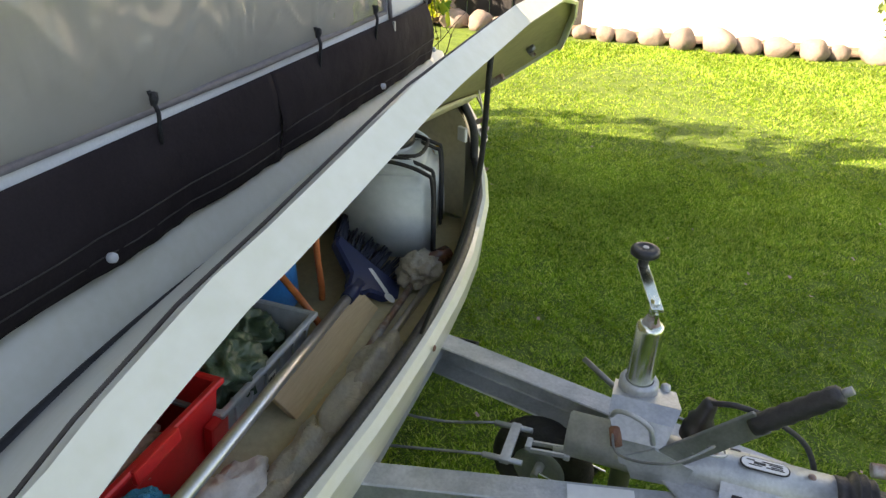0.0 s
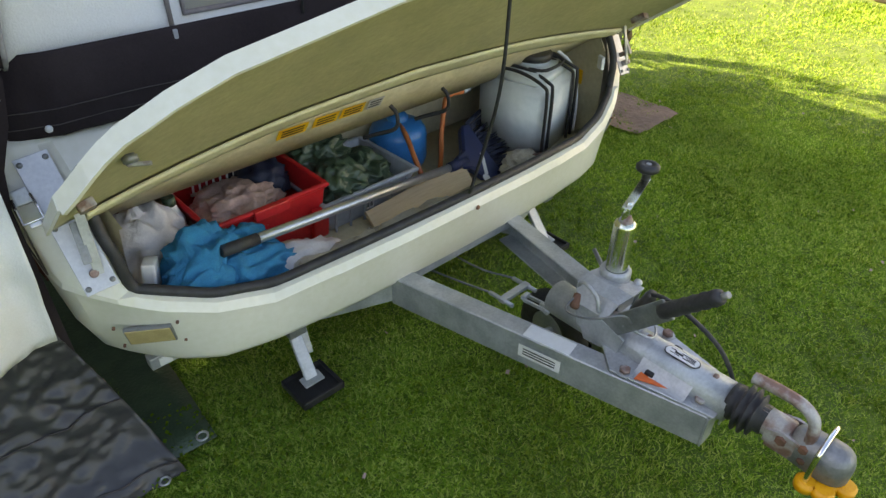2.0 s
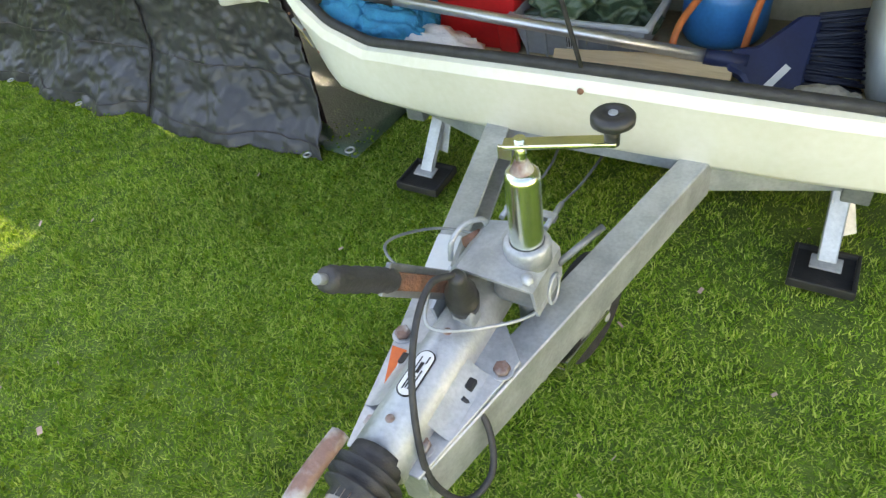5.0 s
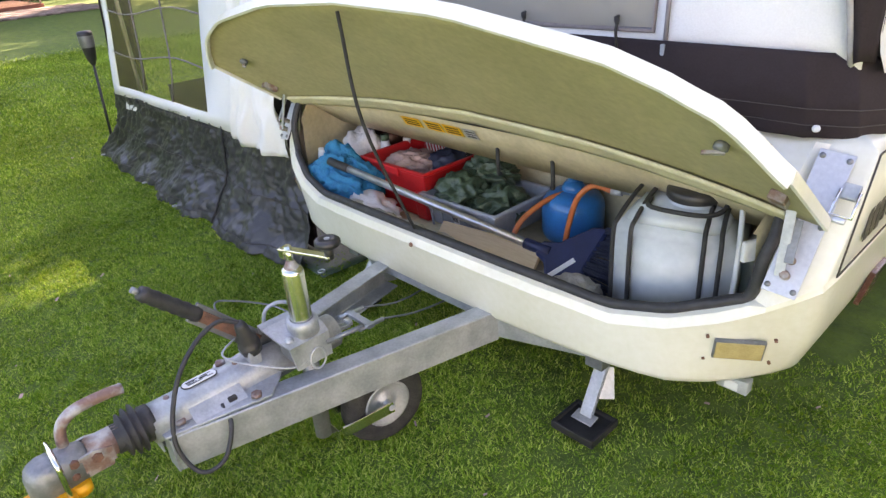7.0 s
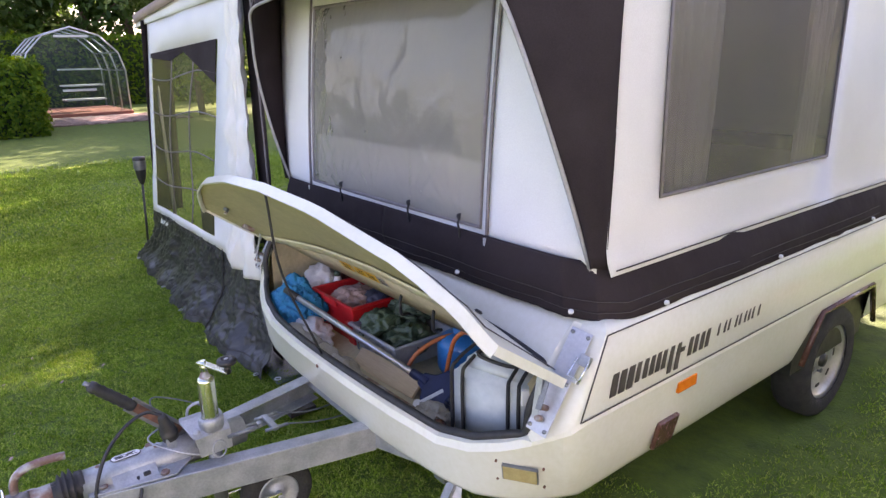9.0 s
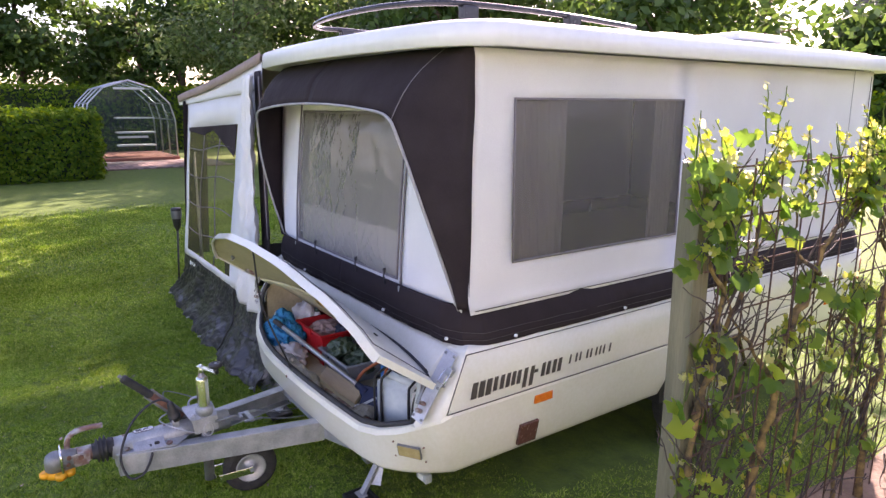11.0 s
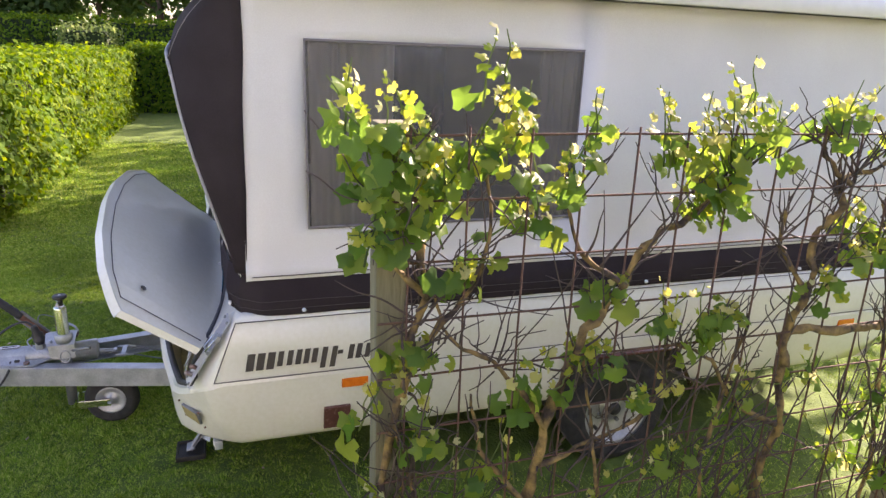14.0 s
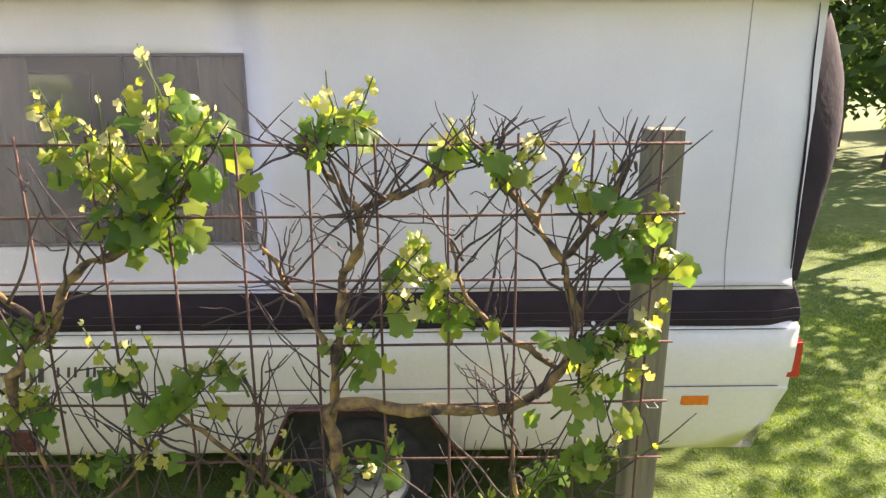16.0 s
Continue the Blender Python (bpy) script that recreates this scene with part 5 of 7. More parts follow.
part("cable", tube(spline(cable, 8), 0.0052, 8), "rubber", plug, "black cable hanging in a loop")


# corner steadies
def steady(s):
    st = thing("corner_steady", "galvanised corner steady leg standing on a black plastic foot", "steady leg", "front steadies")
    a, b = Vector((s * 0.475, -0.085, 0.235)), Vector((s * 0.49, -0.215, 0.055))
    part("leg", channel(a + Vector((-0.018, 0, 0)), b + Vector((-0.018, 0, 0)), 0.036, 0.022, 0.003, 1), "galv", st, "steel channel leg")
    part("pivot_bolt", rod(a + Vector((-0.03, 0, 0)), a + Vector((0.03, 0, 0)), 0.012, 6), "rust", st)
    part("brace", bar(a + Vector((0.01, -0.04, -0.075)), b + Vector((0.02, 0.06, 0.03)), 0.05, 0.003, 0.001), "galv", st)
    ft = bmesh.new()
    put(ft, box(0.128, 0.118, 0.012, 0.004, pose(b.x, b.y, 0.026)))
    part("foot", ft, "black_plastic", st, "black plastic foot pad")
    for dx, dy, w, l in ((0.060, 0, 0.008, 0.118), (-0.060, 0, 0.008, 0.118), (0, 0.055, 0.128, 0.008), (0, -0.055, 0.128, 0.008)):
        part("foot_rim", box(w, l, 0.02, 0.003, pose(b.x + dx, b.y + dy, 0.033)), "black_plastic", st)
    part("foot_plate", box(0.06, 0.035, 0.006, 0.002, pose(b.x, b.y, 0.052, 10)), "galv", st)
    return st


for s in (-1, 1):
    steady(s)

# ---------------------------------------------------------------- ground and surroundings
def ground_z(x, y):
    """Almost level lawn with a small hollow where the wheel stands."""
    return -0.075 * math.exp(-(((x - 0.85) / 0.35) ** 2 + ((y - 1.6) / 0.45) ** 2)) - 0.075 * math.exp(-(((x + 0.85) / 0.35) ** 2 + ((y - 1.6) / 0.45) ** 2))


def ground_mesh():
    ax = [-900, -300, -100, -50, -30, -20, -14, -10] + [-8 + 0.25 * k for k in range(57)] + [8, 12, 20, 40, 100, 300, 900]
    ay = [-900, -300, -100, -40, -20, -12, -8] + [-6 + 0.25 * k for k in range(57)] + [10, 14, 20, 30, 60, 150, 400, 900]
    bm = bmesh.new()
    g = {}
    for i, x in enumerate(ax):
        for j, y in enumerate(ay):
            g[i, j] = bm.verts.new((x, y, ground_z(x, y) + 0.008 * noise.noise(Vector((x * 0.9, y * 0.9, 0)))))
    for i in range(len(ax) - 1):
        for j in range(len(ay) - 1):
            bm.faces.new((g[i, j], g[i + 1, j], g[i + 1, j + 1], g[i, j + 1])).smooth = True
    return bm


tagged(obj("ground", ground_mesh(), "lawn"), "mown green lawn reaching to the hedges", "lawn", kind="structure")


def fast_mesh(name, verts, faces_n, per, material):
    """Mesh from arrays: faces_n faces of per corners each, in order."""
    me = bpy.data.meshes.new(name)
    n = len(verts)
    me.vertices.add(n)
    me.vertices.foreach_set("co", verts.astype(np.float32).ravel())
    me.loops.add(n)
    me.loops.foreach_set("vertex_index", np.arange(n, dtype=np.int32))
    me.polygons.add(faces_n)
    me.polygons.foreach_set("loop_start", np.arange(0, n, per, dtype=np.int32))
    me.update(calc_edges=True)
    me.materials.append(M[material])
    return new(name, me)


def lawn_blades(rng):
    """Blades of grass, thick round the drawbar and thinner further off."""
    P = []
    for (x0, x1, y0, y1, dens) in ((-2.4, 2.4, -1.9, 0.35, 80000), (-4.6, -2.4, -2.2, 1.0, 30000), (0.75, 3.4, 0.35, 2.5, 13000), (2.4, 5.0, -2.8, 0.35, 12000), (-1.2, 1.7, 3.0, 6.2, 26000), (1.7, 4.6, 2.5, 6.5, 5000), (-3.5, 1.5, 3.3, 10.0, 4200), (-9, -4.6, -2.5, 3.0, 7000)):
        n = int((x1 - x0) * (y1 - y0) * dens)
        P.append(np.column_stack([rng.uniform(x0, x1, n), rng.uniform(y0, y1, n)]))
    P = np.concatenate(P)
    n = len(P)
    P = P + rng.normal(0, 0.32, P.shape) * (rng.uniform(0, 1, n) < 0.75)[:, None]
    P = P[~((P[:, 0] > 4.95) | ((np.abs(P[:, 0]) < 0.9) & (P[:, 1] > 0.5) & (P[:, 1] < 3.0)))]
    n = len(P)
    big = 0.5 + 0.5 * np.sin(P[:, 0] * 3.1 + np.sin(P[:, 1] * 2.3) * 2) * np.sin(P[:, 1] * 2.7 + 1.3)
    far = np.clip((np.abs(P[:, 0] + 0.2) - 2.4) / 3, 0, 1)
    tuft = np.array([noise.noise(Vector((x * 16, y * 16, 0))) + 0.7 * noise.noise(Vector((x * 38, y * 38, 3))) for x, y in P])
    h = rng.uniform(0.004, 0.015, n) * (0.85 + 0.3 * big) * (1 + 0.6 * far) * np.clip(1 + 0.9 * tuft, 0.6, 1.6)
    w = rng.uniform(0.0015, 0.0036, n) * (1 + 1.8 * far)
    a = rng.uniform(0, 2 * np.pi, n)
    lean = rng.uniform(0.006, 0.022, n)
    la = rng.uniform(0, 2 * np.pi, n) * 0.85 + np.array([9 * noise.noise(Vector((x * 7, y * 7, 6))) for x, y in P])
    a = np.where(rng.uniform(0, 1, n) < 0.7, la + 1.57 + rng.normal(0, 0.35, n), a)
    z = np.array([ground_z(x, y) for x, y in P]) - 0.003
    dx, dy = np.cos(a) * w, np.sin(a) * w
    v = np.empty((n, 3, 3))
    v[:, 0] = np.column_stack([P[:, 0] - dx, P[:, 1] - dy, z])
    v[:, 1] = np.column_stack([P[:, 0] + dx, P[:, 1] + dy, z])
    v[:, 2] = np.column_stack([P[:, 0] + np.cos(la) * lean, P[:, 1] + np.sin(la) * lean, z + h])
    return tagged(fast_mesh("grass", v.reshape(-1, 3), n, 3, "grass_blade"), "short mown grass blades with clover patches", "grass", kind="stuff")


rng = np.random.default_rng(4)
lawn_blades(rng)

# clover and fallen petals scattered in the lawn
n = 42000
P = np.column_stack([rng.uniform(-2.2, 2.4, n), rng.uniform(-1.9, 0.3, n)])
keep_ = np.array([noise.noise(Vector((x * 1.3, y * 1.3, 4))) > 0.02 for x, y in P])
P = P[keep_]
k = len(P)
v = np.empty((k, 4, 3))
a = rng.uniform(0, 6.28, k)
r = rng.uniform(0.0025, 0.006, k)
z = rng.uniform(0.008, 0.024, k)
for c in range(4):
    v[:, c] = np.column_stack([P[:, 0] + r * np.cos(a + c * 1.57), P[:, 1] + r * np.sin(a + c * 1.57), z + 0.55 * r * np.sin(a * 3 + c * 1.57)])
tagged(fast_mesh("clover", v.reshape(-1, 3), k, 4, "leaf_hedge"), "small round clover leaves among the grass", "clover", kind="stuff")
n = 120
P = np.column_stack([rng.uniform(-3.5, 2.4, n), rng.uniform(-2.0, 0.4, n)])
v = np.empty((n, 4, 3))
a = rng.uniform(0, 6.28, n)
l_ = rng.uniform(0.003, 0.009, n)
asp = rng.uniform(0.2, 0.8, n)
for c, (su, sv) in enumerate(((-1, -1), (1, -1), (1, 1), (-1, 1))):
    v[:, c] = np.column_stack([P[:, 0] + l_ * (su * np.cos(a) - sv * asp * np.sin(a)), P[:, 1] + l_ * (su * np.sin(a) + sv * asp * np.cos(a)), 0.026 + 0.004 * su * np.sin(a)])
tagged(fast_mesh("fallen_petals", v.reshape(-1, 3), n, 4, "cloth_pink"), "pale dry petals and bits lying on the lawn", "petals", kind="stuff")


def leaf_cloud(rng, pts, nrm, size, spread, fold=0.25):
    """Leaf-shaped quads at pts, facing roughly along nrm."""
    n = len(pts)
    q = nrm + rng.normal(0, spread, (n, 3))
    q /= np.linalg.norm(q, axis=1)[:, None] + 1e-9
    t = rng.normal(0, 1, (n, 3))
    t -= (t * q).sum(1)[:, None] * q
    t /= np.linalg.norm(t, axis=1)[:, None] + 1e-9
    b = np.cross(q, t)
    s = rng.uniform(size[0], size[1], n)[:, None]
    v = np.empty((n, 4, 3))
    v[:, 0] = pts - t * s
    v[:, 1] = pts + b * s * 0.55 + q * s * fold * 0.5
    v[:, 2] = pts + t * s
    v[:, 3] = pts - b * s * 0.55 + q * s * fold * 0.5
    return v.reshape(-1, 3)


def hedge(name, x0, x1, y0, y1, h, count, label, seed, leaf=(0.035, 0.07), material="leaf_hedge", wob=0.12):
    """Clipped hedge: a core coloured dark for the shade inside, a skin of leaves on its sides and top."""
    rr = np.random.default_rng(seed)
    e = thing(name, label, "hedge", at=((x0 + x1) / 2, (y0 + y1) / 2, 0))
    cx, cy = (x0 + x1) / 2, (y0 + y1) / 2
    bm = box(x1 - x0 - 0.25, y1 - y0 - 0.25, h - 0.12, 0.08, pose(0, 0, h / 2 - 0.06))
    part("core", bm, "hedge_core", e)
    areas = [("x0", (y1 - y0) * h), ("x1", (y1 - y0) * h), ("y0", (x1 - x0) * h), ("y1", (x1 - x0) * h), ("top", (x1 - x0) * (y1 - y0))]
    tot = sum(a for _, a in areas)
    V = []
    for nm, ar in areas:
        n = int(count * ar / tot)
        u, w = rr.uniform(0, 1, n), rr.uniform(0, 1, n)
        dep = rr.normal(0, 0.05, n) - 0.02
        lump = np.array([wob * noise.noise(Vector((a * 5 + seed, b * 5, ar))) for a, b in zip(u * 4, w * 2)])
        dep = dep + lump
        if nm == "top":
            p = np.column_stack([lerp(x0, x1, u) - cx, lerp(y0, y1, w) - cy, h + dep])
            nr = np.tile([0, 0, 1.0], (n, 1))
        elif nm[0] == "x":
            sg = -1 if nm == "x0" else 1
            p = np.column_stack([(x0 if sg < 0 else x1) - cx + sg * dep, lerp(y0, y1, u) - cy, w * h])
            nr = np.tile([sg, 0, 0.35], (n, 1))
        else:
            sg = -1 if nm == "y0" else 1
            p = np.column_stack([lerp(x0, x1, u) - cx, (y0 if sg < 0 else y1) - cy + sg * dep, w * h])
            nr = np.tile([0, sg, 0.35], (n, 1))
        V.append(leaf_cloud(rr, p, nr, leaf, 0.55))
    V = np.concatenate(V)
    lv = fast_mesh("leaves", V, len(V) // 4, 4, material)
    lv.parent = e
    return e


hedge("hedge", -18.5, -14.2, -2.2, 0.75, 1.50, 26000, "clipped beech hedge block in fresh green leaf", 1)
hedge("hedge", -13.9, -2.9, -3.3, -2.02, 1.42, 42000, "long clipped beech hedge beside the lawn", 2, (0.03, 0.06))
hedge("hedge", -25.5, -24.0, -12, 9.5, 2.35, 24000, "tall dark clipped hedge behind the greenhouse", 3, (0.05, 0.09))
hedge("hedge", -16.0, 3.0, 15.0, 16.2, 1.9, 20000, "dark clipped hedge at the end of the lawn", 5, (0.05, 0.09))
hedge("shrub", -21.0, -19.7, -4.6, -3.2, 2.0, 2500, "rounded golden shrub behind the hedge", 9, (0.04, 0.08), "leaf_bush", 0.35)


def tree(name, x, y, h, r, trunk, count, label, seed, base=0.25, leaf=(0.07, 0.15), material="leaf_tree", limbs=9):
    rr = np.random.default_rng(seed)
    e = thing(name, label, "tree", at=(x, y, 0))
    bm = bmesh.new()
    tips = []
    top = Vector((rr.normal(0, 0.2), rr.normal(0, 0.2), h * 0.9))
    mid = Vector((rr.normal(0, 0.12), rr.normal(0, 0.12), h * 0.45))
    trunk_line = spline([(0, 0, -0.05), mid, top], 8)
    put(bm, tube(trunk_line, trunk, 10, taper=trunk * 0.2))
    for k in range(limbs):
        t = rr.uniform(base, 0.85)
        p = trunk_line[int(t * (len(trunk_line) - 1))]
        an = rr.uniform(0, math.tau)
        ln = r * rr.uniform(0.6, 1.0) * (1.15 - 0.5 * t)
        q = p + Vector((math.cos(an) * ln, math.sin(an) * ln, ln * rr.uniform(0.25, 0.7)))
        put(bm, tube(spline([p, p.lerp(q, 0.5) + Vector((0, 0, 0.08 * ln)), q], 4), trunk * 0.35, 6, taper=trunk * 0.08))
        tips += [q, p.lerp(q, 0.65), p.lerp(q, 0.4)]
    tips.append(top)
    part("trunk", bm, "bark", e, "rough brown trunk with limbs")
    V = []
    per = max(1, count // len(tips))
    for q in tips:
        cr = r * rr.uniform(0.28, 0.5)
        g = rr.normal(0, 1, (per, 3))
        g /= np.linalg.norm(g, axis=1)[:, None]
        rad = cr * rr.uniform(0.35, 1, per) ** 0.5
        p = np.array(q) + g * rad[:, None] * np.array([1, 1, 0.75])
        V.append(leaf_cloud(rr, p, g + np.array([0, 0, 0.5]), leaf, 0.6))
    V = np.concatenate(V)
    lv = fast_mesh("crown", V, len(V) // 4, 4, material)
    lv.parent = e
    return e


# wood behind the garden
rt = random.Random(8)
for k in range(15):
    yy = -13 + 2.15 * k
    tree("tree", -28.5 + rt.uniform(-2.0, 1.5), yy + rt.uniform(-0.6, 0.6), rt.uniform(8, 11), rt.uniform(2.4, 3.2), rt.uniform(0.14, 0.24), 5200,
         "tall dark broadleaf tree in the wood behind the hedge", 100 + k, 0.12, (0.10, 0.2), limbs=12)
for k in range(9):
    tree("tree", -17 + 3.6 * k + rt.uniform(-0.8, 0.8), 20.5 + rt.uniform(-1.5, 2.5), rt.uniform(7, 10) * (1 if k < 3 else 0.62), rt.uniform(2.2, 3.0), rt.uniform(0.13, 0.2), 4200,
         "broadleaf tree at the end of the garden", 200 + k, 0.15, (0.10, 0.2), limbs=11)
tree("willow_tree", -17.0, 4.9, 5.2, 2.2, 0.10, 9000, "pale silvery-green shrubby tree beside the greenhouse", 31, 0.05, (0.05, 0.11), "leaf_bush", 14)
tree("willow_tree", -15.5, 8.6, 5.8, 2.6, 0.12, 9000, "pale silvery-green shrubby tree on the lawn's edge", 32, 0.08, (0.05, 0.11), "leaf_bush", 14)
tree("apple_tree", -2.95, 6.35, 4.6, 1.7, 0.085, 6500, "young fruit tree with rough trunk on the lawn", 33, 0.32, (0.05, 0.10), "leaf_tree", 12)
tree("apple_tree", -8.2, 9.8, 5.0, 2.2, 0.10, 6500, "old fruit tree on the lawn", 34, 0.30, (0.05, 0.10), "leaf_tree", 12)
# tall trees added where their crowns throw dappled shade over the lawn
tree("tree", -11.5, 10.8, 8.6, 2.4, 0.16, 5200, "tall broadleaf tree added to shade the lawn", 51, 0.25, (0.07, 0.14), "leaf_tree", 12)
tree("tree", -8.8, 12.8, 9.2, 2.3, 0.16, 4800, "tall broadleaf tree added to shade the lawn", 53, 0.28, (0.07, 0.14), "leaf_tree", 11)
tree("tree", -19.5, 6.6, 8.2, 2.3, 0.15, 4200, "tall broadleaf tree added to shade the lawn", 56, 0.25, (0.07, 0.14), "leaf_tree", 11)
for k, (x, y) in enumerate(((-11.3, 13.4), (-13.4, 12.0), (-15.4, 10.9), (-17.5, 9.3), (-19.6, 8.2))):
    tree("tree", x, y, rt.uniform(9.4, 10.4), 2.9, 0.18, 2800, "tall broadleaf tree added at the lawn's edge for its shade", 60 + k, 0.22, (0.08, 0.16), "leaf_tree", 11)
for k, (x, y) in enumerate(((-10.4, 8.3), (-9.0, 7.4))):
    tree("tree", x, y, rt.uniform(8.2, 9.2), 2.7, 0.17, 4800, "tall broadleaf tree added to shade the lawn", 80 + k, 0.35, (0.08, 0.16), "leaf_tree", 12)
tree("apple_tree", -10.5, 6.0, 4.4, 1.6, 0.08, 4200, "slim fruit tree on the lawn", 35, 0.33, (0.05, 0.10), "leaf_tree", 11)


# greenhouse
def greenhouse():
    e = thing("greenhouse", "aluminium and glass greenhouse with a curved roof", "greenhouse", at=(-20.6, 2.25, 0))
    w, l, hs = 1.25, 1.6, 1.25
    arch = [(-w, 0), (-w, hs), (-w * 0.9, 1.75), (-w * 0.55, 2.2), (0, 2.42), (w * 0.55, 2.2), (w * 0.9, 1.75), (w, hs), (w, 0)]
    for x in (-l, -l / 3, l / 3, l):
        part("arch", tube([Vector((x, a, b)) for a, b in arch], 0.022, 6), "alu", e)
    for a, b in arch[1:-1]:
        part("purlin", bar((-l, a, b), (l, a, b), 0.03, 0.03, 0.002), "alu", e)
    for (a, b), (c, d_) in zip(arch, arch[1:]):
        part("pane", solid(sheet(lambda u, v: Vector((lerp(-l, l, u), lerp(a, c, v) * 0.99, lerp(b, d_, v) * 0.99)), 1, 1), 0.004), "glass", e)
    for xx in (-l, l):
        part("gable_pane", prism([(a * 0.985, b * 0.985) for a, b in arch], 0.004, Matrix.Translation((xx, 0, 0)) @ pose(0, 0, 0, 90, 0, 90)), "glass", e)
    for a in (-0.42, 0.42):
        part("door_post", bar((l + 0.02, a, 0), (l + 0.02, a, 2.2), 0.05, 0.05, 0.003), "alu", e)
    for zz in (0.05, 0.75, 2.18):
        part("door_rail", bar((l + 0.02, -0.42, zz), (l + 0.02, 0.42, zz), 0.05, 0.06, 0.003), "alu", e)
    for zz in (0.45, 0.85, 1.3):
        part("staging", box(0.5, 1.1, 0.04, 0.004, pose(0.6, 0.25, zz)), "white_plastic", e, "white staging shelf")
    part("plinth", box(2 * l + 0.1, 2 * w + 0.1, 0.12, 0.01, pose(0, 0, 0.06)), "brick", e)
    return e


greenhouse()

# brick terrace in front of the greenhouse
ter = thing("brick_terrace", "weathered red brick paving in front of the greenhouse", "paving", at=(-17.6, 2.6, 0))
ter["kind"] = "structure"
part("bed", box(2.6, 3.6, 0.03, 0.005, pose(0, 0, 0.012)), "soil", ter)
pm = box(0.205, 0.098, 0.03, 0.006)
me = bpy.data.meshes.new("paver")
pm.to_mesh(me)
pm.free()
me.materials.append(M["paver"])
rp = random.Random(3)
for i in range(12):
    for j in range(24):
        p = new("paver", me)
        p.parent = ter
        p.location = (-1.2 + 0.215 * i + 0.1 * (j % 2), -1.72 + 0.148 * j, 0.024 + rp.uniform(-0.003, 0.003))
        p.rotation_euler = (rp.uniform(-0.02, 0.02), rp.uniform(-0.02, 0.02), rp.uniform(-0.02, 0.02))
        p.scale = (1, 1.42, 1)

# red brick house beyond the trees
hs_ = thing("brick_house", "red-brown brick house with a dark roof beyond the garden", "house", at=(-1.6, 24.5, 0))
part("wall", box(12, 7, 3.4, 0.02, pose(0, 0, 1.7)), "brick", hs_)
part("roof", prism([(-4.2, 0), (4.2, 0), (0, 3.2)], 12.8, Matrix.Translation((-6.4, 0, 3.4)) @ pose(0, 0, 0, 90, 0, 90)), "roof_tile", hs_)

# white house wall, black board fence and boulders on the near side
wall_ob = tagged(obj("wall_white_house", box(0.3, 9.0, 2.9, 0.01, pose(5.60, -4.25, 1.45)), "wall_white"), "white rendered house wall in sun", "wall", kind="structure")
eave = tagged(obj("roof_eave", box(0.9, 9.4, 0.14, 0.01, pose(5.45, -4.25, 2.97)), "roof_tile"), "dark roof eave over the white wall", "eave", kind="structure")
fen = thing("board_fence", "black stained vertical board fence", "fence", at=(5.62, 0.3, 0))
fen["kind"] = "structure"
bmf = box(0.022, 0.115, 1.85, 0.004)
me = bpy.data.meshes.new("board")
bmf.to_mesh(me)
bmf.free()
me.materials.append(M["fence_black"])
for i in range(62):
    b = new("board", me)
    b.parent = fen
    b.location = (0.018 * (i % 2), 0.02 + 0.118 * i, 0.93)
for zz in (0.4, 1.5):
    part("fence_rail", box(0.045, 7.3, 0.09, 0.004, pose(0.045, 3.6, zz)), "fence_black", fen)
rb = random.Random(12)
yy = -3.6
rocks = []
while yy < 3.4:
    rs = rb.uniform(0.085, 0.145)
    bm = bmesh.new()
    bmesh.ops.create_icosphere(bm, subdivisions=3, radius=1)
    sd = rb.uniform(0, 50)
    for v_ in bm.verts:
        v_.co *= 1 + 0.22 * noise.noise(v_.co * 1.2 + Vector((sd, 0, 0))) + 0.06 * noise.noise(v_.co * 3.5 + Vector((sd, 3, 0)))
        v_.co = Vector((v_.co.x * rs * 0.85, v_.co.y * rs * 1.1, v_.co.z * rs * 0.8))
    o = obj("boulder", bm, "rock", smooth=True)
    xx = 5.12 + 0.08 * math.sin(yy * 1.3) + rb.uniform(-0.04, 0.04)
    o.location = (xx, yy, rs * 0.45)
    o.rotation_euler = (0, 0, rb.uniform(0, 6))
    tagged(o, "rounded pinkish-grey field boulder edging the flower bed", "boulder", "boulder edging")
    yy += rs * 2.05
tagged(obj("flower_bed", sheet(lambda u, v: Vector((lerp(5.1, 5.5, u), lerp(-3.7, 7, v), 0.03 + 0.03 * noise.noise(Vector((u * 4, v * 40, 0))))), 4, 60), "soil"), "dark soil bed behind the boulders", "flower bed", kind="structure")


def bush(name, x, y, r, h, count, label, seed, material):
    rr = np.random.default_rng(seed)
    e = thing(name, label, "bush", at=(x, y, 0))
    bm = bmesh.new()
    for k in range(9):
        an = rr.uniform(0, 6.28)
        q = Vector((math.cos(an) * r * 0.7, math.sin(an) * r * 0.7, h * rr.uniform(0.6, 0.95)))
        put(bm, tube(spline([(0, 0, -0.02), q * 0.5 + Vector((0, 0, 0.1)), q], 4), 0.012, 5, taper=0.003))
    part("stems", bm, "bark", e)
    g = rr.normal(0, 1, (count, 3))
    g /= np.linalg.norm(g, axis=1)[:, None]
    p = g * (rr.uniform(0.3, 1, count) ** 0.4)[:, None] * np.array([r, r, h * 0.5]) + np.array([0, 0, h * 0.52])
    V = leaf_cloud(rr, p, g, (0.03, 0.06), 0.6)
    lv = fast_mesh("leaves", V, len(V) // 4, 4, material)
    lv.parent = e
    return e


bush("bush", 5.12, -2.35, 0.35, 1.5, 900, "yellow-green leafy shrub against the white wall", 41, "leaf_bush")
bush("bush", 5.2, 1.75, 0.3, 0.6, 500, "bright green low plant in the bed", 42, "leaf_young")

# ---------------------------------------------------------------- things in the front locker
FZ = 0.331


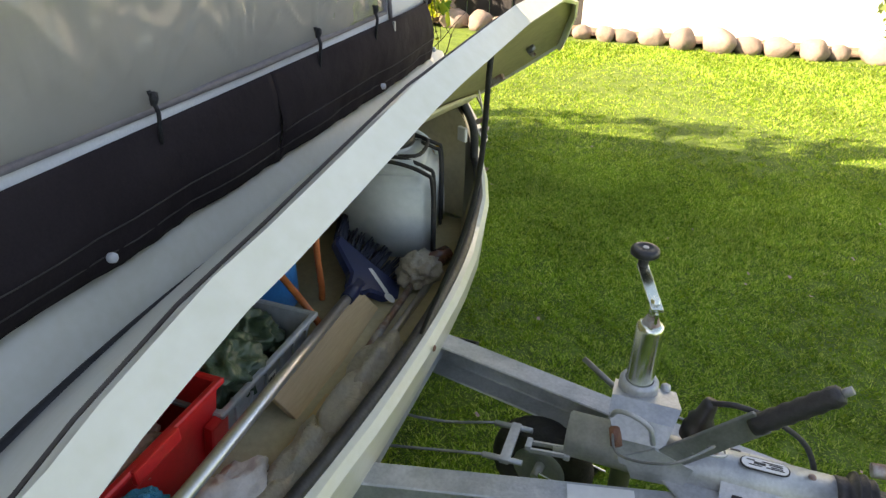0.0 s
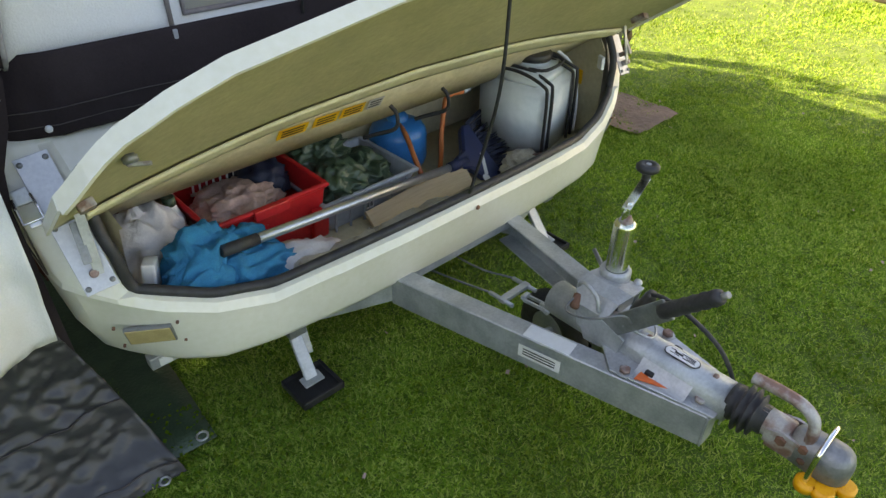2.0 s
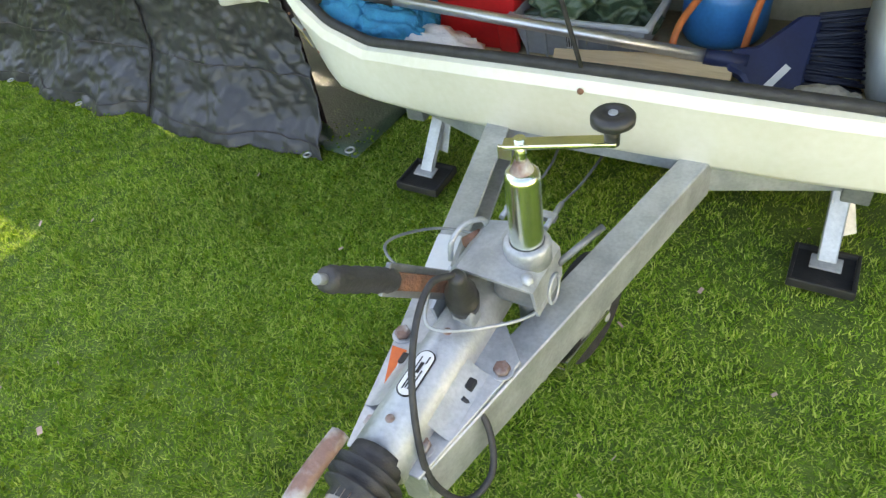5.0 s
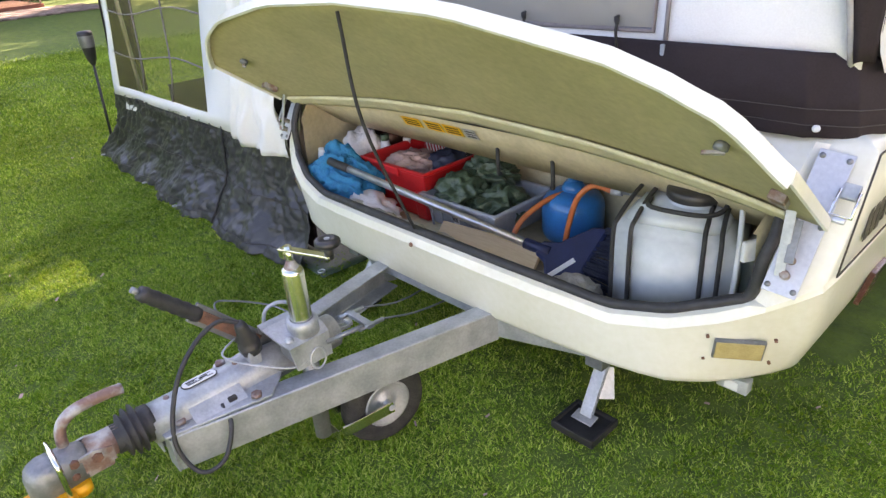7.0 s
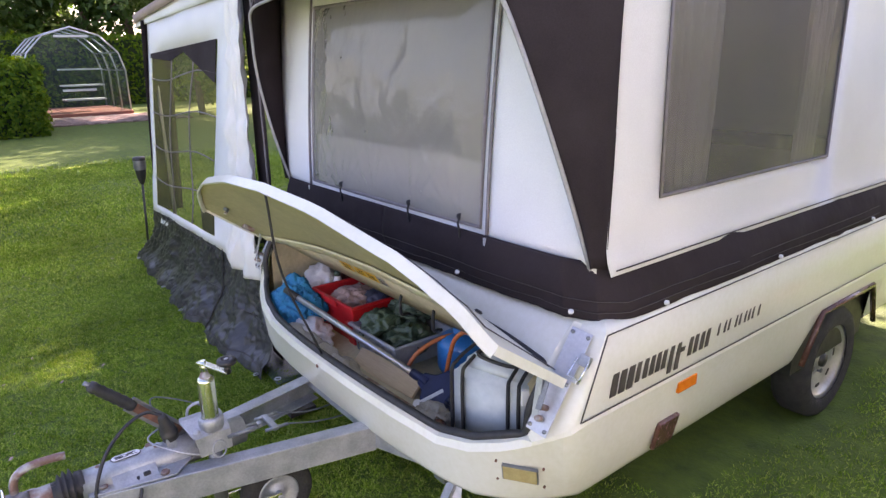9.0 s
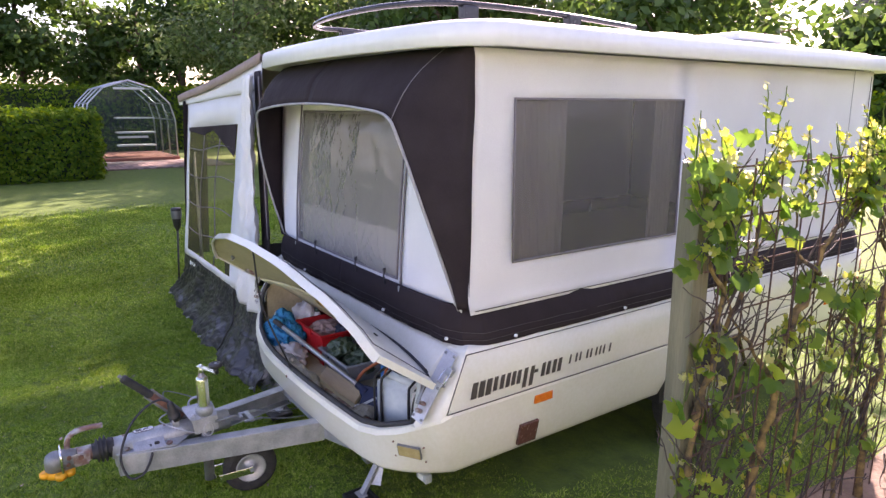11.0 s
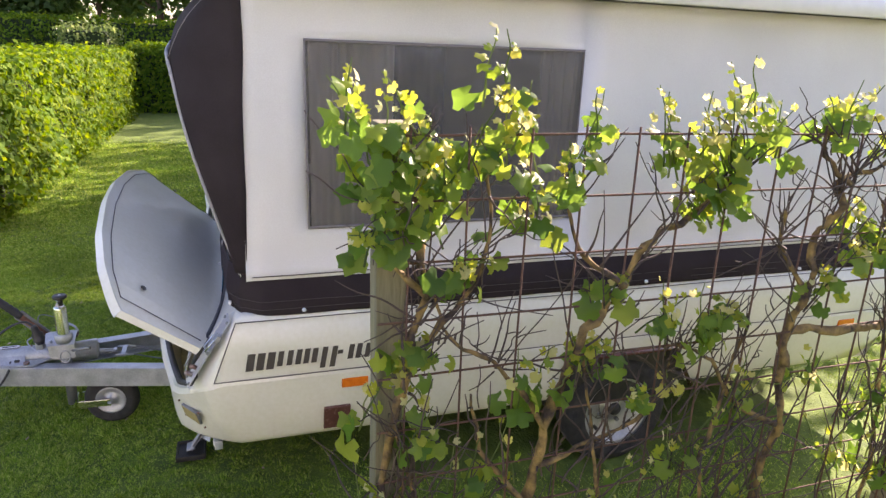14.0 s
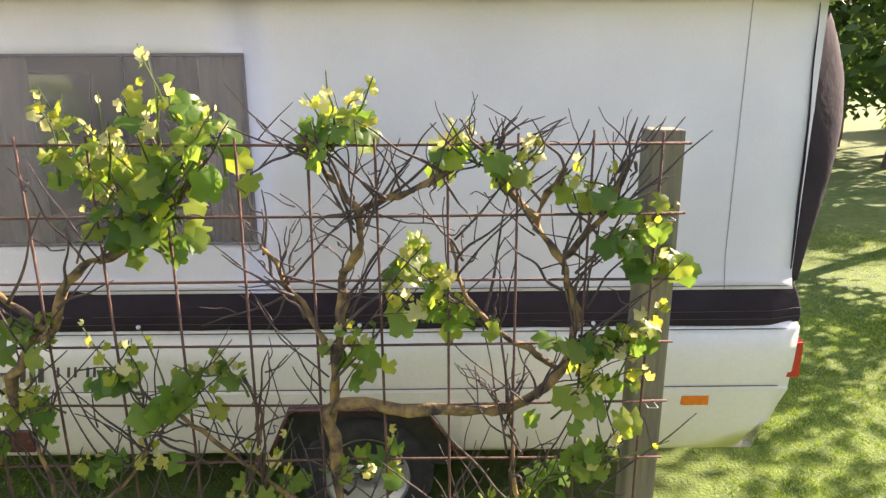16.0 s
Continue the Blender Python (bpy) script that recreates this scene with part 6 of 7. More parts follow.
def shell(x0, x1, y0, y1, z0, z1, t, taper=0.02, lip=0.01):
    """An empty box with thick walls, wider at the top, with a turned lip."""
    bm = bmesh.new()

    def ring(k, z, g):
        return [bm.verts.new((x, y, z)) for x, y in ((x0 + k + g, y0 + k + g), (x1 - k - g, y0 + k + g), (x1 - k - g, y1 - k - g), (x0 + k + g, y1 - k - g))]
    R = [ring(taper, z0, 0), ring(0, z1 - 0.012, 0), ring(-lip, z1 - 0.012, 0), ring(-lip, z1, 0), ring(0, z1, t), ring(taper, z0 + t, t)]
    for A, B in zip(R, R[1:]):
        for i in range(4):
            bm.faces.new((A[i], A[(i + 1) % 4], B[(i + 1) % 4], B[i]))
    bm.faces.new(R[0])
    bm.faces.new(R[-1])
    bmesh.ops.recalc_face_normals(bm, faces=bm.faces[:])
    bmesh.ops.bevel(bm, geom=bm.edges[:], offset=0.003, segments=1, affect="EDGES")
    return bm


# red box with clutter
red = thing("plastic_box", "red plastic storage box full of cloths and small things", "box")
part("tub", shell(-0.60, -0.275, -0.035, 0.262, FZ, 0.505, 0.004), "red_plastic", red)
for y in (-0.045, 0.272):
    part("grip", box(0.10, 0.012, 0.03, 0.004, pose(-0.44, y, 0.49)), "red_plastic", red)
part("foot_tab", box(0.05, 0.02, 0.10, 0.006, pose(-0.30, -0.03, 0.385, 10)), "red_plastic", red)
tagged(obj("crumpled_cloth", crumple((-0.47, 0.09, 0.452), (0.105, 0.10, 0.05), 0.3, 6, 2, 5), "cloth_pink"), "dusty pink crumpled cloth in the red box", "cloth")
tagged(obj("crumpled_cloth", crumple((-0.36, 0.17, 0.462), (0.07, 0.08, 0.05), 0.35, 6, 5), "bristle"), "dark folded cloth in the red box", "cloth")
bk = thing("plastic_basket", "small grey slatted plastic basket in the red box", "basket")
for i in range(13):
    part("slat", box(0.006, 0.003, 0.07, 0.001, pose(-0.53 + 0.019 * i, 0.215 - 0.002 * i, 0.485, 12)), "white_plastic", bk)
for z in (0.455, 0.52):
    part("rail", box(0.25, 0.006, 0.008, 0.001, pose(-0.416, 0.205 + 0.0, z, 0, 0, -6)), "white_plastic", bk)

# grey tub with the green tarpaulin
tub = thing("plastic_crate", "grey plastic crate holding a folded green tarpaulin", "crate")
part("tub", shell(-0.285, 0.035, -0.04, 0.235, FZ, 0.44, 0.004, 0.025), "grey_tub", tub)
lb = part("label", box(0.032, 0.001, 0.042, 0, pose(-0.135, -0.038, 0.385, 8)), "white_paint", tub, "white paper label")
for k in range(5):
    part("print_bar", box(0.002 + 0.001 * (k % 2), 0.001, 0.026, 0, pose(-0.145 + 0.005 * k, -0.0395, 0.385, 8)), "black_paint", lb)
for i in range(6):
    part("rib", box(0.006, 0.006, 0.09, 0.002, pose(-0.25 + 0.05 * i, -0.036, 0.375, 8)), "grey_tub", tub)
tp = thing("tarpaulin", "dark green crumpled tarpaulin in the crate", "tarpaulin")
for k, (c, sz, sd) in enumerate((((-0.185, 0.06, 0.43), (0.08, 0.085, 0.06), 3), ((-0.06, 0.10, 0.40), (0.075, 0.09, 0.055), 7), ((-0.165, 0.165, 0.465), (0.085, 0.065, 0.055), 12))):
    part("fold", crumple(c, sz, 0.40, 4.6, sd, 5), "tarp_green", tp)

# blue gas bottle with hoses
gas = thing("gas_bottle", "blue camping gas bottle with orange rubber hoses", "gas bottle")
GX, GY = 0.155, 0.185
part("shell", lathe([(0, 0), (0.085, 0.0), (0.092, 0.012), (0.095, 0.03), (0.095, 0.105), (0.092, 0.118), (0.082, 0.134), (0.062, 0.145), (0.040, 0.150), (0, 0.151)], 32, pose(GX, GY, FZ)), "blue_gas", gas)
part("collar", lathe([(0.034, 0.150), (0.036, 0.160), (0.030, 0.168), (0.024, 0.178), (0, 0.180)], 18, pose(GX, GY, FZ)), "blue_gas", gas)
part("valve", cyl(0.016, 0.03, 10, bevel=0.003, m=pose(GX, GY, 0.505)), "blue_gas", gas)
hose1 = spline([(GX - 0.01, GY - 0.02, 0.475), (0.12, 0.10, 0.465), (0.09, 0.02, 0.42), (0.085, -0.03, 0.36), (0.09, -0.04, 0.335)], 6)
tagged(obj("gas_hose", tube(hose1, 0.0085, 8), "hose"), "orange rubber gas hose", "hose", "gas hoses")
hose2 = spline([(0.355, 0.085, 0.553), (0.29, 0.09, 0.553), (0.255, 0.07, 0.52), (0.235, 0.06, 0.45), (0.225, 0.05, 0.37), (0.22, 0.05, 0.335)], 6)
tagged(obj("gas_hose", tube(hose2, 0.0085, 8), "hose"), "orange rubber gas hose hanging from the regulator", "hose", "gas hoses")
reg = thing("gas_regulator", "small brass and steel gas regulator", "regulator")
part("nut", rod((0.35, 0.085, 0.553), (0.38, 0.088, 0.555), 0.011, 6), "galv", reg)
part("pipe", rod((0.375, 0.088, 0.555), (0.46, 0.10, 0.56), 0.006, 8), "galv_dark", reg)
part("tap", box(0.02, 0.012, 0.018, 0.003, pose(0.41, 0.092, 0.562)), "rust_steel", reg)

# broom: handle and head
broom = thing("broom", "navy blue broom with long aluminium handle", "broom")
ha, hb_ = Vector((-0.632, -0.156, 0.513)), Vector((0.188, -0.050, 0.392))
part("handle", rod(ha.lerp(hb_, 0.10), hb_, 0.0125, 14), "alu", broom, "bright aluminium tube")
part("grip", rod(ha, ha.lerp(hb_, 0.12), 0.0145, 14, bevel=0.003), "rubber", broom, "black rubber grip")
part("socket", rod(hb_ - (hb_ - ha) * 0.03, hb_ + (hb_ - ha) * 0.07, 0.016, 14, 0.020), "navy", broom)
bx = (hb_ - ha).normalized()
by = Vector((-0.15, 0.72, 0.55))
by = (by - bx * by.dot(bx)).normalized()
bz = bx.cross(by)
bmx = Matrix((bx, by, bz)).transposed().to_4x4()
bmx.translation = hb_ + bx * 0.02
bmx = bmx @ Matrix.Diagonal((1.2, 1.2, 1.0, 1.0))
part("head", prism([(0, -0.018), (0.03, -0.028), (0.075, -0.098), (0.13, -0.105), (0.125, 0.0), (0.13, 0.105), (0.095, 0.098), (0.04, 0.03), (0, 0.018)], 0.03, bmx @ pose(0, 0, -0.015), 0.006), "navy", broom, "navy plastic broom head")
lg = part("logo", prism([(0.055, -0.055), (0.066, -0.060), (0.10, 0.0), (0.09, 0.006)], 0.001, bmx @ pose(0, 0, 0.0152)), "white_paint", broom, "small white maker's mark")
for f_ in (1, -1):
    part("logo_mark", cyl(0.013, 0.001, 16, m=bmx @ pose(0.052, -0.068, f_ * 0.0155)), "white_paint", broom)
rbz = random.Random(5)
bb = bmesh.new()
for i in range(190):
    v = lerp(-0.105, 0.105, rbz.random())
    o_ = rbz.uniform(-0.013, 0.013)
    a = bmx @ Vector((0.122, v, o_))
    b = bmx @ Vector((0.122 + rbz.uniform(0.075, 0.10), v * 1.28 + rbz.uniform(-0.006, 0.006), o_ * 1.8))
    put(bb, rod(a, b, 0.0032, 4, 0.0022))
tagged(part("bristles", bb, "bristle", broom, "dark blue-black bristles"), kind="stuff")

# plywood board
pa, pb = Vector((-0.165, -0.085, 0.345)), Vector((0.225, -0.072, 0.366))
tagged(obj("wooden_board", bar(pa, pb, 0.012, 0.082, 0.002, up=(0, 0.6, 0.62)), "plywood"), "pale plywood board lying by the rim of the locker", "board")
tagged(obj("wooden_strip", bar((-0.38, -0.165, 0.345), (-0.10, -0.165, 0.35), 0.05, 0.012, 0.003), "plywood"), "brown wooden strip on the locker floor", "strip")
tagged(obj("tent_pole", rod((-0.40, -0.185, 0.36), (0.42, -0.185, 0.345), 0.009, 10), "alu"), "steel tent pole on the locker floor", "pole", "tent poles")
tagged(obj("tent_pole", rod((-0.20, -0.16, 0.345), (0.50, -0.14, 0.345), 0.009, 10), "rust_steel"), "rusty steel tent pole on the locker floor", "pole", "tent poles")

# water tank with black straps
tank = thing("water_tank", "square translucent white water tank with black tie tubes", "tank")
tm = Matrix.Translation((0.592, 0.012, FZ)) @ pose(0, 0, 0, 0, 0, 14)


def tk(z0, z1, w, d_, b, top=1.0):
    bm = box(w, d_, z1 - z0, 0, pose(0, 0, (z0 + z1) / 2))
    for v in bm.verts:
        if v.co.z > (z0 + z1) / 2:
            v.co.x *= top
            v.co.y *= top
    bmesh.ops.bevel(bm, geom=bm.edges[:], offset=b, segments=3, affect="EDGES")
    bmesh.ops.transform(bm, matrix=tm, verts=bm.verts[:])
    for f in bm.faces:
        f.smooth = True
    return bm


part("tank_shell", tk(0.0, 0.245, 0.275, 0.245, 0.022), "tank", tank)
part("shoulder", tk(0.232, 0.283, 0.225, 0.20, 0.016, 0.88), "tank", tank)
part("neck", lathe([(0.055, 0.27), (0.058, 0.30), (0.05, 0.302)], 28, tm @ pose(0.02, 0.0, 0)), "tank", tank)
cp_ = part("screw_cap", lathe([(0.060, 0.292), (0.063, 0.296), (0.063, 0.312), (0.058, 0.318), (0, 0.319)], 32, tm @ pose(0.02, 0.0, 0)), "black_plastic", tank, "black screw cap")
for dx in (-0.125, -0.085, 0.075, 0.11):
    lp = [(dx, -0.128, 0.035 if dx < 0 else 0.012), (dx, -0.129, 0.225), (dx * 0.96, -0.108, 0.262), (dx * 0.9, -0.02, 0.287), (dx * 0.9, 0.09, 0.287)]
    part("tie_tube", tube(spline([tm @ Vector(p) for p in lp], 5), 0.0055, 8), "strap_black", tank, "black rubber tie tube")
part("tie_tube", tube(spline([tm @ Vector(p) for p in ((-0.125, -0.128, 0.035), (-0.105, -0.130, 0.028), (-0.085, -0.128, 0.035))], 4), 0.0055, 8), "strap_black", tank)
part("tie_tube", tube(spline([tm @ Vector(p) for p in ((-0.07, -0.03, 0.287), (-0.055, -0.085, 0.288), (0.05, -0.095, 0.288), (0.09, -0.06, 0.288), (0.098, -0.02, 0.30))], 4), 0.0055, 8), "strap_black", tank)
part("filler_hose", tube(spline([tm @ Vector(p) for p in ((0.10, 0.08, 0.295), (0.125, -0.02, 0.30), (0.14, -0.10, 0.24), (0.142, -0.125, 0.12), (0.13, -0.13, 0.02))], 5), 0.006, 8), "white_plastic", tank, "pale filler hose")
t2 = thing("spare_canister", "round grey plastic canister beside the water tank", "canister")
part("shell", lathe([(0, 0), (0.06, 0), (0.066, 0.02), (0.066, 0.16), (0.05, 0.20), (0.02, 0.215), (0, 0.216)], 24, pose(0.765, 0.12, FZ)), "tank", t2)
part("lid", cyl(0.022, 0.03, 14, bevel=0.003, m=pose(0.765, 0.12, FZ + 0.22)), "white_plastic", t2)
tagged(obj("wall_socket", box(0.035, 0.012, 0.045, 0.004, pose(0.802, -0.125, 0.60, 0, 0, 60)), "white_plastic"), "small white socket on the locker wall", "socket")
tagged(obj("label_card", box(0.03, 0.002, 0.05, 0, pose(0.822, -0.03, 0.52, 0, 0, 80)), "yellow"), "yellow card on the locker side wall", "card")
tagged(obj("drink_can", cyl(0.026, 0.10, 18, bevel=0.004, m=pose(0.46, -0.165, 0.362, 88, 0, 60)), "brown_lens"), "dark printed can lying by the rim", "can")
tagged(obj("plastic_bag", crumple((0.40, -0.145, 0.36), (0.06, 0.05, 0.04), 0.4, 6, 15), "film_bag"), "clear crumpled plastic bag", "bag")

# blue towel, white and grey cloths
towel = thing("towel", "bright blue crumpled towel", "towel")
for c, sz, sd in (((-0.655, -0.100, 0.44), (0.09, 0.070, 0.10), 4), ((-0.59, -0.145, 0.41), (0.115, 0.065, 0.065), 9), ((-0.685, -0.145, 0.42), (0.08, 0.055, 0.07), 14), ((-0.545, -0.085, 0.42), (0.07, 0.06, 0.075), 21)):
    part("fold", crumple(c, sz, 0.33, 4.0, sd, 5), "towel", towel)
tagged(obj("crumpled_cloth", crumple((-0.45, -0.15, 0.372), (0.12, 0.07, 0.05), 0.4, 5, 6), "cloth_white"), "pale grey crumpled cloth on the locker floor", "cloth")
tagged(obj("crumpled_cloth", crumple((-0.72, 0.06, 0.44), (0.085, 0.075, 0.105), 0.35, 5, 8), "cloth_white"), "white crumpled cloth in the corner of the locker", "cloth")
tagged(obj("crumpled_cloth", crumple((-0.74, 0.20, 0.42), (0.08, 0.07, 0.12), 0.3, 4, 18), "brown_lens"), "dark red bag at the back of the locker", "bag")
for x, y, h, mt in ((-0.635, 0.10, 0.20, "white_plastic"), (-0.61, 0.185, 0.17, "white_plastic")):
    bt = thing("plastic_bottle", "white plastic bottle standing in the locker", "bottle", "locker bottles")
    part("shell", lathe([(0, 0), (0.026, 0), (0.028, 0.01), (0.028, h * 0.75), (0.016, h * 0.88), (0.014, h), (0, h)], 18, pose(x, y, FZ)), mt, bt)
    part("cap", cyl(0.016, 0.025, 12, bevel=0.002, m=pose(x, y, FZ + h)), "tarp_green" if x < -0.62 else "white_plastic", bt)
bag = thing("plastic_bag", "crumpled brown-grey plastic sheet along the rim", "plastic sheet")
for x, sd in ((-0.43, 3), (-0.30, 5), (-0.16, 8), (-0.03, 11)):
    part("fold", crumple((x, -0.205 - 0.01 * (x > -0.2), 0.375), (0.10, 0.04, 0.045), 0.45, 5, sd, 3), "film_bag", bag)
tagged(obj("white_carton", box(0.05, 0.03, 0.09, 0.006, pose(-0.770, -0.085, 0.47, 5, 8, 60)), "white_plastic"), "small white plastic carton in the corner", "carton")
# hooks with black cords under the header
for x in (0.0, 0.20):
    hk = thing("tie_cord", "black elastic cord on a hook under the header", "cord", "hooks and cords")
    part("hook_plate", box(0.028, 0.006, 0.028, 0.002, pose(x, 0.034, 0.622, 40)), "galv", hk)
    part("cord", tube(spline([(x, 0.022, 0.625), (x + 0.012, 0.008, 0.600), (x + 0.01, 0.012, 0.555), (x - 0.03, 0.06, 0.53), (x - 0.05, 0.09, 0.515)], 5), 0.006, 6), "strap_black", hk)

# ---------------------------------------------------------------- awning on the far side
awning = thing("awning", "grey and white awning with clear windows and dark mud skirt", "awning")


def aw_x(k, z):
    """Inner and outer edges of the front panel by height: k from 0 (outer) to 1 (inner)."""
    outer = lerp(-3.01, -2.68, max(0, (z - 0.45) / 1.28))
    inner = lerp(-1.43, -1.08, max(0, (z - 0.45) / 1.28))
    return lerp(outer, inner, k)


def aw_y(z):
    return -0.03 - 0.05 * max(0, min(1, (1.7 - z) / 1.25))


def aw_top(k):
    return lerp(1.71, 1.80, k)


def aw_pt(k, v, off=0.0):
    z = lerp(0.45, aw_top(k), v)
    return Vector((aw_x(k, z), aw_y(z) + 0.010 * noise.noise(Vector((k * 6, z * 3, 1))) - off, z))


AWW = (0.065, 0.79, 0.045, 0.845)
bm = bmesh.new()
ks = [0, AWW[0] * 0.5, AWW[0]] + [lerp(AWW[0], AWW[1], i / 6) for i in range(1, 7)] + [0.92, 1.0]
vs = [0, AWW[2]] + [lerp(AWW[2], AWW[3], i / 6) for i in range(1, 7)] + [0.92, 1.0]
g = {(i, j): bm.verts.new(aw_pt(k, v)) for i, k in enumerate(ks) for j, v in enumerate(vs)}
for i in range(len(ks) - 1):
    for j in range(len(vs) - 1):
        if AWW[0] - 1e-4 <= ks[i] < AWW[1] - 1e-4 and AWW[2] - 1e-4 <= vs[j] < AWW[3] - 1e-4:
            continue
        bm.faces.new((g[i, j], g[i + 1, j], g[i + 1, j + 1], g[i, j + 1])).smooth = True
part("front_panel", solid(bm, 0.002), "canvas_white", awning, "white canvas front panel")
wp = part("window_film", sheet(lambda u, v: aw_pt(lerp(AWW[0], AWW[1], u), lerp(AWW[2], AWW[3], v), 0.002), 10, 10), "pane_awning", awning, "clear film window with dark grid lines")
for u in (0.33, 0.66):
    part("grid_line", tube([aw_pt(lerp(AWW[0], AWW[1], u + 0.03 * math.sin(k)), lerp(AWW[2], AWW[3], k / 8), 0.004) for k in range(9)], 0.004, 5), "piping", wp)
for v in (0.2, 0.42, 0.64, 0.85):
    part("grid_line", tube([aw_pt(lerp(AWW[0], AWW[1], k / 8), lerp(AWW[2], AWW[3], v - 0.02 * math.sin(k * 0.8)), 0.004) for k in range(9)], 0.004, 5), "piping", wp)
cor = [aw_pt(AWW[1], AWW[3], 0.006), aw_pt(AWW[1], AWW[3] - 0.16, 0.006), aw_pt(lerp(AWW[0], AWW[1], 0.55), AWW[3] - 0.02, 0.006), aw_pt(lerp(AWW[0], AWW[1], 0.35), AWW[3] - 0.05, 0.006), aw_pt(AWW[0], AWW[3] - 0.02, 0.006), aw_pt(AWW[0], AWW[3], 0.006)]
bm = bmesh.new()
bm.faces.new([bm.verts.new(p) for p in cor])
part("corner_patch", solid(bm, 0.003), "canvas_dark", wp, "dark rolled blind edge")


# skirt running down on to the grass
def skirt(u, v):
    x = lerp(-3.03, -0.99, u)
    top = Vector((x, -0.09, 0.46))
    bx_ = lerp(-3.45, -0.86, u)
    bot = Vector((bx_, lerp(-0.15, -0.245, min(1, u * 1.6)) + 0.02 * math.sin(u * 21), 0.012))
    p = top.lerp(bot, v)
    p.y += 0.045 * math.sin(math.pi * v) + 0.05 * noise.noise(Vector((u * 14, v * 3, 2))) * v + 0.022 * (0.5 - abs(noise.noise(Vector((u * 26, v * 6, 5))))) + 0.016 * (0.5 - abs(noise.noise(Vector((u * 60 + v * 9, v * 14, 3))))) + 0.007 * (0.5 - abs(noise.noise(Vector((u * 105 - v * 20, v * 34, 9)))))
    p.y -= 0.05 * max(0, v - 0.75) * 4 * 0.4
    p.z += 0.014 * abs(noise.noise(Vector((u * 22, v * 6, 7)))) * v
    if v > 0.97:
        p.z = max(0.008, p.z * 0.6)
    return p


aw_sk = part("mud_skirt", solid(sheet(skirt, 260, 64), 0.002), "skirt_pvc", awning, "dark grey crinkled mud skirt")
for v in (0.06, 0.55, 0.93):
    part("seam", tube([skirt(k / 60, v) + Vector((0, -0.004, 0.002)) for k in range(61)], 0.002, 4), "stitch", aw_sk)
part("zip", tube([skirt(0.69, k / 8) + Vector((0, -0.006, 0.003)) for k in range(9)], 0.006, 6), "strap_black", aw_sk)
for u in (0.03, 0.35, 0.55, 0.98):
    p = skirt(u, 0.985)
    part("eyelet", tube([p + Vector((0.012 * math.cos(a), 0.012 * math.sin(a) - 0.01, 0.006)) for a in [k * math.tau / 10 for k in range(10)]], 0.003, 5, closed=True), "alu", aw_sk)
lgp = skirt(0.085, 0.22)
part("logo", prism([(0, 0), (0.05, 0.0), (0.06, 0.05), (0.02, 0.055), (0.01, 0.03)], 0.002, Matrix.Translation(lgp + Vector((0, -0.012, 0))) @ pose(0, 0, 0, 80)), "white_paint", aw_sk, "small white maker's mark")
part("logo", prism([(0, 0), (0.10, 0.0), (0.10, 0.035), (0, 0.03)], 0.002, Matrix.Translation(lgp + Vector((0.07, -0.012, 0.004))) @ pose(0, 0, 0, 80)), "white_paint", aw_sk, "small white maker's mark")


# gathered door curtain
def door(u, v):
    z = lerp(0.44, 1.86, v)
    x = lerp(lerp(-1.46, -1.12, v ** 0.8), lerp(-0.985, -0.93, v), u)
    y = -0.10 + 0.03 * v + 0.022 * math.sin(u * 15 + v * 2) * (1 - 0.3 * v) + 0.015 * noise.noise(Vector((u * 5, v * 5, 8)))
    y += 0.034 * (0.5 - abs(noise.noise(Vector((u * 5 + v * 4, v * 9, 2))))) + 0.016 * (0.5 - abs(noise.noise(Vector((u * 11 - v * 8, v * 20, 5)))))
    return Vector((x, y - 0.035 - 0.02 * u, z))


part("door_curtain", solid(sheet(door, 70, 60), 0.002), "canvas_white", awning, "white door flap hanging in folds")
part("edge_strip", solid(sheet(lambda u, v: Vector((lerp(lerp(-1.10, -1.03, v), lerp(-0.960, -0.895, min(1, max(0, (v - 0.40) / 0.08))), u), -0.055 - 0.01 * u, lerp(0.02, 1.88, v))), 4, 24), 0.003), "canvas_dark", awning, "dark joining strip with zip")
part("zip", tube([Vector((-0.915, -0.07, lerp(0.92, 1.85, k / 8))) for k in range(9)], 0.005, 6), "piping", awning)
# dark outer edge and the roof
part("outer_strip", solid(sheet(lambda u, v: Vector((lerp(-3.01, -2.68, v) - lerp(0.13, 0.22, v) * u, lerp(-0.07, 0.16, u), lerp(0.40, 1.72, v) + 0.02 * math.sin(3 * u))), 6, 10), 0.003), "canvas_dark", awning, "dark outer side wall")
part("roof_valance", solid(sheet(lambda u, v: Vector((lerp(-2.92, -0.93, u), -0.05 - 0.01 * math.sin(math.pi * u), lerp(1.71, 1.925, u ** 0.85) - 0.03 * math.sin(math.pi * u) + lerp(-0.0, 0.055, v))), 20, 2), 0.003), "canvas_brown", awning, "brown roof edge")
part("roof_gusset", solid(sheet(lambda u, v: Vector((lerp(-2.92, -0.93, u), -0.042, lerp(lerp(1.71, 1.80, u) - 0.02, lerp(1.71, 1.925, u ** 0.85) - 0.03 * math.sin(math.pi * u) + 0.005, v))), 20, 3), 0.002), "canvas_white", awning)
part("awning_roof", solid(sheet(lambda u, v: Vector((lerp(-2.93, -0.93, u), lerp(-0.05, 2.7, v), lerp(1.76, 1.97, u ** 0.85) - 0.03 * math.sin(math.pi * u) - 0.04 * math.sin(math.pi * v))), 12, 12), 0.003), "canvas_brown", awning, "brown awning roof")
for x, y in ((-2.88, 0.0), (-2.88, 2.65)):
    part("pole", rod((x, y + 0.03, 0.0), (x, y + 0.03, 1.75), 0.012, 10), "alu", awning)
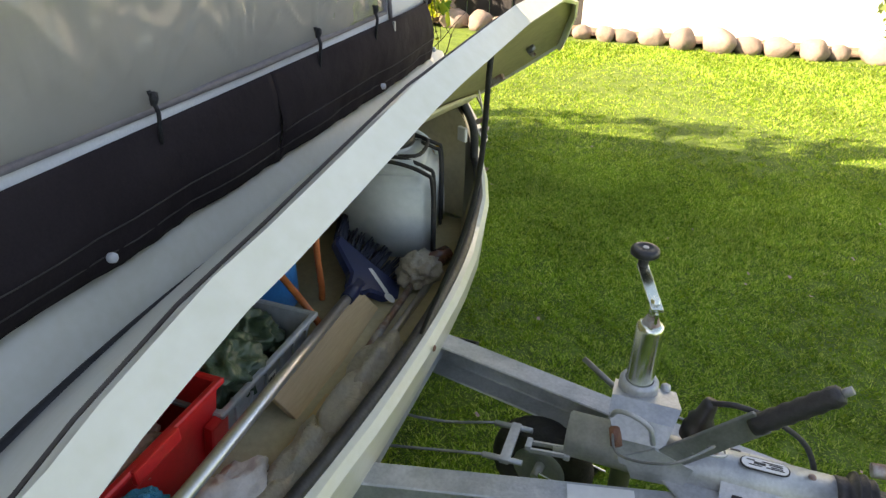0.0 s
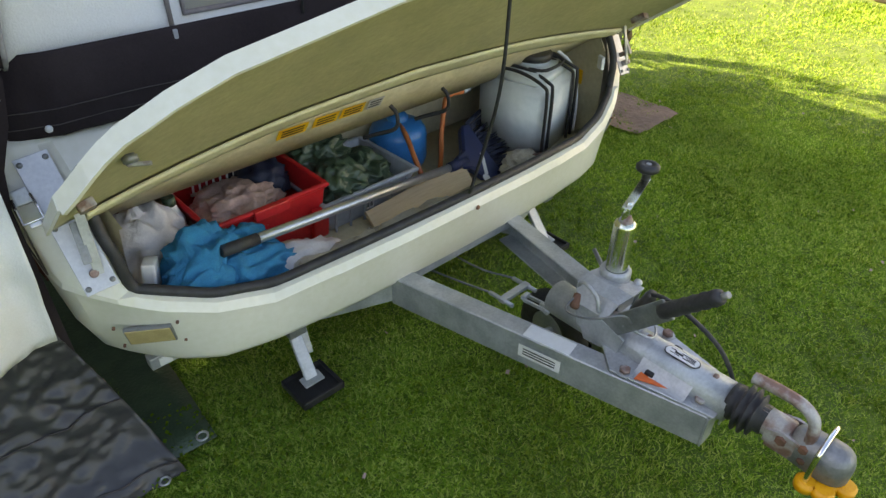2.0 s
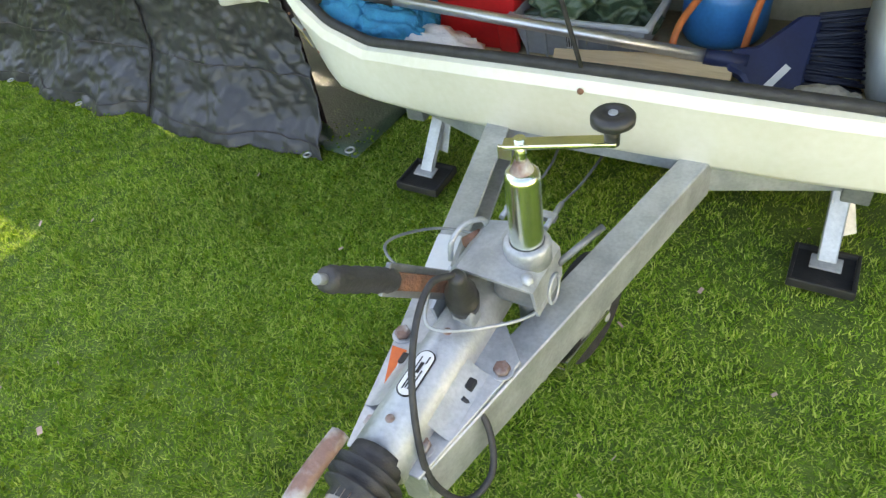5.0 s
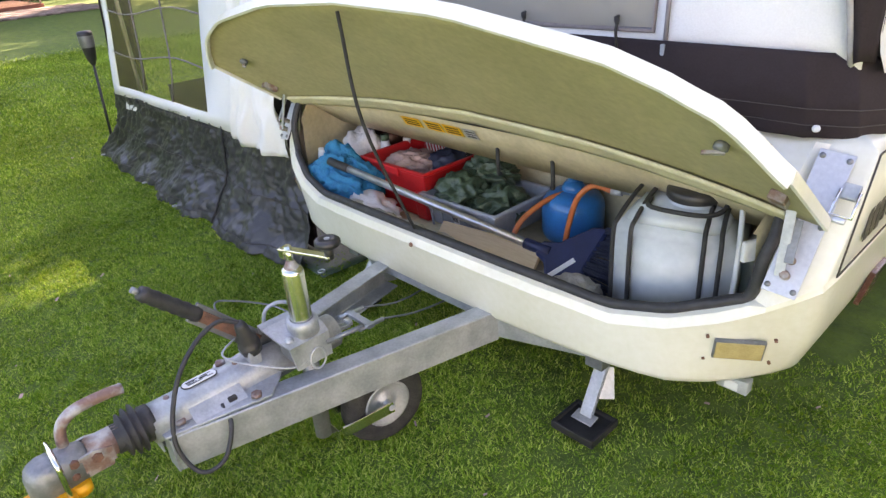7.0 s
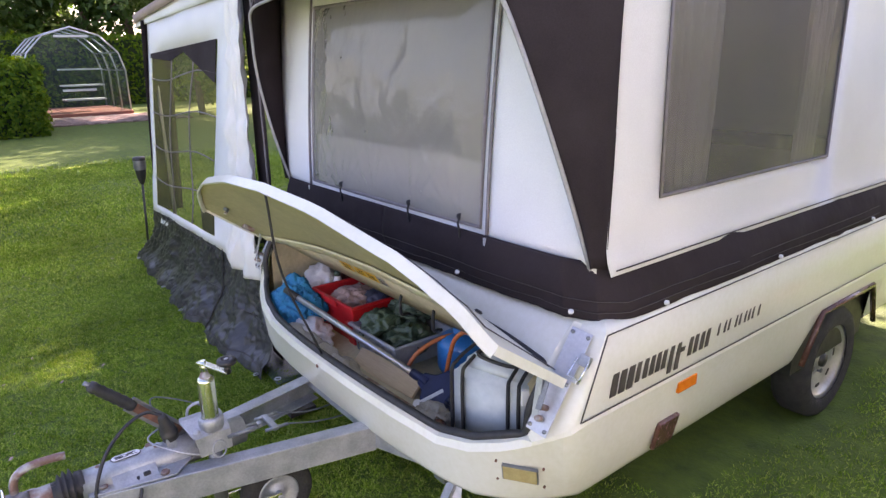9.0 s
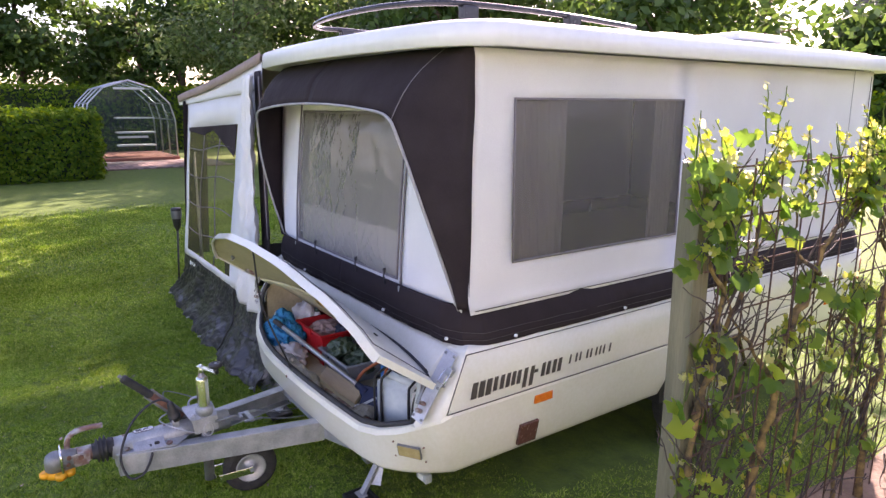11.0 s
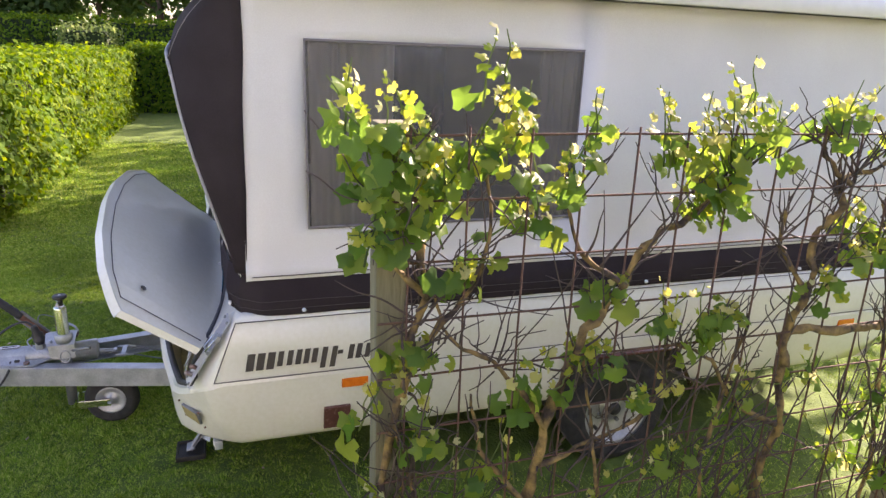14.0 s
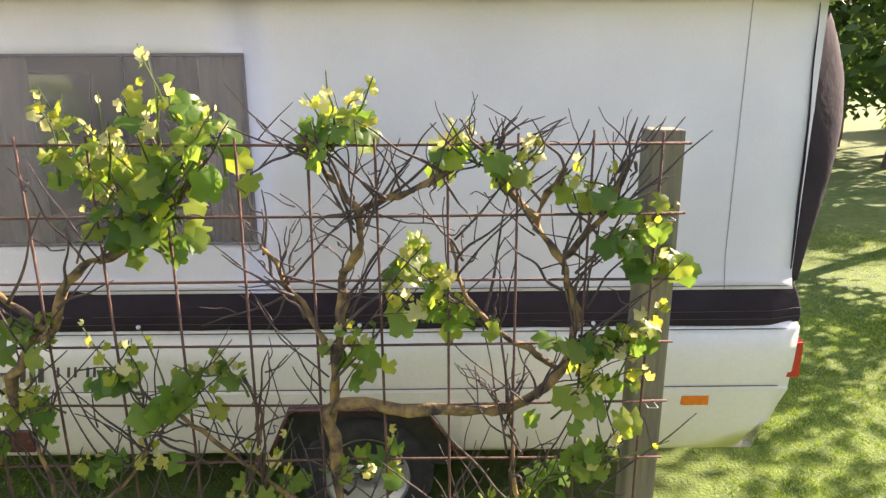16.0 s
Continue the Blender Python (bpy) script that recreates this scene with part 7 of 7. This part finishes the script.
# unseen rear wall and side skirt, added to keep sun off the groundsheet
part("rear_panel", solid(sheet(lambda u, v: Vector((lerp(-2.9, -0.93, u), 2.68 + 0.01 * math.sin(u * 20), lerp(0.45, lerp(1.74, 1.92, u), v))), 20, 6), 0.002), "canvas_white", awning)
part("rear_skirt", solid(sheet(lambda u, v: Vector((lerp(-2.92, -0.93, u), 2.69 + 0.01 * math.sin(u * 20), lerp(0.01, 0.45, v))), 20, 3), 0.002), "skirt_pvc", awning)
part("side_skirt", solid(sheet(lambda u, v: Vector((-3.10 + 0.1 * u - 0.05 * (1 - v), lerp(0.28, 2.69, u), lerp(0.01, 0.42, v))), 20, 3), 0.002), "skirt_pvc", awning)

gs = tagged(obj("groundsheet", solid(sheet(lambda u, v: Vector((lerp(-2.9, -0.76, u) + 0.02 * math.sin(v * 9), lerp(-0.165, 2.6, v) + 0.02 * math.sin(u * 11), 0.014 + 0.006 * noise.noise(Vector((u * 12, v * 12, 0))))), 40, 40), 0.002), "tarp_green"), "dark green woven groundsheet under the awning", "groundsheet")
tagged(obj("tent_peg_ring", tube([Vector((-0.79 + 0.014 * math.cos(a), -0.17 + 0.014 * math.sin(a), 0.026)) for a in [k * math.tau / 12 for k in range(12)]], 0.003, 6, closed=True), "alu"), "small metal eyelet ring on the groundsheet corner", "ring")

# drying rack seen through the awning's door
rack_ = thing("drying_rack", "black tubular folding rack on the lawn", "rack")
for s in (-1, 1):
    part("leg", rod((-4.2 + 0.3 * s, 2.4, 0.0), (-4.2 - 0.25 * s, 2.4, 0.95), 0.012, 8), "black_plastic", rack_)
    part("leg", rod((-4.2 + 0.3 * s, 3.1, 0.0), (-4.2 - 0.25 * s, 3.1, 0.95), 0.012, 8), "black_plastic", rack_)
for k in range(5):
    part("rail", rod((-4.45 + 0.12 * k, 2.35, 0.93), (-4.45 + 0.12 * k, 3.15, 0.93), 0.008, 8), "black_plastic", rack_)

# solar garden lamp
sl = thing("solar_lamp", "black solar torch lamp on a thin stake in the lawn", "garden lamp")
part("stake", rod((-3.40, -0.07, 0.0), (-3.44, -0.03, 0.58), 0.009, 8), "black_plastic", sl)
part("shade", lathe([(0.012, 0), (0.03, 0.04), (0.045, 0.14), (0.046, 0.20), (0.04, 0.21), (0, 0.215)], 14, pose(-3.44, -0.03, 0.57)), "black_plastic", sl)
part("flame_glass", lathe([(0.028, 0.05), (0.043, 0.13), (0.044, 0.18)], 14, pose(-3.44, -0.03, 0.574) @ Matrix.Diagonal((1.05, 1.05, 1, 1))), "galv_dark", sl)

# ---------------------------------------------------------------- trellis with grape vines
FX = 1.675
trellis = thing("trellis_fence", "two weathered square posts carrying rusty steel mesh", "trellis")
for x, y, s in ((1.604, 0.367, 0.076), (1.602, 2.366, 0.076)):
    bm = box(s, s, 1.56, 0.006, pose(x, y, 0.76))
    bmesh.ops.subdivide_edges(bm, edges=[e for e in bm.edges if abs(e.verts[0].co.z - e.verts[1].co.z) > 1], cuts=8)
    for v in bm.verts:
        v.co.x += 0.004 * noise.noise(v.co * 3)
        v.co.y += 0.004 * noise.noise(v.co * 3 + Vector((5, 0, 0)))
    pst = part("post", bm, "post_wood", trellis, "weathered grey-green square wooden post")
    for z in (0.9, 1.35):
        part("staple", tube([Vector((x + s / 2, y - 0.012, z)), Vector((FX + 0.006, y - 0.012, z)), Vector((FX + 0.006, y + 0.012, z)), Vector((x + s / 2, y + 0.012, z))], 0.002, 5), "galv", pst)
rw = random.Random(6)
ys = [1.44 + 0.1495 * k for k in range(-7, 7)]
for y in ys:
    a, b = rw.uniform(-0.006, 0.006), rw.uniform(-0.006, 0.006)
    part("wire", tube([Vector((FX + 0.004, y + a, 0.02)), Vector((FX + 0.004 + a, y, 0.8)), Vector((FX + 0.004, y + b, 1.525 + rw.uniform(0, 0.02)))], 0.0031, 6), "mesh_rust", trellis)
for k in range(10):
    z = 1.515 - 0.15 * k
    part("wire", tube([Vector((FX, 0.325, z)), Vector((FX + rw.uniform(-0.004, 0.004), 0.9, z + rw.uniform(-0.004, 0.004))), Vector((FX + rw.uniform(-0.004, 0.004), 1.7, z + rw.uniform(-0.004, 0.004))), Vector((FX, 2.40, z))], 0.0031, 6), "mesh_rust", trellis)


def leaf_mesh(seed, size):
    """Lobed grape leaf, cupped, with a toothed edge."""
    r = random.Random(seed)
    bm = bmesh.new()
    c = bm.verts.new((0, 0, 0))
    pts = []
    n = 22
    for k in range(n):
        a = math.pi * 2 * k / n
        lobes = 0.74 + 0.26 * abs(math.cos(2.5 * (a - math.pi / 2)))
        tooth = 1 + (0.07 if k % 2 else -0.05)
        base = 0.45 if abs(a - 1.5 * math.pi) < 0.2 else 1.0
        rr = size * lobes * tooth * base * r.uniform(0.93, 1.07)
        x, y = rr * math.cos(a), rr * math.sin(a) + size * 0.35
        z = -0.55 * size * (x * x + (y - 0.3 * size) ** 2) / size ** 2 * 0.6 + 0.10 * size * math.sin(3 * a + seed) + 0.12 * size * abs(x) / size
        pts.append(bm.verts.new((x, y, z)))
    c.co = (0, size * 0.32, 0.03 * size)
    for k in range(n):
        f = bm.faces.new((c, pts[k], pts[(k + 1) % n]))
        f.smooth = True
    me = bpy.data.meshes.new("leaf")
    bm.to_mesh(me)
    bm.free()
    return me


def wander(rnd, a, b, amp, n=5):
    a, b = Vector(a), Vector(b)
    pts = [a]
    for k in range(1, n):
        pts.append(a.lerp(b, k / n) + Vector((rnd.uniform(-amp, amp) * 0.6, rnd.uniform(-amp, amp), rnd.uniform(-amp, amp))))
    pts.append(b)
    return spline(pts, 4)


def knobbly(bm, r):
    """Old wood: swollen and pinched along its length."""
    for v in bm.verts:
        v.co += r * 0.8 * noise.noise_vector(v.co * 28) + r * 0.5 * noise.noise_vector(v.co * 75)
    return bm


STEMS = [
    [[(0.36, 0.0), (0.33, 0.40), (0.36, 0.75), (0.40, 0.96), (0.44, 1.12), (0.42, 1.27), (0.41, 1.42)], [(0.40, 0.96), (0.55, 1.12), (0.60, 1.30), (0.58, 1.48)], [(0.44, 1.12), (0.34, 1.25), (0.34, 1.42)], [(0.44, 0.0), (0.47, 0.30), (0.42, 0.55), (0.37, 0.80)]],
    [[(0.72, 0.0), (0.76, 0.45), (0.79, 0.68), (0.85, 0.87), (0.94, 1.05), (1.0, 1.11), (1.07, 1.24), (1.16, 1.28), (1.28, 1.38), (1.36, 1.48)], [(0.80, 0.72), (0.66, 0.90), (0.52, 1.0), (0.47, 1.12)], [(1.0, 1.11), (0.86, 1.22), (0.78, 1.36)], [(0.76, 0.45), (0.62, 0.66), (0.58, 0.85)], [(0.98, 0.0), (1.02, 0.30), (0.96, 0.62), (0.90, 0.90)], [(0.78, 0.60), (0.95, 0.62), (1.12, 0.72), (1.20, 0.86)]],
    [[(1.60, 0.0), (1.63, 0.45), (1.63, 0.62), (1.61, 0.87), (1.64, 1.05), (1.64, 1.19), (1.68, 1.29), (1.71, 1.37), (1.81, 1.42), (1.91, 1.47)], [(1.71, 1.37), (1.62, 1.46), (1.58, 1.53)], [(1.64, 1.05), (1.54, 1.18), (1.48, 1.30)], [(1.62, 0.60), (1.45, 0.70), (1.32, 0.86), (1.18, 0.92)], [(1.36, 0.0), (1.40, 0.30), (1.34, 0.55), (1.44, 0.80), (1.42, 1.0)]],
    [[(1.62, 0.80), (1.62, 0.91), (1.84, 0.90), (2.04, 0.90), (2.15, 1.0), (2.18, 1.14), (2.13, 1.26), (2.08, 1.35), (2.14, 1.46)], [(2.15, 1.0), (2.02, 1.08), (1.92, 1.20), (1.88, 1.30)], [(2.08, 1.35), (2.0, 1.44), (1.96, 1.53)], [(2.13, 1.26), (2.22, 1.36), (2.26, 1.48)], [(2.10, 0.0), (2.12, 0.35), (2.06, 0.62), (2.04, 0.90)]],
]
# leaf clusters: y, z, radius, how many
CLUSTERS = [(0.41, 1.37, 0.10, 34), (0.36, 1.48, 0.08, 24), (0.48, 1.46, 0.09, 24), (0.59, 1.52, 0.09, 30), (0.61, 1.69, 0.04, 8), (0.76, 1.41, 0.07, 20), (1.14, 1.49, 0.10, 34), (1.19, 1.36, 0.08, 24),
            (1.37, 1.54, 0.08, 22), (1.29, 1.67, 0.04, 8), (1.03, 1.56, 0.06, 14), (1.63, 1.58, 0.05, 10), (1.90, 1.52, 0.06, 12), (0.37, 0.86, 0.08, 16), (0.77, 0.85, 0.09, 18), (0.70, 1.30, 0.06, 12),
            (1.16, 1.01, 0.08, 16), (1.82, 1.12, 0.07, 20), (2.24, 0.96, 0.09, 20), (2.07, 0.60, 0.10, 18), (0.25, 1.62, 0.05, 10), (0.38, 1.58, 0.05, 12), (0.96, 1.12, 0.05, 9), (0.56, 1.19, 0.06, 12),
            (0.45, 0.98, 0.06, 12), (0.90, 1.57, 0.04, 8), (1.74, 1.60, 0.05, 10), (1.82, 1.24, 0.06, 18), (2.21, 1.43, 0.06, 10), (2.34, 1.25, 0.08, 20), (2.30, 1.03, 0.09, 22), (2.33, 0.76, 0.08, 16), (1.68, 1.04, 0.06, 10),
            (1.32, 1.0, 0.07, 16), (0.92, 0.92, 0.07, 14), (1.11, 0.76, 0.08, 14), (1.68, 0.70, 0.08, 12), (0.62, 0.55, 0.12, 16), (1.3, 0.5, 0.12, 14), (0.34, 0.55, 0.10, 14), (1.9, 0.40, 0.12, 12), (0.30, 1.28, 0.06, 12), (2.06, 1.50, 0.05, 6),
            (0.42, 0.30, 0.10, 12), (0.80, 0.28, 0.12, 14), (1.06, 0.42, 0.10, 12), (1.45, 0.72, 0.08, 12), (1.52, 0.30, 0.12, 12), (0.50, 0.75, 0.07, 10), (2.2, 0.3, 0.1, 10)]
big = [leaf_mesh(k, 0.031) for k in range(4)]
for me in big:
    me.materials.append(M["leaf_vine"])
young = [leaf_mesh(20 + k, 0.019) for k in range(3)]
for me in young:
    me.materials.append(M["leaf_young"])


def place_leaf(rnd, p, sc):
    facing = Vector((rnd.uniform(0.1, 1.0), rnd.uniform(-0.7, 0.7), rnd.uniform(0.0, 0.9))).normalized()
    q = facing.to_track_quat("Z", "Y").to_matrix().to_4x4()
    return Matrix.Translation(p) @ q @ pose(0, 0, 0, 0, 0, rnd.uniform(120, 240)) @ Matrix.Scale(sc, 4)


rv = random.Random(77)
for i, stems in enumerate(STEMS):
    vine = thing("grape_vine", "gnarled grape vine in young yellow-green leaf trained on the mesh", "vine", "trellis vines", at=(FX, stems[0][0][0], 0))
    base = Vector((FX, stems[0][0][0], 0))
    twigs = []
    for j, st in enumerate(stems):
        pts = [Vector((0.02 * math.sin(3 * k + i), y, z)) - Vector((0, base.y, 0)) for k, (y, z) in enumerate(st)]
        sp = spline(pts, 5)
        sp = [p + Vector((0.010 * noise.noise(p * 14), 0.022 * noise.noise(p * 9 + Vector((3, 0, 0))), 0.008 * noise.noise(p * 17))) for p in sp]
        r0 = 0.0145 if j == 0 else 0.0085
        part("stem" if j == 0 else "arm", knobbly(tube(sp, r0, 9, taper=r0 * 0.4), r0), "bark_vine", vine, "peeling brown bark with yellow lichen" if j == 0 else "")
        twigs += sp[len(sp) // 3:]
    # bare canes
    bm = bmesh.new()
    for k in range(150 if i > 1 else 120):
        a = rv.choice(twigs) + Vector((rv.uniform(-0.01, 0.02), rv.uniform(-0.02, 0.02), 0))
        low = rv.random() < 0.4
        if low:
            a.z = rv.uniform(0.08, 0.75)
            a.y += rv.uniform(-0.12, 0.12)
        ln = rv.uniform(0.10, 0.36)
        an = rv.uniform(-0.9, 0.9)
        b = a + Vector((rv.uniform(-0.05, 0.06), math.sin(an) * ln, math.cos(an) * ln * rv.choice((1, 1, 1, 0.5, -0.3))))
        b.z = min(b.z, 1.57)
        put(bm, tube(wander(rv, a, b, 0.008, 4), rv.uniform(0.0018, 0.0046), 5, taper=0.0013))
        if rv.random() < 0.6:
            c_ = a.lerp(b, rv.uniform(0.3, 0.8))
            d_ = c_ + Vector((rv.uniform(-0.04, 0.05), rv.uniform(-0.09, 0.09), rv.uniform(0.0, 0.10)))
            put(bm, tube(wander(rv, c_, d_, 0.01, 3), 0.0022, 4, taper=0.001))
    tagged(part("twig_growth", bm, "cane", vine, "bare brown canes and tendrils"), kind="stuff")
    # leaves, each cluster on the vine nearest to it
    mine = [c for c in CLUSTERS if min(range(4), key=lambda q: min(abs(c[0] - y) + 0.7 * abs(c[1] - z) for st in STEMS[q] for y, z in st)) == i]
    single, joined = 0, bmesh.new()
    for (y, z, r, cnt) in mine:
        c0 = Vector((0, y - base.y, z))
        root = min(twigs, key=lambda t: (t - c0).length)
        shoots = max(1, round(r / 0.022))
        for q in range(shoots):
            foot = root.lerp(c0, 0.5) + Vector((rv.uniform(-0.02, 0.02), rv.uniform(-1.2, 1.2) * r, rv.uniform(-1.2, 0.1) * r))
            tip = Vector((rv.uniform(-0.04, 0.06), c0.y + rv.uniform(-1.1, 1.1) * r, c0.z + r * rv.uniform(0.3, 1.75)))
            line = wander(rv, foot, tip, 0.008, 4)
            part("shoot", tube(line, 0.0032, 5, taper=0.0014), "leaf_bush", vine)
            for k in range(max(4, round(cnt * (2.1 if z > 0.9 else 1.4) / shoots))):
                f = min(1.0, rv.random() ** 0.8 + 0.02)
                p = line[int(f * (len(line) - 1))]
                reach = lerp(0.060, 0.010, f)
                an = rv.uniform(0, math.tau)
                p = p + Vector((math.cos(an) * reach * 0.9, math.sin(an) * reach, rv.uniform(-0.012, 0.012)))
                yng = f > rv.uniform(0.30, 0.75)
                me = rv.choice(young if yng else big)
                m = place_leaf(rv, p, (lerp(1.25, 0.75, f) if not yng else lerp(1.5, 0.6, f)) * rv.uniform(0.6, 1.12))
                if single < 75:
                    lf = new("leaf", me)
                    lf.parent = vine
                    lf.matrix_local = m
                    single += 1
                else:
                    src = bmesh.new()
                    src.from_mesh(me)
                    for fc in src.faces:
                        fc.material_index = 1 if yng else 0
                    put(joined, src, m)
    me = bpy.data.meshes.new("foliage")
    joined.to_mesh(me)
    joined.free()
    me.materials.append(M["leaf_vine"])
    me.materials.append(M["leaf_young"])
    fo = new("foliage", me)
    fo.parent = vine
    tagged(fo, "lobed vine leaves, young ones yellow", kind="stuff")
# soil strip and weeds at the foot of the trellis
tagged(obj("soil_strip", sheet(lambda u, v: Vector((lerp(1.56, 1.92, u) + 0.05 * math.sin(v * 17) * (u - 0.5), lerp(0.1, 3.0, v), 0.012 + 0.012 * noise.noise(Vector((u * 6, v * 20, 0))))), 8, 40), "soil"), "brown soil strip under the vines", "soil", kind="structure")
